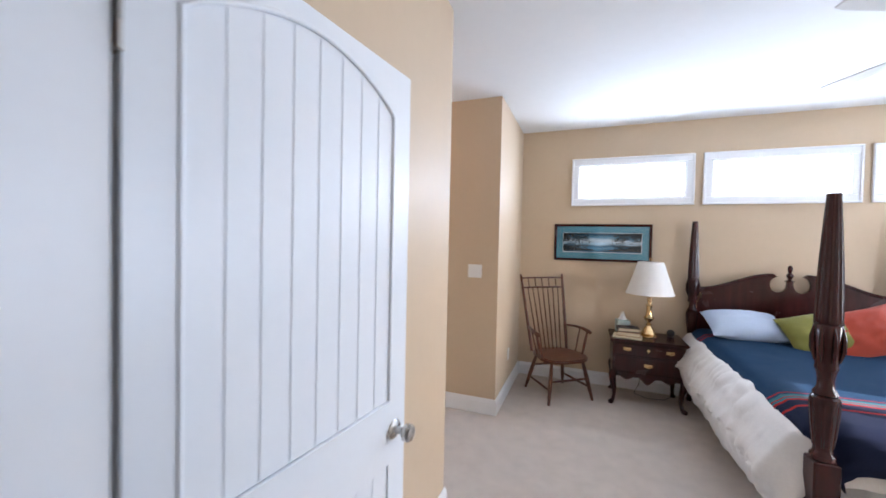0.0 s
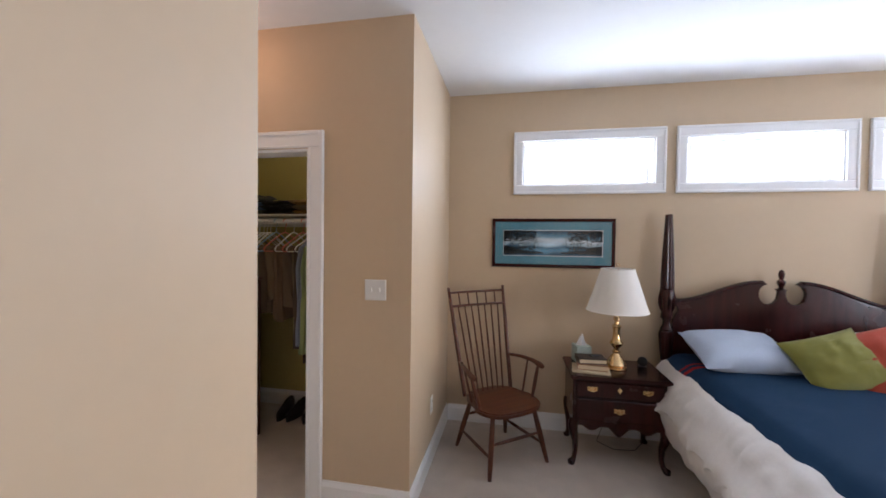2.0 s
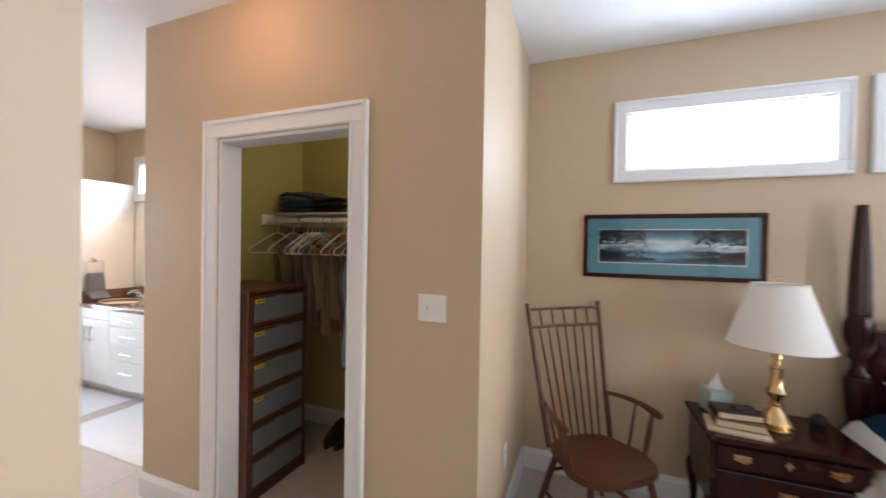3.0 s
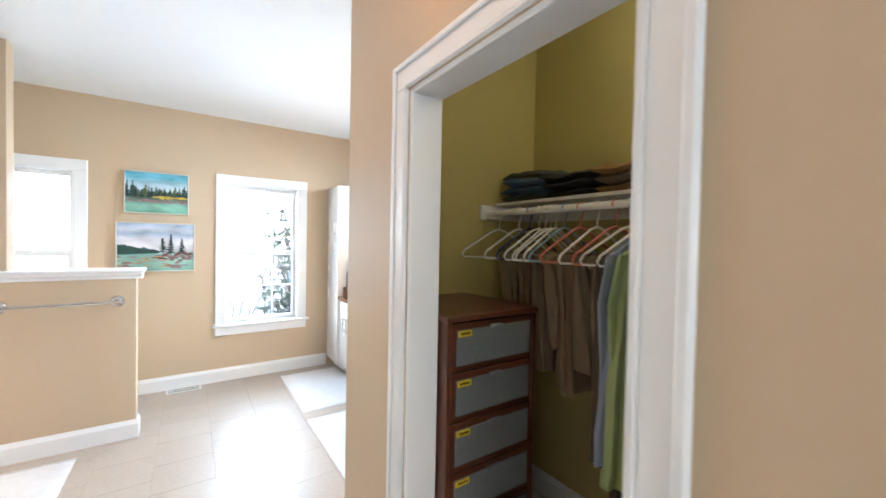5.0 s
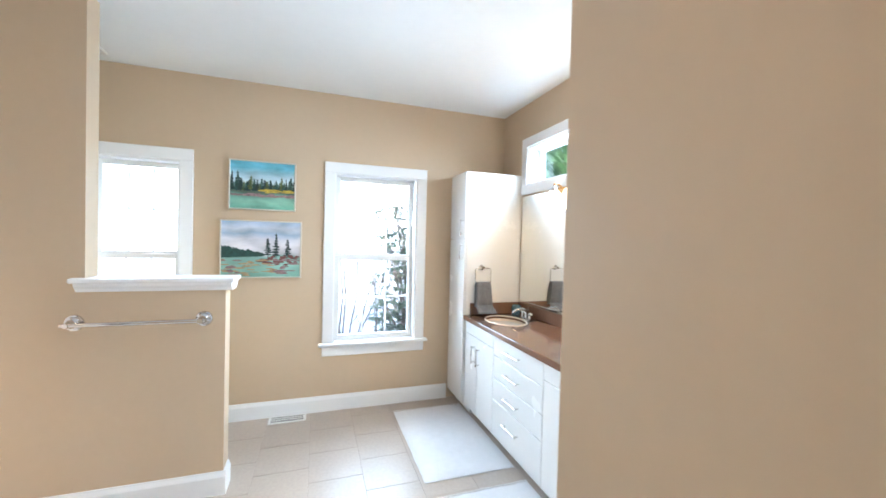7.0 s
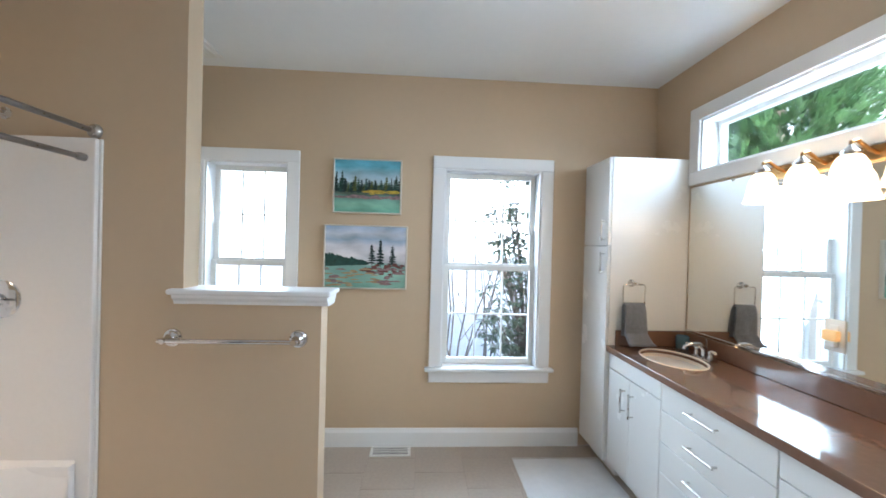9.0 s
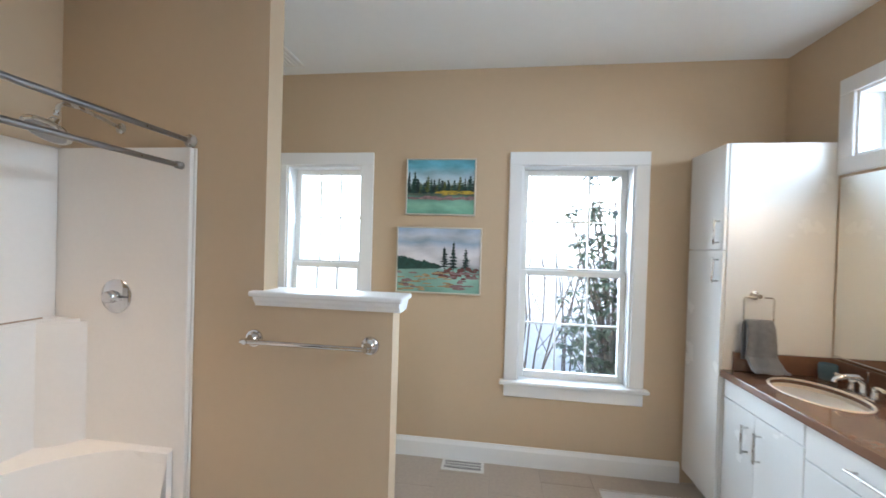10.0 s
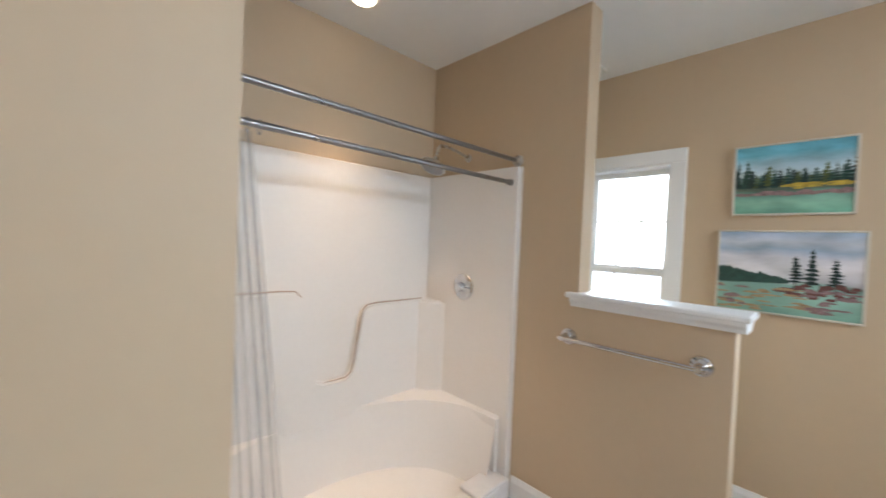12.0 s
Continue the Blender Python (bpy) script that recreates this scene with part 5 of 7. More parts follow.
SHIRTS = (("light blue checked shirt on a hanger", cloth("blue checked cotton", (0.28, 0.33, 0.42), (0.16, 0.20, 0.30), 0.003), 0.80),
          ("pale green shirt on a hanger", cloth("pale green cotton", (0.32, 0.40, 0.17)), 0.76),
          ("blue gingham shirt on a hanger", cloth("blue gingham cotton", (0.36, 0.44, 0.60), (0.14, 0.20, 0.42), 0.0035), 0.86),
          ("white shirt with red and grey stripes on a hanger", cloth("red striped cotton", (0.62, 0.55, 0.52), (0.34, 0.08, 0.06), 0.007), 0.66),
          ("grey finely striped shirt on a hanger", cloth("grey striped cotton", (0.40, 0.40, 0.42), (0.14, 0.14, 0.17), 0.0035), 0.72),
          ("black and white patterned shirt on a hanger", cloth("dark patterned cotton", (0.025, 0.025, 0.03), (0.35, 0.35, 0.35), 0.009), 0.64),
          ("salmon pink polo shirt on a hanger", cloth("salmon cotton", (0.50, 0.17, 0.13)), 0.98),
          ("pale blue shirt on a hanger", cloth("pale blue cotton", (0.22, 0.33, 0.42)), 1.02),
          ("dark wine shirt on a hanger", cloth("dark wine cotton", (0.05, 0.016, 0.02)), 0.74),
          ("white shirt on a hanger", cloth("white cotton shirting", (0.6, 0.6, 0.6)), 0.84))
RACK = ((-2.375, 62, "white", 0.235), (-2.325, 57, "green", 0.250), (-2.255, 62, "white", 0.200), (-2.20, 56, "pink", 0.215), (-2.125, 57, "white", 0.225),
        (-2.06, 60, "white", 0.20), (-1.99, 54, "pink", 0.19), (-1.93, 58, "pink", 0.20), (-1.86, 62, "white", 0.20), (-1.79, 60, "white", 0.20))
for k, ((label, material, low), (x, turn, colour, wide)) in enumerate(zip(SHIRTS, RACK)):
    hanger(x, turn, colour, False)
    hung("shirt", label, "shirt", material, x, turn, 0.20, RODZ - 0.065, low - 0.07, wide, 0.042, k * 1.7, slope=0.10)


def folded(x, y, z, w, d, h, layers, materials, seed, label):
    """A loose stack of folded garments, each soft, lumpy and a little askew."""
    t = thing("folded_clothes", label, "folded clothes", (x, y, z), seed * 5 - 8, group="folded clothes")
    r = random.Random(int(seed * 10))
    n, m_ = 18, 14
    each = h / layers
    for k in range(layers):
        ww, dd = w * r.uniform(0.82, 1.06) / 2, d * r.uniform(0.88, 1.04) / 2
        ox, oy, turn = r.uniform(-0.02, 0.02), r.uniform(-0.012, 0.012), radians(r.uniform(-9, 9))
        bm = bmesh.new()
        up, down = [], []
        for i in range(n + 1):
            ru, rd = [], []
            for j in range(m_ + 1):
                u, v = -1 + 2 * i / n, -1 + 2 * j / m_
                su = math.copysign(abs(math.sin(u * math.pi / 2)) ** 0.9, u)
                edge = (1 - abs(su) ** 5) ** 0.5 * (1 - abs(v) ** 5) ** 0.5
                px = ox + ww * su * math.cos(turn) - dd * v * math.sin(turn) + 0.014 * noise.noise(Vector((v * 2.1, k * 1.7, seed)))
                py = oy + ww * su * math.sin(turn) + dd * v * math.cos(turn) + 0.014 * noise.noise(Vector((su * 2.3, k * 2.9 + 4, seed)))
                heap = (0.030 * noise.noise(Vector((px * 6 + seed * 3, py * 5, seed))) + 0.016) * (k + 0.4) / layers
                rise = each * 0.55 + each * 0.40 * noise.noise(Vector((px * 14 + k * 3.7, py * 12, seed)))
                mid = each * (k + 0.5) + heap - 0.010 * (abs(su) ** 4) * k / layers
                a = bm.verts.new((px, py, max(mid + rise * edge, 0.004)))
                b = a if edge < 1e-6 else bm.verts.new((px, py, max(mid - rise * edge, 0.001)))
                ru.append(a)
                rd.append(b)
            up.append(ru)
            down.append(rd)
        for i in range(n):
            for j in range(m_):
                bm.faces.new((up[i][j], up[i + 1][j], up[i + 1][j + 1], up[i][j + 1]))
                q = (down[i][j], down[i][j + 1], down[i + 1][j + 1], down[i + 1][j])
                if len(set(q)) > 2 and not all(p in (up[i][j], up[i][j + 1], up[i + 1][j + 1], up[i + 1][j]) for p in q):
                    bm.faces.new(q)
        part("garment", bm, materials[k % len(materials)], t, smooth=True)


DENIM = mat("washed blue denim", (0.07, 0.12, 0.21), 0.9, vary=0.2, scale=14, bump=0.5, bump_scale=200)
GREYGREEN = mat("grey green cotton", (0.06, 0.068, 0.056), 0.9, vary=0.2, scale=14, bump=0.5, bump_scale=200)
BLACKC = mat("black cotton", (0.012, 0.012, 0.015), 0.9, vary=0.2, scale=14, bump=0.5, bump_scale=200)
MUSTARD = mat("mustard brown cotton", (0.24, 0.14, 0.045), 0.9, vary=0.15, scale=14, bump=0.5, bump_scale=200)
TAUPE = mat("taupe corduroy", (0.085, 0.062, 0.048), 0.9, vary=0.2, scale=14, bump=0.6, bump_scale=150)
folded(-3.15, 5.675, 1.735, 0.32, 0.25, 0.155, 4, [GREYGREEN, DENIM, DENIM, GREYGREEN], 1.0, "folded denim and grey green trousers on the closet shelf")
folded(-2.87, 5.675, 1.735, 0.33, 0.27, 0.105, 3, [BLACKC], 2.2, "folded black trousers on the closet shelf")
folded(-2.56, 5.675, 1.735, 0.34, 0.28, 0.11, 3, [MUSTARD, KHAKI[2]], 1.4, "folded mustard brown sweater on the closet shelf")
folded(-2.24, 5.675, 1.735, 0.33, 0.28, 0.12, 5, [TAUPE, KHAKI[1], TAUPE], 1.8, "stack of folded taupe corduroy trousers on the shelf")
folded(-1.86, 5.675, 1.735, 0.32, 0.28, 0.14, 4, [TAUPE, BLACKC], 0.7, "stack of dark folded trousers on the closet shelf")


def shoe(x, y, turn):
    t = thing("shoe", "black leather shoe on the closet floor", "shoe", (x, y, 0), turn, group="shoes")
    sole = [(0.045 * math.sin(g) * (1 - 0.22 * math.cos(g)), 0.14 * -math.cos(g)) for g in [2 * math.pi * k / 20 for k in range(20)]]
    part("sole", slab(sole, 0.001, 0.022, "z"), BLACK, t)
    bm = bmesh.new()
    rows = []
    for f, w, h in ((-0.135, 0.012, 0.035), (-0.10, 0.036, 0.055), (-0.03, 0.042, 0.072), (0.03, 0.036, 0.10), (0.09, 0.035, 0.105), (0.132, 0.026, 0.095)):
        rows.append([bm.verts.new((w * math.cos(g), f, 0.022 + h * math.sin(g) ** 0.8)) for g in [math.pi * k / 9 for k in range(10)]])
    for a, b in zip(rows, rows[1:]):
        for k in range(9):
            bm.faces.new((a[k], a[k + 1], b[k + 1], b[k]))
    bm.faces.new(rows[0])
    bm.faces.new(rows[-1][::-1])
    part("upper", bm, SHOE, t, smooth=True)


for x, y, g in ((-2.83, 5.66, 8), (-2.72, 5.67, -5), (-2.60, 5.66, 12), (-2.49, 5.67, 4), (-2.38, 5.66, -8), (-2.27, 5.67, 6)):
    shoe(x, y, g)

# ---------------------------------------------------------------- bathroom fittings
ROOM.x = BATH
def bar_pull(parent, a, b, out):
    """A straight bar handle on two posts from a to b, standing out by the vector."""
    a, b, out = Vector(a), Vector(b), Vector(out)
    d = (b - a).normalized() * 0.012
    h = part("handle", tube([a + out - d, b + out + d], 0.0058, 10), NICKEL, parent, "brushed nickel bar handle", True)
    for p in (a, b):
        part("handle_post", tube([p, p + out], 0.0045, 8), NICKEL, h, smooth=True)


tall = thing("linen_cabinet", "tall white laminate linen cabinet in the bathroom corner", "cabinet", (0, 0, 0))
tx0, tx1, tf = -6.122, -5.760, 5.457
part("carcass", boxes((tx0, tx1, tf + 0.02, BATH_N, 0.10, 2.118), bevel=0.002), LAMINATE, tall)
part("toe_kick", boxes((tx0, tx1, tf + 0.09, BATH_N, 0, 0.10)), LAMINATE, tall)
d = part("door", boxes((tx0 + 0.002, tx1 - 0.002, tf, tf + 0.0185, 1.530, 2.116), bevel=0.002), LAMINATE, tall)
bar_pull(d, (-5.80, tf, 1.572), (-5.80, tf, 1.690), (0, -0.03, 0))
d = part("door", boxes((tx0 + 0.002, tx1 - 0.002, tf, tf + 0.0185, 0.104, 1.524), bevel=0.002), LAMINATE, tall)
bar_pull(d, (-5.80, tf, 1.355), (-5.80, tf, 1.475), (0, -0.03, 0))

VF, VT = 5.505, 0.831
for x0, x1, kind, label in ((-5.758, -5.218, "sink", "white laminate vanity sink base with two doors"), (-5.216, -4.580, "drawers", "white laminate vanity unit with four drawers"), (-4.578, -3.83, "sink", "white laminate vanity sink base with two doors and a false front")):
    t = thing("vanity_cabinet", label, "vanity", (0, 0, 0), group="vanity cabinets")
    part("carcass", boxes((x0, x1, VF, BATH_N, 0.10, VT - 0.002)), LAMINATE, t)
    part("toe_kick", boxes((x0, x1, VF + 0.07, BATH_N - 0.02, 0, 0.10)), LAMINATE, t)
    f0, f1 = VF - 0.020, VF - 0.001
    if kind == "sink":
        part("false_front", boxes((x0 + 0.002, x1 - 0.002, f0, f1, 0.729, 0.826), bevel=0.002), LAMINATE, t)
        mid = (x0 + x1) / 2 - (0.02 if x0 < -5.5 else 0)
        for a, b, hx in ((x0 + 0.002, mid - 0.0015, mid - 0.045), (mid + 0.0015, x1 - 0.002, mid + 0.045)):
            d = part("door", boxes((a, b, f0, f1, 0.104, 0.724), bevel=0.002), LAMINATE, t)
            bar_pull(d, (hx, f0, 0.525), (hx, f0, 0.645), (0, -0.03, 0))
    else:
        for a, b in ((0.685, 0.826), (0.520, 0.680), (0.365, 0.515), (0.104, 0.360)):
            d = part("drawer", boxes((x0 + 0.002, x1 - 0.002, f0, f1, a, b), bevel=0.002), LAMINATE, t)
            z = (a + b) / 2 if b - a < 0.2 else b - 0.10
            bar_pull(d, (-4.995, f0, z), (-4.845, f0, z), (0, -0.03, 0))

# countertop with two bowls
SINKS = ((-5.465, 5.715), (-4.155, 5.715))
CX0, CX1, CY0, CY1 = -5.758, -3.83, 5.462, BATH_N - 0.002
SRX, SRY = 0.205, 0.155


def pierced(bm, x0, x1, y0, y1, cx, cy, z):
    """A flat sheet with an oval opening; returns the ring of the opening."""
    angles = sorted({round(2 * math.pi * k / 40, 5) for k in range(40)} | {round(math.atan2(y - cy, x - cx) % (2 * math.pi), 5) for x in (x0, x1) for y in (y0, y1)})
    inner, outer = [], []
    for g in angles:
        c, s = math.cos(g), math.sin(g)
        r = min(((x1 - cx) / c if c > 1e-9 else (x0 - cx) / c if c < -1e-9 else 9), ((y1 - cy) / s if s > 1e-9 else (y0 - cy) / s if s < -1e-9 else 9))
        inner.append(bm.verts.new((cx + SRX * c, cy + SRY * s, z)))
        outer.append(bm.verts.new((cx + r * c, cy + r * s, z)))
    for k in range(len(angles)):
        j = (k + 1) % len(angles)
        bm.faces.new((inner[k], outer[k], outer[j], inner[j]))
    return inner


top = thing("vanity_countertop", "glossy brown solid countertop with two oval sinks", "countertop", (0, 0, 0))
bm = bmesh.new()
xm = (SINKS[0][0] + SINKS[1][0]) / 2
for (cx, cy), x0, x1 in ((SINKS[0], CX0, xm), (SINKS[1], xm, CX1)):
    ringv = pierced(bm, x0, x1, CY0 + 0.006, CY1, cx, cy, 0.871)
    low = [bm.verts.new((v.co.x, v.co.y, 0.848)) for v in ringv]
    for k in range(len(ringv)):
        j = (k + 1) % len(ringv)
        bm.faces.new((ringv[k], ringv[j], low[j], low[k]))
part("worktop", bm, COUNTER, top)
part("front_edge", boxes((CX0, CX1, CY0, CY0 + 0.03, 0.832, 0.8705), bevel=0.005, seg=2), COUNTER, top)
part("backsplash", boxes((CX0, CX1, CY1 - 0.02, CY1, 0.8715, 0.972), bevel=0.003), COUNTER, top)
part("side_splash", boxes((CX0, CX0 + 0.02, CY0 + 0.06, CY1 - 0.021, 0.8715, 0.972), bevel=0.003), COUNTER, top)
for cx, cy in SINKS:
    bm = bmesh.new()
    rows = []
    for f in range(9):
        u = math.pi / 2 * f / 8
        rows.append([bm.verts.new((cx + (SRX + 0.004) * math.cos(u) ** 0.75 * math.cos(2 * math.pi * k / 40) if f < 8 else cx + 0.02 * math.cos(2 * math.pi * k / 40), cy + ((SRY + 0.004) * math.cos(u) ** 0.75 if f < 8 else 0.02) * math.sin(2 * math.pi * k / 40), 0.868 - 0.135 * math.sin(u))) for k in range(40)])
    for a, b in zip(rows, rows[1:]):
        for k in range(40):
            bm.faces.new((a[k], a[(k + 1) % 40], b[(k + 1) % 40], b[k]))
    bowl = part("basin", bm, CREAM, top, "cream oval basin", True)
    part("rim", tube([(cx + (SRX + 0.001) * math.cos(2 * math.pi * k / 40), cy + (SRY + 0.001) * math.sin(2 * math.pi * k / 40), 0.870) for k in range(41)], 0.006, 8), CREAM, bowl, smooth=True)
    part("drain", lathe([(0.022, 0), (0.022, 0.004), (0.012, 0.006)], 16), CHROME, bowl, smooth=True, m=pose(cx, cy, 0.734))
    fa = thing("faucet", "chrome centerset faucet with two lever handles", "faucet", (cx, 5.905, 0.871), group="faucets")
    part("deck_plate", boxes((-0.08, 0.08, -0.026, 0.026, 0, 0.016), bevel=0.007, seg=2), CHROME, fa, smooth=True)
    part("spout", tube([(0, 0.005, 0.01), (0, 0.0, 0.06), (0, -0.03, 0.088), (0, -0.08, 0.088), (0, -0.118, 0.072), (0, -0.122, 0.060)], [0.019, 0.016, 0.014, 0.012, 0.011, 0.012], 12), CHROME, fa, smooth=True)
    part("lift_rod", tube([(0, 0.016, 0.06), (0, 0.018, 0.105), (0, 0.018, 0.113)], [0.003, 0.003, 0.006], 8), CHROME, fa, smooth=True)
    for s in (-1, 1):
        h = part("valve_body", lathe([(0.018, 0.012), (0.019, 0.03), (0.014, 0.042), (0.016, 0.055), (0.010, 0.062)], 16), CHROME, fa, smooth=True, m=pose(s * 0.054, 0, 0))
        part("lever", tube([(0, 0, 0.058), (s * 0.03, -0.012, 0.066), (s * 0.062, -0.022, 0.064)], [0.007, 0.006, 0.008], 8), CREAM, h, smooth=True)

# mirror
mi = thing("wall_mirror", "large frameless mirror above the vanity", "mirror", (0, 0, 0))
part("mirror_glass", boxes((-5.742, -3.86, BATH_N - 0.008, BATH_N - 0.002, 0.985, 1.925)), MIRROR, mi)
part("bottom_channel", boxes((-5.742, -3.86, BATH_N - 0.014, BATH_N - 0.0085, 0.974, 0.990), bevel=0.002), CHROME, mi)
for x in (-5.4, -4.2):
    part("mirror_clip", boxes((x - 0.012, x + 0.012, BATH_N - 0.014, BATH_N - 0.0085, 1.912, 1.928), bevel=0.002), PLASTIC, mi)

# outlet with a small amber night light, set in the mirror
no = thing("mirror_outlet", "clear outlet plate with a small amber night light on the mirror", "outlet", (-4.85, BATH_N - 0.008, 1.16))
part("plate", boxes((-0.042, 0.042, -0.006, 0, -0.068, 0.068), bevel=0.003), PLASTIC, no)
for z in (-0.028, 0.028):
    part("socket", boxes((-0.018, 0.018, -0.009, -0.006, z - 0.016, z + 0.016), bevel=0.002), PLASTIC, no)
AMBER = glow("amber night light", (0.9, 0.55, 0.22), 0.12)
nl = part("night_light", boxes((-0.028, 0.028, -0.034, -0.009, -0.022, 0.022), bevel=0.006, seg=2), AMBER, no, "amber night light", True)
part("night_light_base", boxes((-0.022, 0.022, -0.030, -0.009, -0.050, -0.023), bevel=0.004), PLASTIC, nl)

# vanity light
BRONZE = mat("aged brass", (0.42, 0.24, 0.09), 0.3, 1.0, vary=0.1, scale=20)
vl = thing("vanity_light", "aged brass light bar with four lit bell glass shades", "wall lamp", (-4.80, BATH_N, 1.912))
part("back_plate", boxes((-0.40, 0.40, -0.034, -0.0145, -0.038, 0.024), bevel=0.008, seg=2), BRONZE, vl)
for k in range(4):
    x = -0.277 + 0.185 * k
    g = part("arm", tube([(x, -0.03, -0.010), (x, -0.07, 0.005), (x, -0.115, 0.035), (x, -0.14, 0.028), (x, -0.142, 0.005)], 0.008, 10), BRONZE, vl, smooth=True)
    part("socket_cap", lathe([(0.030, -0.026), (0.032, -0.012), (0.020, 0.0), (0.010, 0.012), (0.004, 0.022)], 18), NICKEL, g, smooth=True, m=pose(x, -0.142, 0.0))
    s = part("glass_shade", lathe([(0.076, -0.165), (0.073, -0.158), (0.064, -0.130), (0.058, -0.095), (0.052, -0.060), (0.040, -0.034), (0.028, -0.022)], 28), BULB, vl, "lit frosted glass bell shade", True, pose(x, -0.142, 0.0))

# towel ring with a towel
tr = thing("towel_ring", "brushed nickel square towel ring on the cabinet side", "towel ring", (tx1, 5.622, 1.285))
part("flange", lathe([(0.024, 0), (0.024, 0.006), (0.014, 0.014), (0.010, 0.040), (0.012, 0.048)], 18), NICKEL, tr, smooth=True, m=pose(0, 0, 0, 0, 90, 0))
part("ring", tube([(0.040, 0, -0.004), (0.040, -0.068, -0.008), (0.040, -0.074, -0.02), (0.040, -0.072, -0.128), (0.040, -0.062, -0.136), (0.040, 0.062, -0.136), (0.040, 0.072, -0.128), (0.040, 0.074, -0.02), (0.040, 0.068, -0.008), (0.040, 0, -0.004)], 0.0045, 8), NICKEL, tr, smooth=True)
bm = bmesh.new()
rows = []
for j in range(22):
    f = j / 21
    s = -1 + 2 * f
    drop = 0.282 * min(s, 0.93) if s > 0 else 0.22 * -s
    wide = 0.066 + 0.018 * abs(s)
    rows.append([bm.verts.new((0.040 + 0.016 * math.copysign(min(abs(s) * 6, 1), s) + 0.007 * math.sin(u * 5 + s) * abs(s) + (0.30 * max(0, s - 0.72) if s > 0 else 0), u * wide + 0.012 * abs(s), -0.128 - drop + 0.004)) for u in [-1 + 2 * k / 12 for k in range(13)]])
for a, b in zip(rows, rows[1:]):
    for k in range(12):
        bm.faces.new((a[k], a[k + 1], b[k + 1], b[k]))
tw = part("hand_towel", bm, TOWEL, None, "", True, pose(tx1, 5.622, 1.285))
md = tw.modifiers.new("thickness", "SOLIDIFY")
md.thickness = 0.010
tagged(tw, "grey terry hand towel hanging through the towel ring", "towel")
jar = thing("candle_jar", "small blue grey glass jar beside the sink", "jar", (-5.70, 5.945, 0.871))
part("glass", lathe([(0.034, 0), (0.038, 0.006), (0.040, 0.05), (0.038, 0.078), (0.034, 0.082), (0.031, 0.074), (0.030, 0.02)], 24), CANDLE, jar, smooth=True)

# ---------------------------------------------------------------- paintings
def canvas(y0, y1, z0, z1, material, label, frame_mat):
    t = thing("painting", label, "painting", (BATH_W, (y0 + y1) / 2, (z0 + z1) / 2))
    w, h = (y1 - y0) / 2, (z1 - z0) / 2
    bm = boxes((0.001, 0.034, -w, w, h - 0.010, h), (0.001, 0.034, -w, w, -h, -h + 0.010), (0.001, 0.034, -w, -w + 0.010, -h + 0.010, h - 0.010), (0.001, 0.034, w - 0.010, w, -h + 0.010, h - 0.010), bevel=0.002)
    part("frame", bm, frame_mat, t, "thin pale metal frame")
    part("canvas", boxes((0.002, 0.026, -w + 0.010, w - 0.010, -h + 0.010, h - 0.010)), material, t, "painted lake landscape")
    return t, w - 0.010, h - 0.010


def stroke(bm, pts, lift, w, h):
    """One flat dab of paint on the canvas, kept inside the frame."""
    bm.faces.new([bm.verts.new((0.026 + lift, min(max(p, -w), w), min(max(q, -h), h))) for p, q in pts])


def lump(bm, cy, cz, half, tall_, lift, w, h, r):
    top_ = [(cy + half * math.cos(g) * r.uniform(0.85, 1.1), cz + tall_ * math.sin(g) ** 0.8 * r.uniform(0.75, 1.1)) for g in [math.pi * k / 8 for k in range(9)]]
    stroke(bm, top_ + [(cy, cz - tall_ * 0.25)], lift, w, h)


def pine(bm, yc, base, tall_, half, tiers, lift, w, h, r):
    """A pine in paint: a thin trunk and ragged tiers of branches."""
    stroke(bm, [(yc - 0.003, base), (yc + 0.003, base), (yc + 0.001, base + tall_), (yc - 0.001, base + tall_)], lift, w, h)
    for k in range(tiers):
        f = k / tiers
        z = base + tall_ * (0.12 + 0.88 * f)
        for s in (-1, 1):
            reach = half * (1 - 0.82 * f) * r.uniform(0.65, 1.15)
            th = tall_ / tiers * r.uniform(0.45, 0.8)
            stroke(bm, [(yc, z - th * 0.5), (yc + s * reach * 0.6, z - th * 0.5), (yc + s * reach, z + th * r.uniform(-0.2, 0.5)), (yc + s * reach * 0.5, z + th * 0.5), (yc, z + th)], lift, w, h)


def paint(name, colour, vary=0.45):
    return mat(name, colour, 0.6, vary=vary * 1.5, scale=34, bump=0.3, bump_scale=90)


PINE, PINE_2, PINE_3 = paint("dark green paint", (0.018, 0.060, 0.045)), paint("black green paint", (0.014, 0.034, 0.030)), paint("olive green paint", (0.085, 0.11, 0.03))
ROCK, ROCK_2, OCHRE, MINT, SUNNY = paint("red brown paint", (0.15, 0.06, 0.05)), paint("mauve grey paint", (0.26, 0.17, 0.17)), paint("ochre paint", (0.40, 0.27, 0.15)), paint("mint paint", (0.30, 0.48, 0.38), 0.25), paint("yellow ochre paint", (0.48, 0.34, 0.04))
ALU = mat("pale metal frame", (0.62, 0.58, 0.50), 0.35, 0.6, vary=0.05)
P1 = painted("island painting", [(-0.20, (0.16, 0.38, 0.27)), (-0.13, (0.24, 0.47, 0.35)), (-0.085, (0.15, 0.30, 0.24)), (-0.06, (0.10, 0.13, 0.09)), (0.0, (0.14, 0.24, 0.20)), (0.03, (0.52, 0.62, 0.66)), (0.08, (0.42, 0.58, 0.66)), (0.14, (0.16, 0.46, 0.58)), (0.20, (0.14, 0.42, 0.55))], 0.05, 9, 0.6, 0.3)
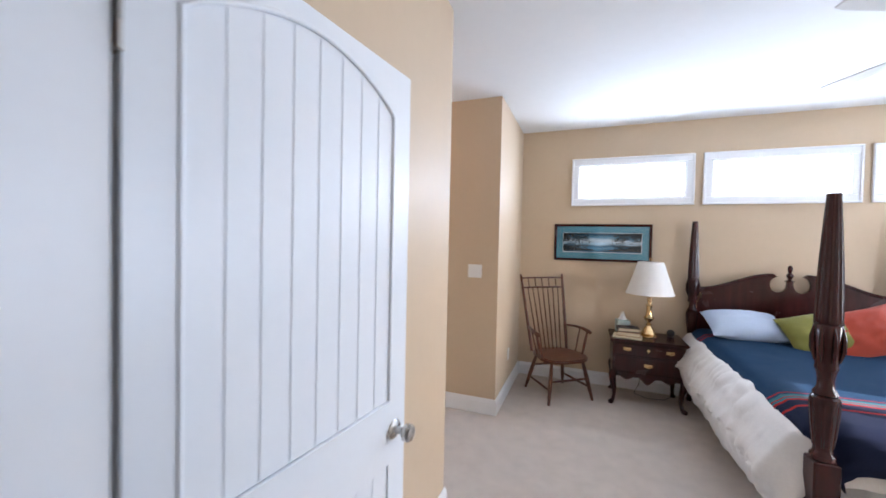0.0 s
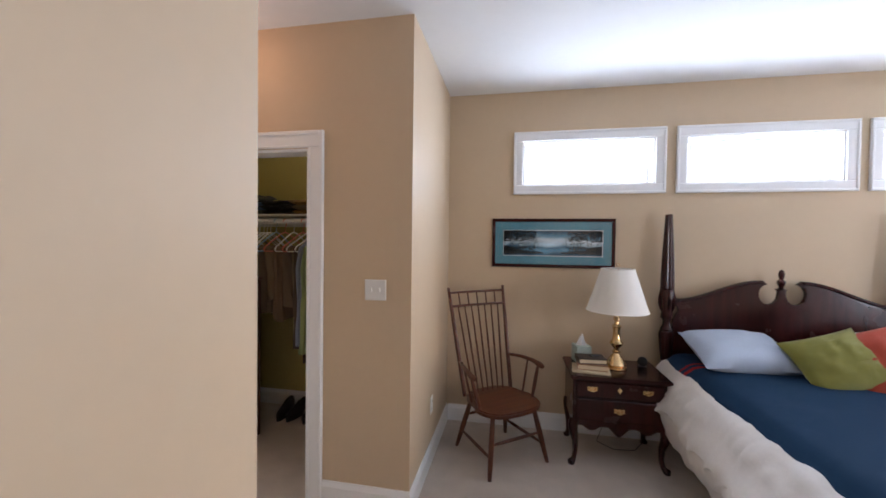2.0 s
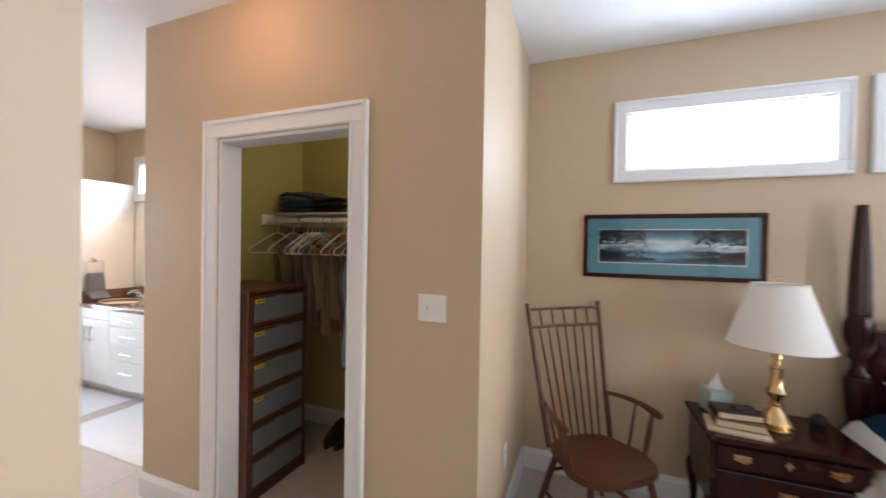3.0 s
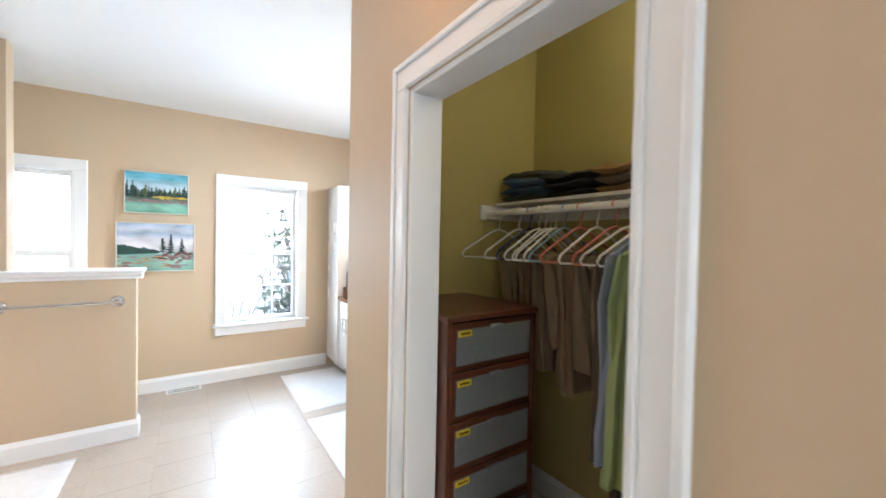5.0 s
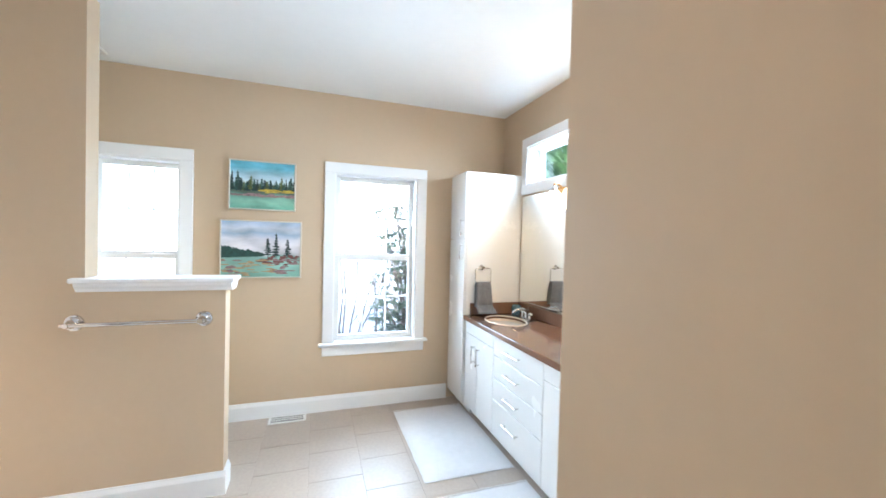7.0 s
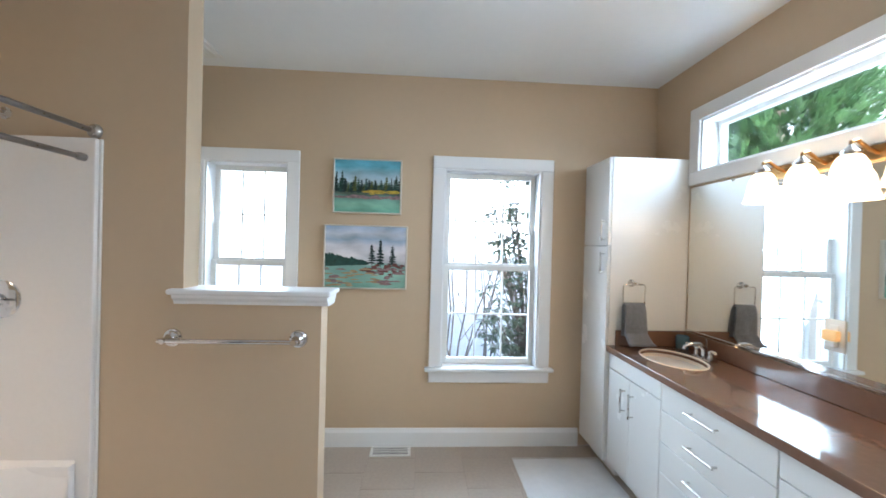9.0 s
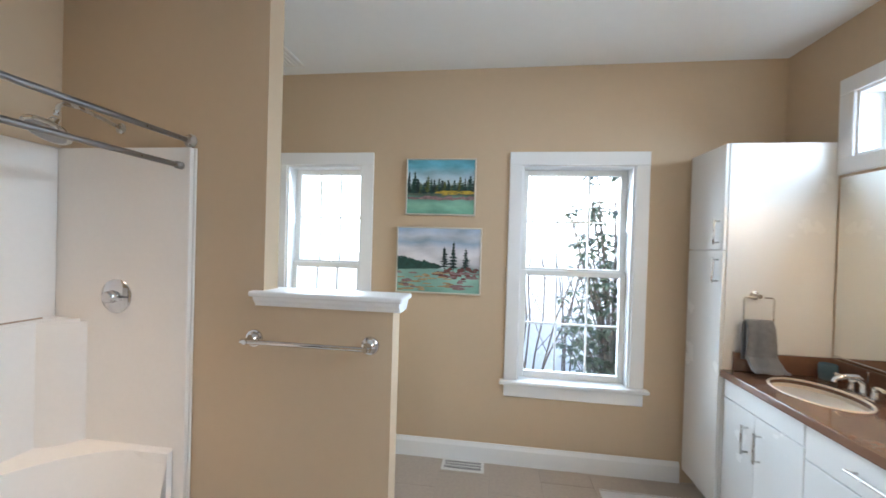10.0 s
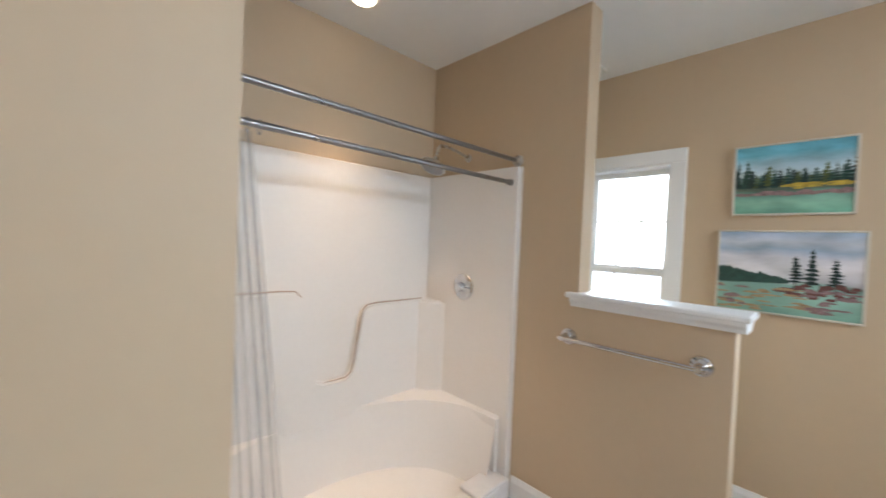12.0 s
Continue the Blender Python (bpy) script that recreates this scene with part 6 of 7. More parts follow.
P2 = painted("rocky bay painting", [(-0.24, (0.20, 0.38, 0.30)), (-0.12, (0.28, 0.48, 0.40)), (-0.06, (0.24, 0.42, 0.36)), (-0.04, (0.56, 0.55, 0.58)), (0.03, (0.66, 0.63, 0.65)), (0.09, (0.62, 0.61, 0.66)), (0.13, (0.38, 0.48, 0.62)), (0.17, (0.60, 0.64, 0.72)), (0.24, (0.30, 0.44, 0.64))], 0.08, 6, 0.6, 0.3)
rng = random.Random(9)
pt, w, h = canvas(3.575, 4.07, 1.72, 2.118, P1, "painting of a wooded island over green water", ALU)
bms = [bmesh.new() for _ in range(3)]
for k in range(26):
    yc = -0.235 + 0.0188 * k + rng.uniform(-0.008, 0.008)
    edge = abs(yc) / 0.235
    pine(bms[k % 3 if k % 3 < 2 or edge < 0.7 else 0], yc, -0.055 + 0.02 * rng.random(), 0.06 + 0.05 * edge ** 2 + 0.06 * rng.random(), 0.020 + 0.020 * rng.random(), 6, 0.0003 + 0.00002 * k, w, h, rng)
for bm, mt in zip(bms, (PINE, PINE_2, PINE_3)):
    tagged(part("painted_foliage", bm, mt, pt), "painted brush strokes", kind="stuff")
bm, b2 = bmesh.new(), bmesh.new()
for k in range(16):
    lump(bm, rng.uniform(-0.04, 0.23), rng.uniform(-0.058, -0.032), rng.uniform(0.02, 0.05), rng.uniform(0.006, 0.014), 0.001 + 0.00002 * k, w, h, rng)
for k in range(20):
    lump(b2, -0.23 + 0.0245 * k, -0.088 + rng.uniform(-0.003, 0.005), rng.uniform(0.015, 0.035), rng.uniform(0.012, 0.026), 0.0015 + 0.00002 * k, w, h, rng)
tagged(part("painted_bank", bm, SUNNY, pt), "painted brush strokes", kind="stuff")
tagged(part("painted_rockwork", b2, ROCK_2, pt), "painted brush strokes", kind="stuff")
pt, w, h = canvas(3.518, 4.122, 1.168, 1.636, P2, "painting of a rocky bay with three pines", ALU)
bm = bmesh.new()
for k in range(22):
    u = k / 21
    lump(bm, -0.30 + 0.30 * u, -0.052, 0.022, 0.075 * (1 - u) ** 0.8 + 0.012 + 0.012 * rng.random(), 0.0003 + 0.00002 * k, w, h, rng)
tagged(part("painted_skyline", bm, PINE, pt), "painted brush strokes", kind="stuff")
bm = bmesh.new()
for yc, base, tall_, half_ in ((0.045, -0.06, 0.155, 0.044), (0.108, -0.07, 0.208, 0.040), (0.195, -0.065, 0.155, 0.040)):
    pine(bm, yc, base, tall_, half_, 8, 0.002, w, h, rng)
tagged(part("painted_treeline", bm, PINE_2, pt), "painted brush strokes", kind="stuff")
bm, b2, b3 = bmesh.new(), bmesh.new(), bmesh.new()
for k in range(26):
    lump(bm, rng.uniform(-0.05, 0.29), rng.uniform(-0.13, -0.06), rng.uniform(0.012, 0.032), rng.uniform(0.010, 0.028), 0.0024 + 0.00002 * k, w, h, rng)
for k in range(34):
    lump(b2, rng.uniform(-0.30, 0.12), rng.uniform(-0.215, -0.085), rng.uniform(0.018, 0.060), rng.uniform(0.005, 0.014), 0.003 + 0.00002 * k, w, h, rng)
for k in range(20):
    lump(b3, rng.choice((rng.uniform(-0.30, -0.17), rng.uniform(0.10, 0.28))), rng.uniform(-0.20, -0.08), rng.uniform(0.02, 0.05), rng.uniform(0.008, 0.02), 0.0035 + 0.00002 * k, w, h, rng)
tagged(part("painted_rockwork", bm, ROCK, pt), "painted brush strokes", kind="stuff")
tagged(part("painted_shore", b2, OCHRE, pt), "painted brush strokes", kind="stuff")
tagged(part("painted_foreground", b3, ROCK_2, pt), "painted brush strokes", kind="stuff")

# ---------------------------------------------------------------- towel bar, shower, tub
tbar = thing("towel_bar", "polished chrome towel bar on the half wall", "towel bar", (SHOWER, 3.345, 1.03))
part("bar", tube([(0.072, -0.31, 0), (0.072, 0.322, 0)], 0.011, 12), CHROME, tbar, smooth=True)
for y in (-0.285, 0.30):
    part("post", lathe([(0.041, 0), (0.043, 0.004), (0.041, 0.010), (0.034, 0.012), (0.032, 0.018), (0.021, 0.024), (0.013, 0.045), (0.014, 0.075), (0.012, 0.086)], 24), CHROME, tbar, smooth=True, m=pose(0, y, 0, 0, 90, 0))

tub = thing("shower_surround", "warm white moulded fibreglass shower surround with corner seats", "shower", (0, 0, 0))
X0, X1, Y0, Y1, ST = SHOWER + 0.001, -3.589 - BATH, 1.931, 2.715, 1.955
part("back_panel", boxes((X0 + 0.03, X1 - 0.03, Y0, Y0 + 0.03, 0.40, ST), bevel=0.006), ACRYLIC, tub)
part("side_panel", boxes((X0, X0 + 0.03, Y0, Y1, 0.0, ST), bevel=0.006, seg=2), ACRYLIC, tub)
part("side_panel", boxes((X1 - 0.03, X1, Y0, Y1, 0.0, ST), bevel=0.006, seg=2), ACRYLIC, tub)
part("front_flange", boxes((X0, X0 + 0.012, Y1, Y1 + 0.015, 0.0, ST), bevel=0.003), ACRYLIC, tub)
ledge = [(X1 - 0.03, 0.40), (X1 - 0.03, 1.20), (-4.10, 1.20), (-4.18, 1.195), (-4.215, 1.16), (-4.25, 1.02), (-4.30, 0.72), (-4.325, 0.672), (-4.37, 0.655), (-4.50, 0.655), (-4.535, 0.68), (-4.552, 0.74), (-4.585, 0.98), (-4.60, 1.05), (-4.635, 1.083), (-4.70, 1.09), (X0 + 0.12, 1.09), (X0 + 0.03, 1.085), (X0 + 0.03, 0.40)]
part("moulded_ledge", slab(ledge, Y0 + 0.03, Y0 + 0.075, "y", 0.014), ACRYLIC, tub, smooth=True)
# thin tan line of uneven width along the upper edges of the ledge
LEDGE_TAN = mat("tan ledge line", (0.46, 0.34, 0.26), 0.6, vary=0.25, scale=9)
part("ledge_line", tube([(x, Y0 + 0.071, z + 0.003) for x, z in ledge[8:17]], [0.0025, 0.004, 0.005, 0.0045, 0.006, 0.0045, 0.004, 0.005, 0.004], 6), LEDGE_TAN, tub, "tan line along the ledge", True)
part("ledge_line", tube([(x, Y0 + 0.071, z + 0.003) for x, z in ledge[1:5]], [0.003, 0.004, 0.004, 0.003], 6), LEDGE_TAN, tub, "tan line along the ledge", True)
part("corner_column", slab([(X0 + 0.03, Y0 + 0.06), (X0 + 0.15, Y0 + 0.07), (X0 + 0.13, Y0 + 0.12), (X0 + 0.09, Y0 + 0.18), (X0 + 0.03, Y0 + 0.22)], 0.44, 1.083, "z", 0.014), ACRYLIC, tub, smooth=True)
bm = bmesh.new()
pcx, pcy, F = (X0 + X1) / 2, 2.655, 44
rows = [[] for _ in range(9)]
for k in range(F + 1):
    g = math.pi * k / F
    c, s_ = -math.cos(g), math.sin(g)
    far = min((X1 - 0.03 - pcx) / abs(c) if abs(c) > 1e-6 else 9, (pcy - Y0 - 0.03) / s_ if s_ > 1e-6 else 9)
    rows[0].append(bm.verts.new((pcx + far * c, pcy - far * s_, 0.462)))
    for n_, (f, z) in enumerate(((0.0, 0.452), (0.04, 0.440), (0.16, 0.40), (0.42, 0.28), (0.72, 0.15), (0.93, 0.075), (1.04, 0.056))):
        rx, ry = (X1 - X0) / 2 - 0.048 - 0.105 * f, 0.672 - 0.045 * f
        rows[1 + n_].append(bm.verts.new((pcx + rx * c, pcy - ry * s_ ** 0.75, z)))
    rows[8].append(bm.verts.new((pcx + 0.3 * c, pcy - 0.3 * s_, 0.05)))
for a_, b_ in zip(rows, rows[1:]):
    for k in range(F):
        bm.faces.new((a_[k], a_[k + 1], b_[k + 1], b_[k]))
bm.faces.new(rows[8])
part("shower_pan", bm, ACRYLIC, tub, "oval shower floor with moulded corner seats", True)
part("threshold", boxes((X0, X1, 2.62, 2.73, 0, 0.105), bevel=0.016, seg=3), ACRYLIC, tub, smooth=True)
for sx, sg in ((X0 + 0.03, 1), (X1 - 0.03, -1)):
    part("lower_side", boxes((min(sx, sx + sg * 0.035), max(sx, sx + sg * 0.035), 2.40, 2.655, 0.0, 0.452), bevel=0.012, seg=2), ACRYLIC, tub, smooth=True)
part("drain", lathe([(0.045, 0), (0.050, 0.002), (0.044, 0.006), (0.012, 0.008)], 24), CHROME, tub, "chrome drain", True, pose(-4.40, 2.50, 0.051))
fm = thing("folded_bath_mat", "white cotton bath mat hung over the shower threshold", "bath mat", (-5.03, 2.675, 0.105))
part("mat_top", boxes((-0.13, 0.13, -0.075, 0.075, 0.0, 0.03), bevel=0.014, seg=3), RUG, fm, smooth=True)
part("mat_flap", boxes((-0.13, 0.13, 0.058, 0.080, -0.09, 0.012), bevel=0.010, seg=3), RUG, fm, smooth=True)

va = thing("shower_valve", "chrome round shower valve with a lever", "shower valve", (X0 + 0.03, 2.32, 1.205))
part("plate", lathe([(0.085, 0), (0.087, 0.004), (0.080, 0.012), (0.045, 0.018), (0.034, 0.022)], 32), CHROME, va, smooth=True, m=pose(0, 0, 0, 0, 90, 0))
part("hub", lathe([(0.032, 0.018), (0.030, 0.05), (0.024, 0.058)], 20), CHROME, va, smooth=True, m=pose(0, 0, 0, 0, 90, 0))
part("lever", tube([(0.045, 0, 0), (0.052, 0.03, -0.004), (0.055, 0.085, -0.008)], [0.012, 0.010, 0.007], 10), CHROME, va, smooth=True)
sh = thing("wall_shower", "brushed nickel shower head on a bent arm", "shower head", (SHOWER, 2.29, 2.06))
part("flange", lathe([(0.028, 0), (0.028, 0.004), (0.014, 0.012)], 20), NICKEL, sh, smooth=True, m=pose(0, 0, 0, 0, 90, 0))
part("arm", tube([(0, 0, 0), (0.10, 0, 0.02), (0.20, 0.0, 0.035), (0.26, 0.0, 0.03), (0.28, 0.0, 0.01), (0.29, 0, -0.03)], 0.0095, 10), NICKEL, sh, smooth=True)
hd = part("head", lathe([(0.082, 0), (0.086, 0.006), (0.080, 0.018), (0.045, 0.032), (0.022, 0.045), (0.016, 0.075)], 28), NICKEL, sh, smooth=True, m=pose(0.325, 0.0, -0.115, 0, -28, 0))
part("nozzle_face", lathe([(0.070, -0.002), (0.070, 0.001)], 28), STEEL, hd, smooth=True)

for y, z, r, label in ((2.690, 1.992, 0.0125, "steel shower curtain rod on round flanges"), (2.667, 1.863, 0.0125, "steel tension shower rod")):
    t = thing("shower_rod", label, "curtain rod", (0, y, z), group="shower rods")
    xa, xb = (SHOWER, -3.588 - BATH) if z > 1.9 and z > ST else (X0 + 0.03, X1 - 0.03)
    part("rod", tube([(xa, 0, 0), (xb, 0, 0)], r, 14), STEEL, t, smooth=True)
    for x, s in ((xa, 1), (xb, -1)):
        if z > 1.9:
            part("flange", lathe([(0.034, 0), (0.034, 0.006), (0.028, 0.016), (0.018, 0.022), (0.016, 0.035)], 22), NICKEL, t, smooth=True, m=pose(x, 0, 0, 0, 90 * s, 0))
        else:
            part("end_cap", lathe([(0.018, 0), (0.018, 0.03), (0.0145, 0.034)], 18), STEEL, t, smooth=True, m=pose(x, 0, 0, 0, 90 * s, 0))

# clear shower curtain pushed to one end
VINYL = bpy.data.materials.new("clear vinyl")
VINYL.use_nodes = True
vn, vlk = VINYL.node_tree.nodes, VINYL.node_tree.links
vp = vn["Principled BSDF"]
vp.inputs["Base Color"].default_value, vp.inputs["Roughness"].default_value = (0.80, 0.80, 0.78, 1), 0.32
vt, vm, vno = vn.new("ShaderNodeBsdfTransparent"), vn.new("ShaderNodeMixShader"), vn.new("ShaderNodeTexNoise")
vno.inputs["Scale"].default_value = 4
vr = vn.new("ShaderNodeMapRange")
vr.inputs["To Min"].default_value, vr.inputs["To Max"].default_value = 0.04, 0.24
vlk.new(vno.outputs["Fac"], vr.inputs["Value"])
vlk.new(vr.outputs[0], vm.inputs[0])
vlk.new(vt.outputs[0], vm.inputs[1])
vlk.new(vp.outputs[0], vm.inputs[2])
vlk.new(vm.outputs[0], vn["Material Output"].inputs[0])
bm = bmesh.new()
rows = []
for j in range(15):
    f = j / 14
    z = 1.835 - 1.52 * f
    rows.append([bm.verts.new((-3.633 - BATH - (0.20 + 0.15 * f) * k / 60, 2.675 + 0.035 * math.sin(k * 0.95) * (0.6 + 0.5 * f) + 0.012 * math.sin(k * 2.3 + f * 4) + 0.02 * f, z)) for k in range(61)])
for a, b in zip(rows, rows[1:]):
    for k in range(60):
        bm.faces.new((a[k], a[k + 1], b[k + 1], b[k]))
sc = part("shower_curtain", bm, VINYL, None, "", True)
md = sc.modifiers.new("thickness", "SOLIDIFY")
md.thickness = 0.0012
tagged(sc, "clear vinyl shower curtain bunched at one end of the rod", "shower curtain")
for k in range(7):
    x = -3.643 - BATH - 0.036 * k
    ri = part("curtain_ring", tube([(x, 2.667 + 0.019 * math.cos(2 * math.pi * q / 16), 1.856 + 0.024 * math.sin(2 * math.pi * q / 16)) for q in range(17)], 0.002, 6), STEEL, None, "", True)
    tagged(ri, "steel curtain ring on the shower rod", "curtain ring", "curtain rings")

# lamps in the ceiling, exhaust grille
for x, y, nm in ((-4.39, 2.25, "recessed lamp in the ceiling above the shower"), (-2.56 - BATH, 4.36, "recessed lamp in the passage ceiling")):
    t = thing("recessed_light", "lit warm " + nm, "ceiling lamp", (x, y, CEIL), group="recessed lights")
    part("trim_ring", lathe([(0.088, -0.006), (0.090, -0.002), (0.090, 0.0), (0.060, 0.0), (0.060, -0.006)], 32), PLASTIC, t, smooth=True)
    part("lens", lathe([(0.058, -0.010), (0.060, -0.004), (0.060, -0.001)], 28), LED, t, "lit lens", True)
# globe out of view, added as a body for the closet's fill lamp
cf = thing("closet_fill_globe", "unseen white globe lamp added on the closet ceiling", "ceiling lamp", (-2.2 - BATH, 5.58, CEIL))
part("base", lathe([(0.07, -0.02), (0.075, 0)], 24), PLASTIC, cf, smooth=True)
part("globe", lathe([(0.02, -0.10), (0.06, -0.085), (0.075, -0.06), (0.06, -0.03), (0.05, -0.02)], 24), LED, cf, smooth=True)
ex = thing("exhaust_fan", "white square bathroom exhaust grille on the ceiling", "vent", (-5.86, 2.72, CEIL))
part("housing", boxes((-0.13, 0.13, -0.13, 0.13, -0.016, 0), bevel=0.005), PLASTIC, ex)
for k in range(7):
    part("slat", boxes((-0.10, 0.10, -0.094 + 0.03 * k, -0.082 + 0.03 * k, -0.020, -0.015)), PLASTIC, ex)

# floor register, rugs
rg = thing("floor_register", "white metal floor register in the tiles", "vent", (-6.06, 4.04, 0))
part("rim", boxes((-0.064, 0.064, -0.145, 0.145, 0.0, 0.006), bevel=0.002), PLASTIC, rg)
# flat black plate on the rim, its colour standing in for the duct's shade
part("dark_plate", boxes((-0.044, 0.044, -0.125, 0.125, 0.0055, 0.0068)), BLACK, rg)
for k in range(21):
    part("louvre", boxes((-0.043, 0.043, -0.121 + 0.012 * k, -0.1165 + 0.012 * k, 0.006, 0.0095)), PLASTIC, rg)
for xx in (-0.015, 0.015):
    part("crossbar", boxes((xx - 0.003, xx + 0.003, -0.125, 0.125, 0.006, 0.009)), PLASTIC, rg)


def rug(name, x0, x1, y0, y1, label, seed):
    r = random.Random(seed)
    bm = bmesh.new()
    n, m_ = 26, 18
    lo, hi = [], []
    for i in range(n + 1):
        row = []
        for j in range(m_ + 1):
            u, v = i / n, j / m_
            ex_ = 0.006 * (r.random() - 0.5) if i in (0, n) else 0
            ey_ = 0.006 * (r.random() - 0.5) if j in (0, m_) else 0
            edge = i in (0, n) or j in (0, m_)
            row.append(bm.verts.new((x0 + (x1 - x0) * u + ex_, y0 + (y1 - y0) * v + ey_, 0.001 if edge else 0.012 + 0.0025 * noise.noise(Vector((u * 9 + seed, v * 7, 0))))))
        hi.append(row)
    for i in range(n):
        for j in range(m_):
            bm.faces.new((hi[i][j], hi[i + 1][j], hi[i + 1][j + 1], hi[i][j + 1]))
    t = thing(name, label, "rug", (0, 0, 0), group="bathroom rugs")
    part("rug_body", bm, RUG, t, smooth=True)
    bm = bmesh.new()
    for x, s in ((x0, -1), (x1, 1)):
        y = y0 + 0.004
        while y < y1:
            box(bm, min(x, x + s * (0.010 + 0.006 * r.random())), max(x, x + s * 0.012), y, y + 0.004, 0.001, 0.005)
            y += 0.009
    tagged(part("fringe", bm, RUG, t), "short white fringe", kind="stuff")


rug("rug", -5.955, -4.95, 4.905, 5.53, "white cotton rug on the tiles before the vanity", 1)
rug("rug", -4.785, -3.72, 4.893, 5.53, "white cotton rug on the tiles before the second sink", 2)
rug("bath_mat", -5.045, -4.05, 2.83, 3.455, "white cotton bath mat before the shower", 3)

ROOM.x = 0
# ---------------------------------------------------------------- outdoors
GROUND = mat("pale winter ground", (0.50, 0.52, 0.56), 0.9, vary=0.12, scale=0.6, bump=0.4, bump_scale=12)
structure("ground", boxes((-220, 220, -220, 220, -0.75, -0.55)), GROUND, "pale ground around the house", "ground")
HAZE = glow("bright hazy sky", (0.84, 0.94, 1.0), 0.46)
bm = bmesh.new()
ring = [[bm.verts.new((90 * math.cos(radians(g)), 90 * math.sin(radians(g)), z)) for g in range(70, 251, 10)] for z in (-3.0, 45.0)]
for k in range(len(ring[0]) - 1):
    bm.faces.new((ring[0][k], ring[0][k + 1], ring[1][k + 1], ring[1][k]))
structure("backdrop", bm, HAZE, "bright white hazy distance", "backdrop")
RAIL = mat("white outdoor paint", (0.78, 0.79, 0.80), 0.5, vary=0.03)
porch = thing("porch_railing", "white wooden porch railing outside the bathroom windows", "railing", (-7.9, 0, -0.55))
part("top_rail", boxes((-0.045, 0.045, -1.4, 2.9, 1.46, 1.50), bevel=0.006), RAIL, porch)
part("bottom_rail", boxes((-0.03, 0.03, -1.4, 2.9, 0.60, 0.64), bevel=0.004), RAIL, porch)
for k in range(3):
    part("rail_post", boxes((-0.05, 0.05, -1.4 + 2.1 * k, -1.3 + 2.1 * k, 0, 1.58), bevel=0.006), RAIL, porch)
for k in range(32):
    part("baluster", boxes((-0.016, 0.016, -1.25 + 0.13 * k, -1.218 + 0.13 * k, 0.64, 1.46)), RAIL, porch)

BARK = mat("grey brown twig bark", (0.22, 0.19, 0.17), 0.9, vary=0.3, scale=20)
LEAF = mat("dark leathery leaf", (0.19, 0.24, 0.18), 0.22, vary=0.4, scale=30, spec=0.8, coat=0.6)
FIR = mat("bright evergreen foliage", (0.055, 0.135, 0.048), 0.6, vary=0.5, scale=8)


def twig_shrub(x, y, seed, n, tall_):
    r = random.Random(seed)
    t = thing("bare_shrub", "bare leafless shrub with thin upright stems", "shrub", (x, y, -0.55))
    for k in range(n):
        p = Vector((r.uniform(-0.15, 0.15), r.uniform(-0.2, 0.2), 0))
        d = Vector((r.uniform(-0.25, 0.25), r.uniform(-0.35, 0.35), 1)).normalized()
        pts, side = [p.copy()], []
        for q in range(9):
            d = (d + Vector((r.uniform(-0.14, 0.14), r.uniform(-0.18, 0.18), 0.05))).normalized()
            p = p + d * tall_ / 9
            pts.append(p.copy())
            if q > 1:
                side.append((p.copy(), (d + Vector((r.uniform(-0.7, 0.7), r.uniform(-0.9, 0.9), 0.1))).normalized()))
        bm = tube(pts, [0.011 * (1 - q / 11) + 0.0015 for q in range(10)], 6)
        for a, e in side:
            b = a + e * r.uniform(0.15, 0.4)
            c = b + (e + Vector((0, r.uniform(-0.5, 0.5), 0.5))).normalized() * r.uniform(0.1, 0.25)
            tube([a, b, c], [0.004, 0.003, 0.0015], 5, bm)
        part("stem", bm, BARK, t)


def leaf_shrub(x, y, seed, n, tall_, wide):
    r = random.Random(seed)
    t = thing("rhododendron", "evergreen shrub with dark leathery leaves", "shrub", (x, y, -0.55))
    bm = bmesh.new()
    leaves = bmesh.new()
    for k in range(n):
        p = Vector((0, 0, 0.05))
        end = Vector((r.uniform(-wide, wide) * 0.7, r.uniform(-wide, wide), tall_ * r.uniform(0.35, 1.0)))
        mid = end * 0.5 + Vector((0, 0, 0.1)) - Vector((end.x * 0.25, end.y * 0.25, 0))
        tube([p, mid, end], [0.014, 0.009, 0.004], 5, bm)
        for w_ in range(3):
            c = mid.lerp(end, 0.45 + 0.275 * w_)
            for q in range(9):
                g = 2 * math.pi * q / 9 + r.random()
                a = Vector((math.cos(g), math.sin(g), r.uniform(-0.7, 0.35))).normalized()
                s = a.cross(Vector((0, 0, 1))).normalized()
                up = s.cross(a)
                L, W_ = r.uniform(0.09, 0.14), r.uniform(0.018, 0.027)
                v = [leaves.verts.new(c + a * 0.015), leaves.verts.new(c + a * L * 0.5 + s * W_ + up * 0.006), leaves.verts.new(c + a * L - up * 0.02), leaves.verts.new(c + a * L * 0.5 - s * W_ + up * 0.006), leaves.verts.new(c + a * L * 0.5 - up * 0.004)]
                for f in ((0, 1, 4), (1, 2, 4), (2, 3, 4), (3, 0, 4)):
                    leaves.faces.new([v[i] for i in f])
    part("branches", bm, BARK, t)
    tagged(part("leaves", leaves, LEAF, t), "dark leathery leaves", kind="stuff")


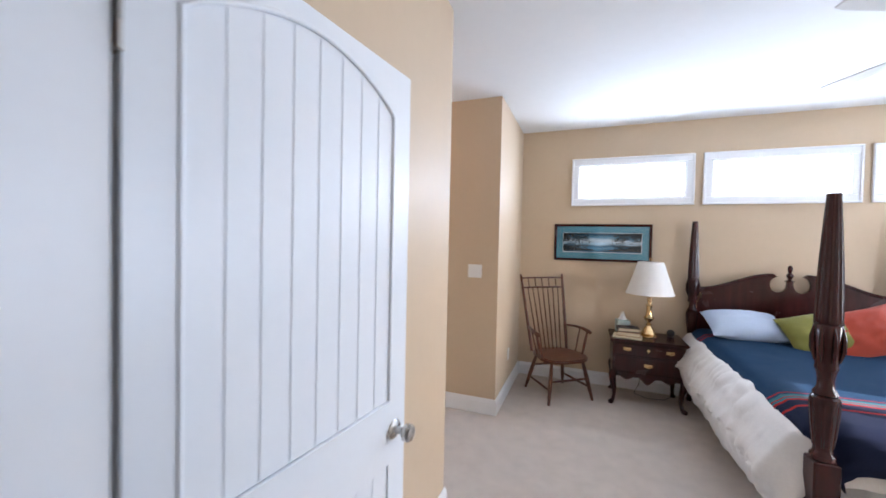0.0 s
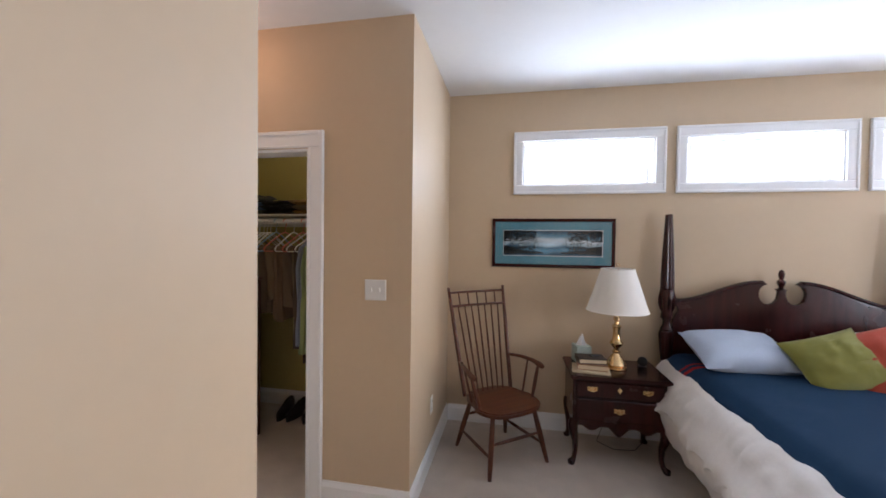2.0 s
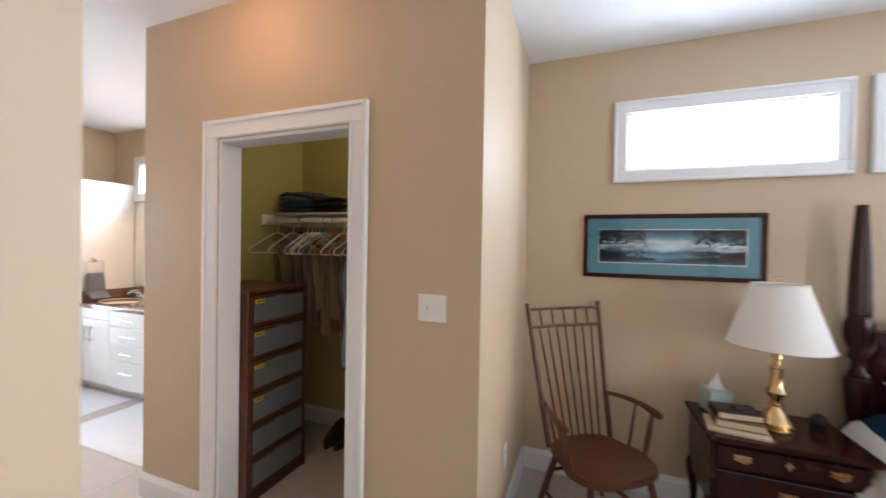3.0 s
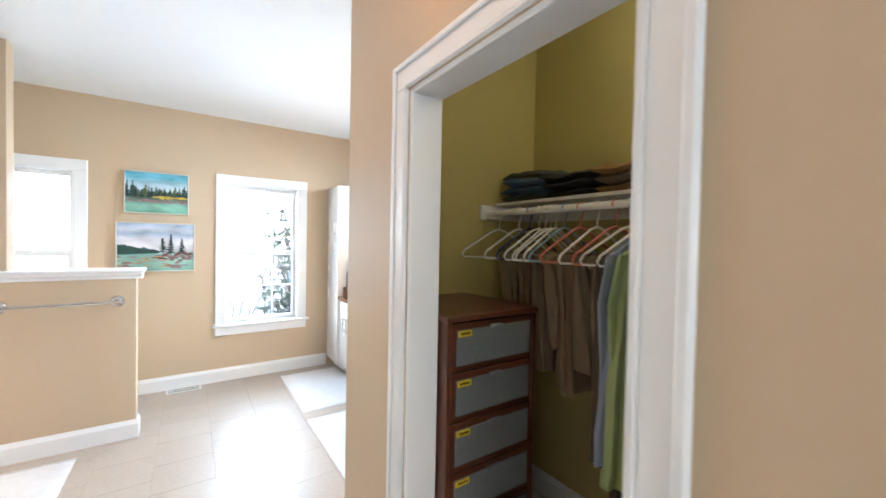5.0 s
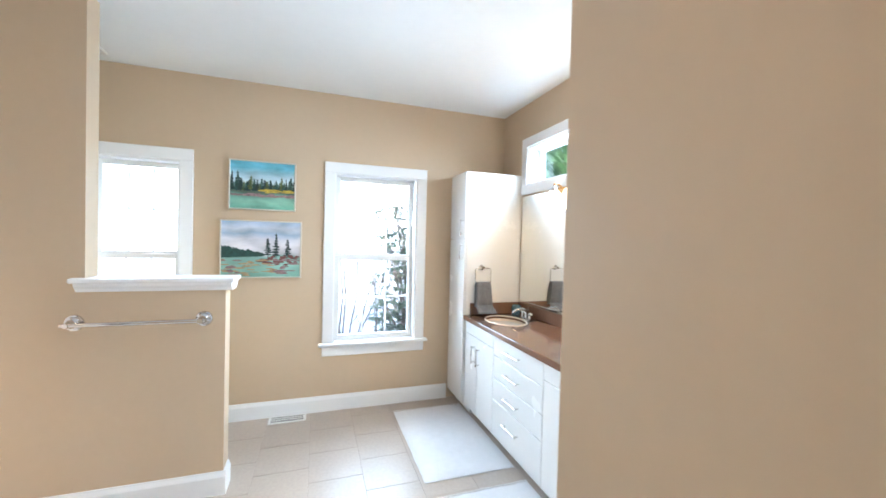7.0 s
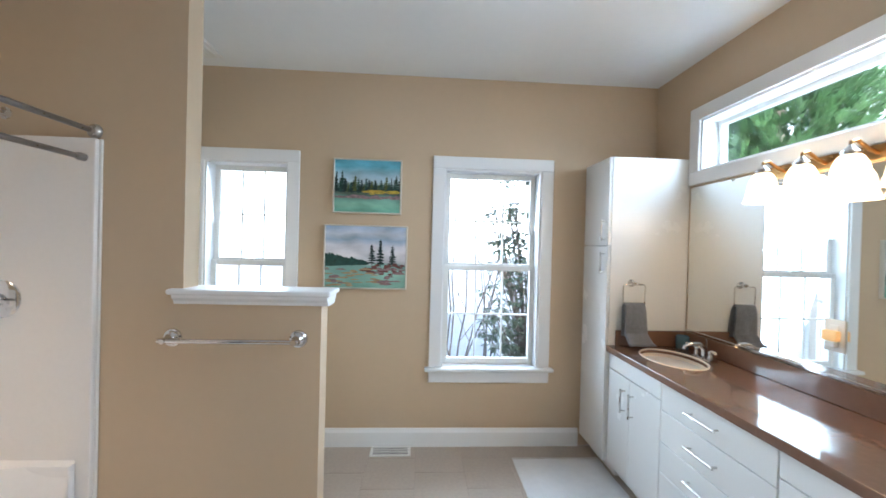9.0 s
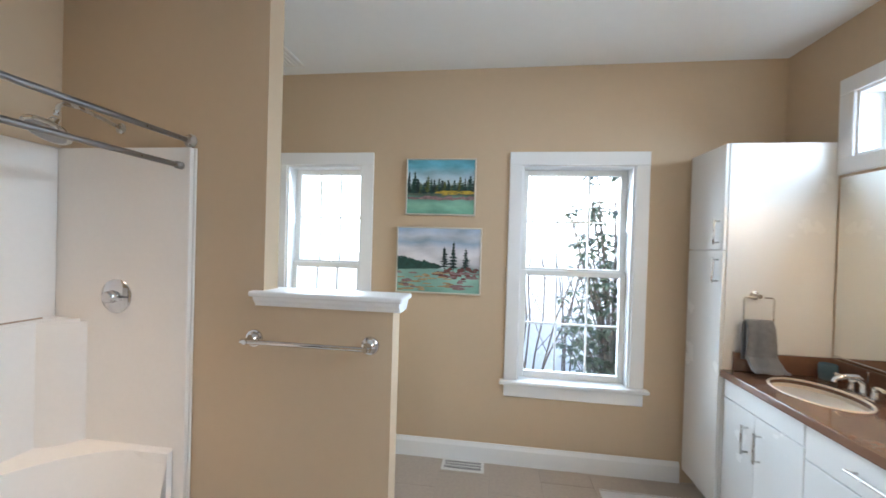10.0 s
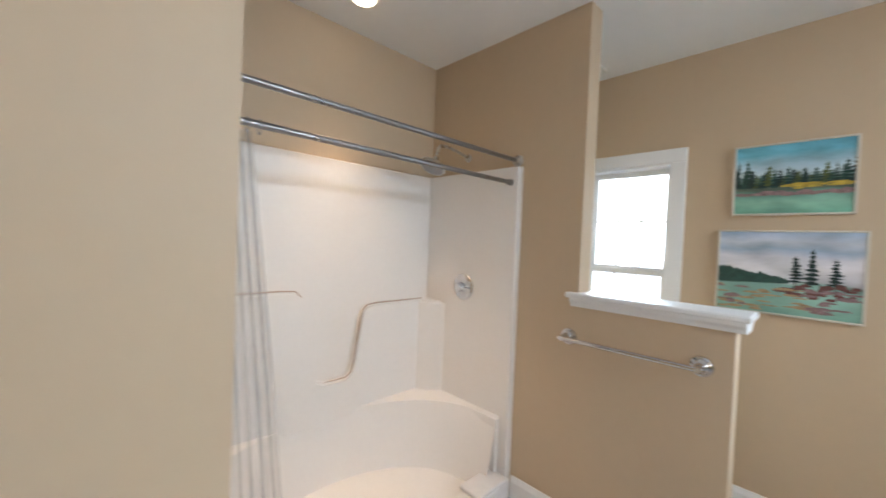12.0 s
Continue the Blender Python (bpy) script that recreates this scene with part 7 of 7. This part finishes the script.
def evergreen(x, y, z_base, tall_, wide, seed):
    r = random.Random(seed)
    t = thing("evergreen_tree", "dense bright green evergreen tree in sunlight", "tree", (x, y, z_base))
    part("trunk", tube([(0, 0, 0), (0.02, 0.01, tall_ * 0.5), (0, 0, tall_ * 0.97)], [0.12, 0.08, 0.015], 10), BARK, t, smooth=True)
    bm = bmesh.new()
    for k in range(6500):
        f = r.random() ** 0.8
        g = 2 * math.pi * r.random()
        rad = wide * (1 - f ** 2.2) ** 0.8 * (0.30 + 0.70 * r.random() ** 0.5) * (0.9 + 0.16 * math.sin(g * 4 + f * 9))
        c = Vector((rad * math.cos(g), rad * math.sin(g), tall_ * (0.06 + 0.94 * f)))
        out = Vector((math.cos(g) * 0.8, math.sin(g) * 0.8, r.uniform(0.4, 1.1))).normalized()
        flat = out.cross(Vector((r.uniform(-1, 1), r.uniform(-1, 1), r.uniform(-1, 1)))).normalized()
        for q in range(11):
            w_ = (q - 5) / 5
            a = (out + flat * w_ * 0.9 + Vector((r.uniform(-0.12, 0.12), r.uniform(-0.12, 0.12), r.uniform(-0.12, 0.12)))).normalized()
            s = a.cross(out.cross(flat)).normalized()
            L = (0.17 - 0.06 * abs(w_)) * r.uniform(0.8, 1.15)
            b = c + out * 0.05 * (1 - abs(w_))
            bm.faces.new([bm.verts.new(p) for p in (b, b + a * L * 0.5 - s * 0.008, b + a * L, b + a * L * 0.55 + s * 0.008)])
    tagged(part("crown", bm, FIR, t), "feathery green foliage", kind="stuff")


twig_shrub(-7.44, 4.35, 3, 10, 3.2)
twig_shrub(-7.99, 4.9, 8, 5, 3.2)
leaf_shrub(-7.39, 5.38, 5, 74, 2.9, 0.50)
evergreen(-7.75, 8.5, -0.55, 5.6, 1.30, 2)
evergreen(-9.3, 9.0, -0.55, 5.2, 1.25, 6)

# ---------------------------------------------------------------- floor tiles, last
T = 0.33
bm = boxes((0.0009, T - 0.0009, 0.0009, T - 0.0009, -0.006, 0.0), bevel=0.0006)
first = None
floor_ob = bpy.data.objects["floor_bathroom"]
y = 4.55 - 9 * T
j = 0
made = 0
while y < 6.0:
    x = -6.23 - (T / 2 if j % 2 else 0)
    while x < -3.50:
        a0, a1, b0, b1 = max(x, -6.23), min(x + T, -3.50), max(y, 1.93), min(y + T, 6.0)
        if a1 - a0 > 0.01 and b1 - b0 > 0.01:
            whole = a1 - a0 > T - 1e-4 and b1 - b0 > T - 1e-4
            if whole and first:
                ob = new("tile", first.data)
                ob.parent = floor_ob
                ob.matrix_basis = pose(x, y, 0)
            elif whole:
                first = part("tile", bm, TILE, floor_ob, m=pose(x, y, 0))
            else:
                part("tile", boxes((0.0009, a1 - a0 - 0.0009, 0.0009, b1 - b0 - 0.0009, -0.006, 0.0), bevel=0.0006), TILE, floor_ob, m=pose(a0, b0, 0))
            made += 1
        x += T
    y += T
    j += 1
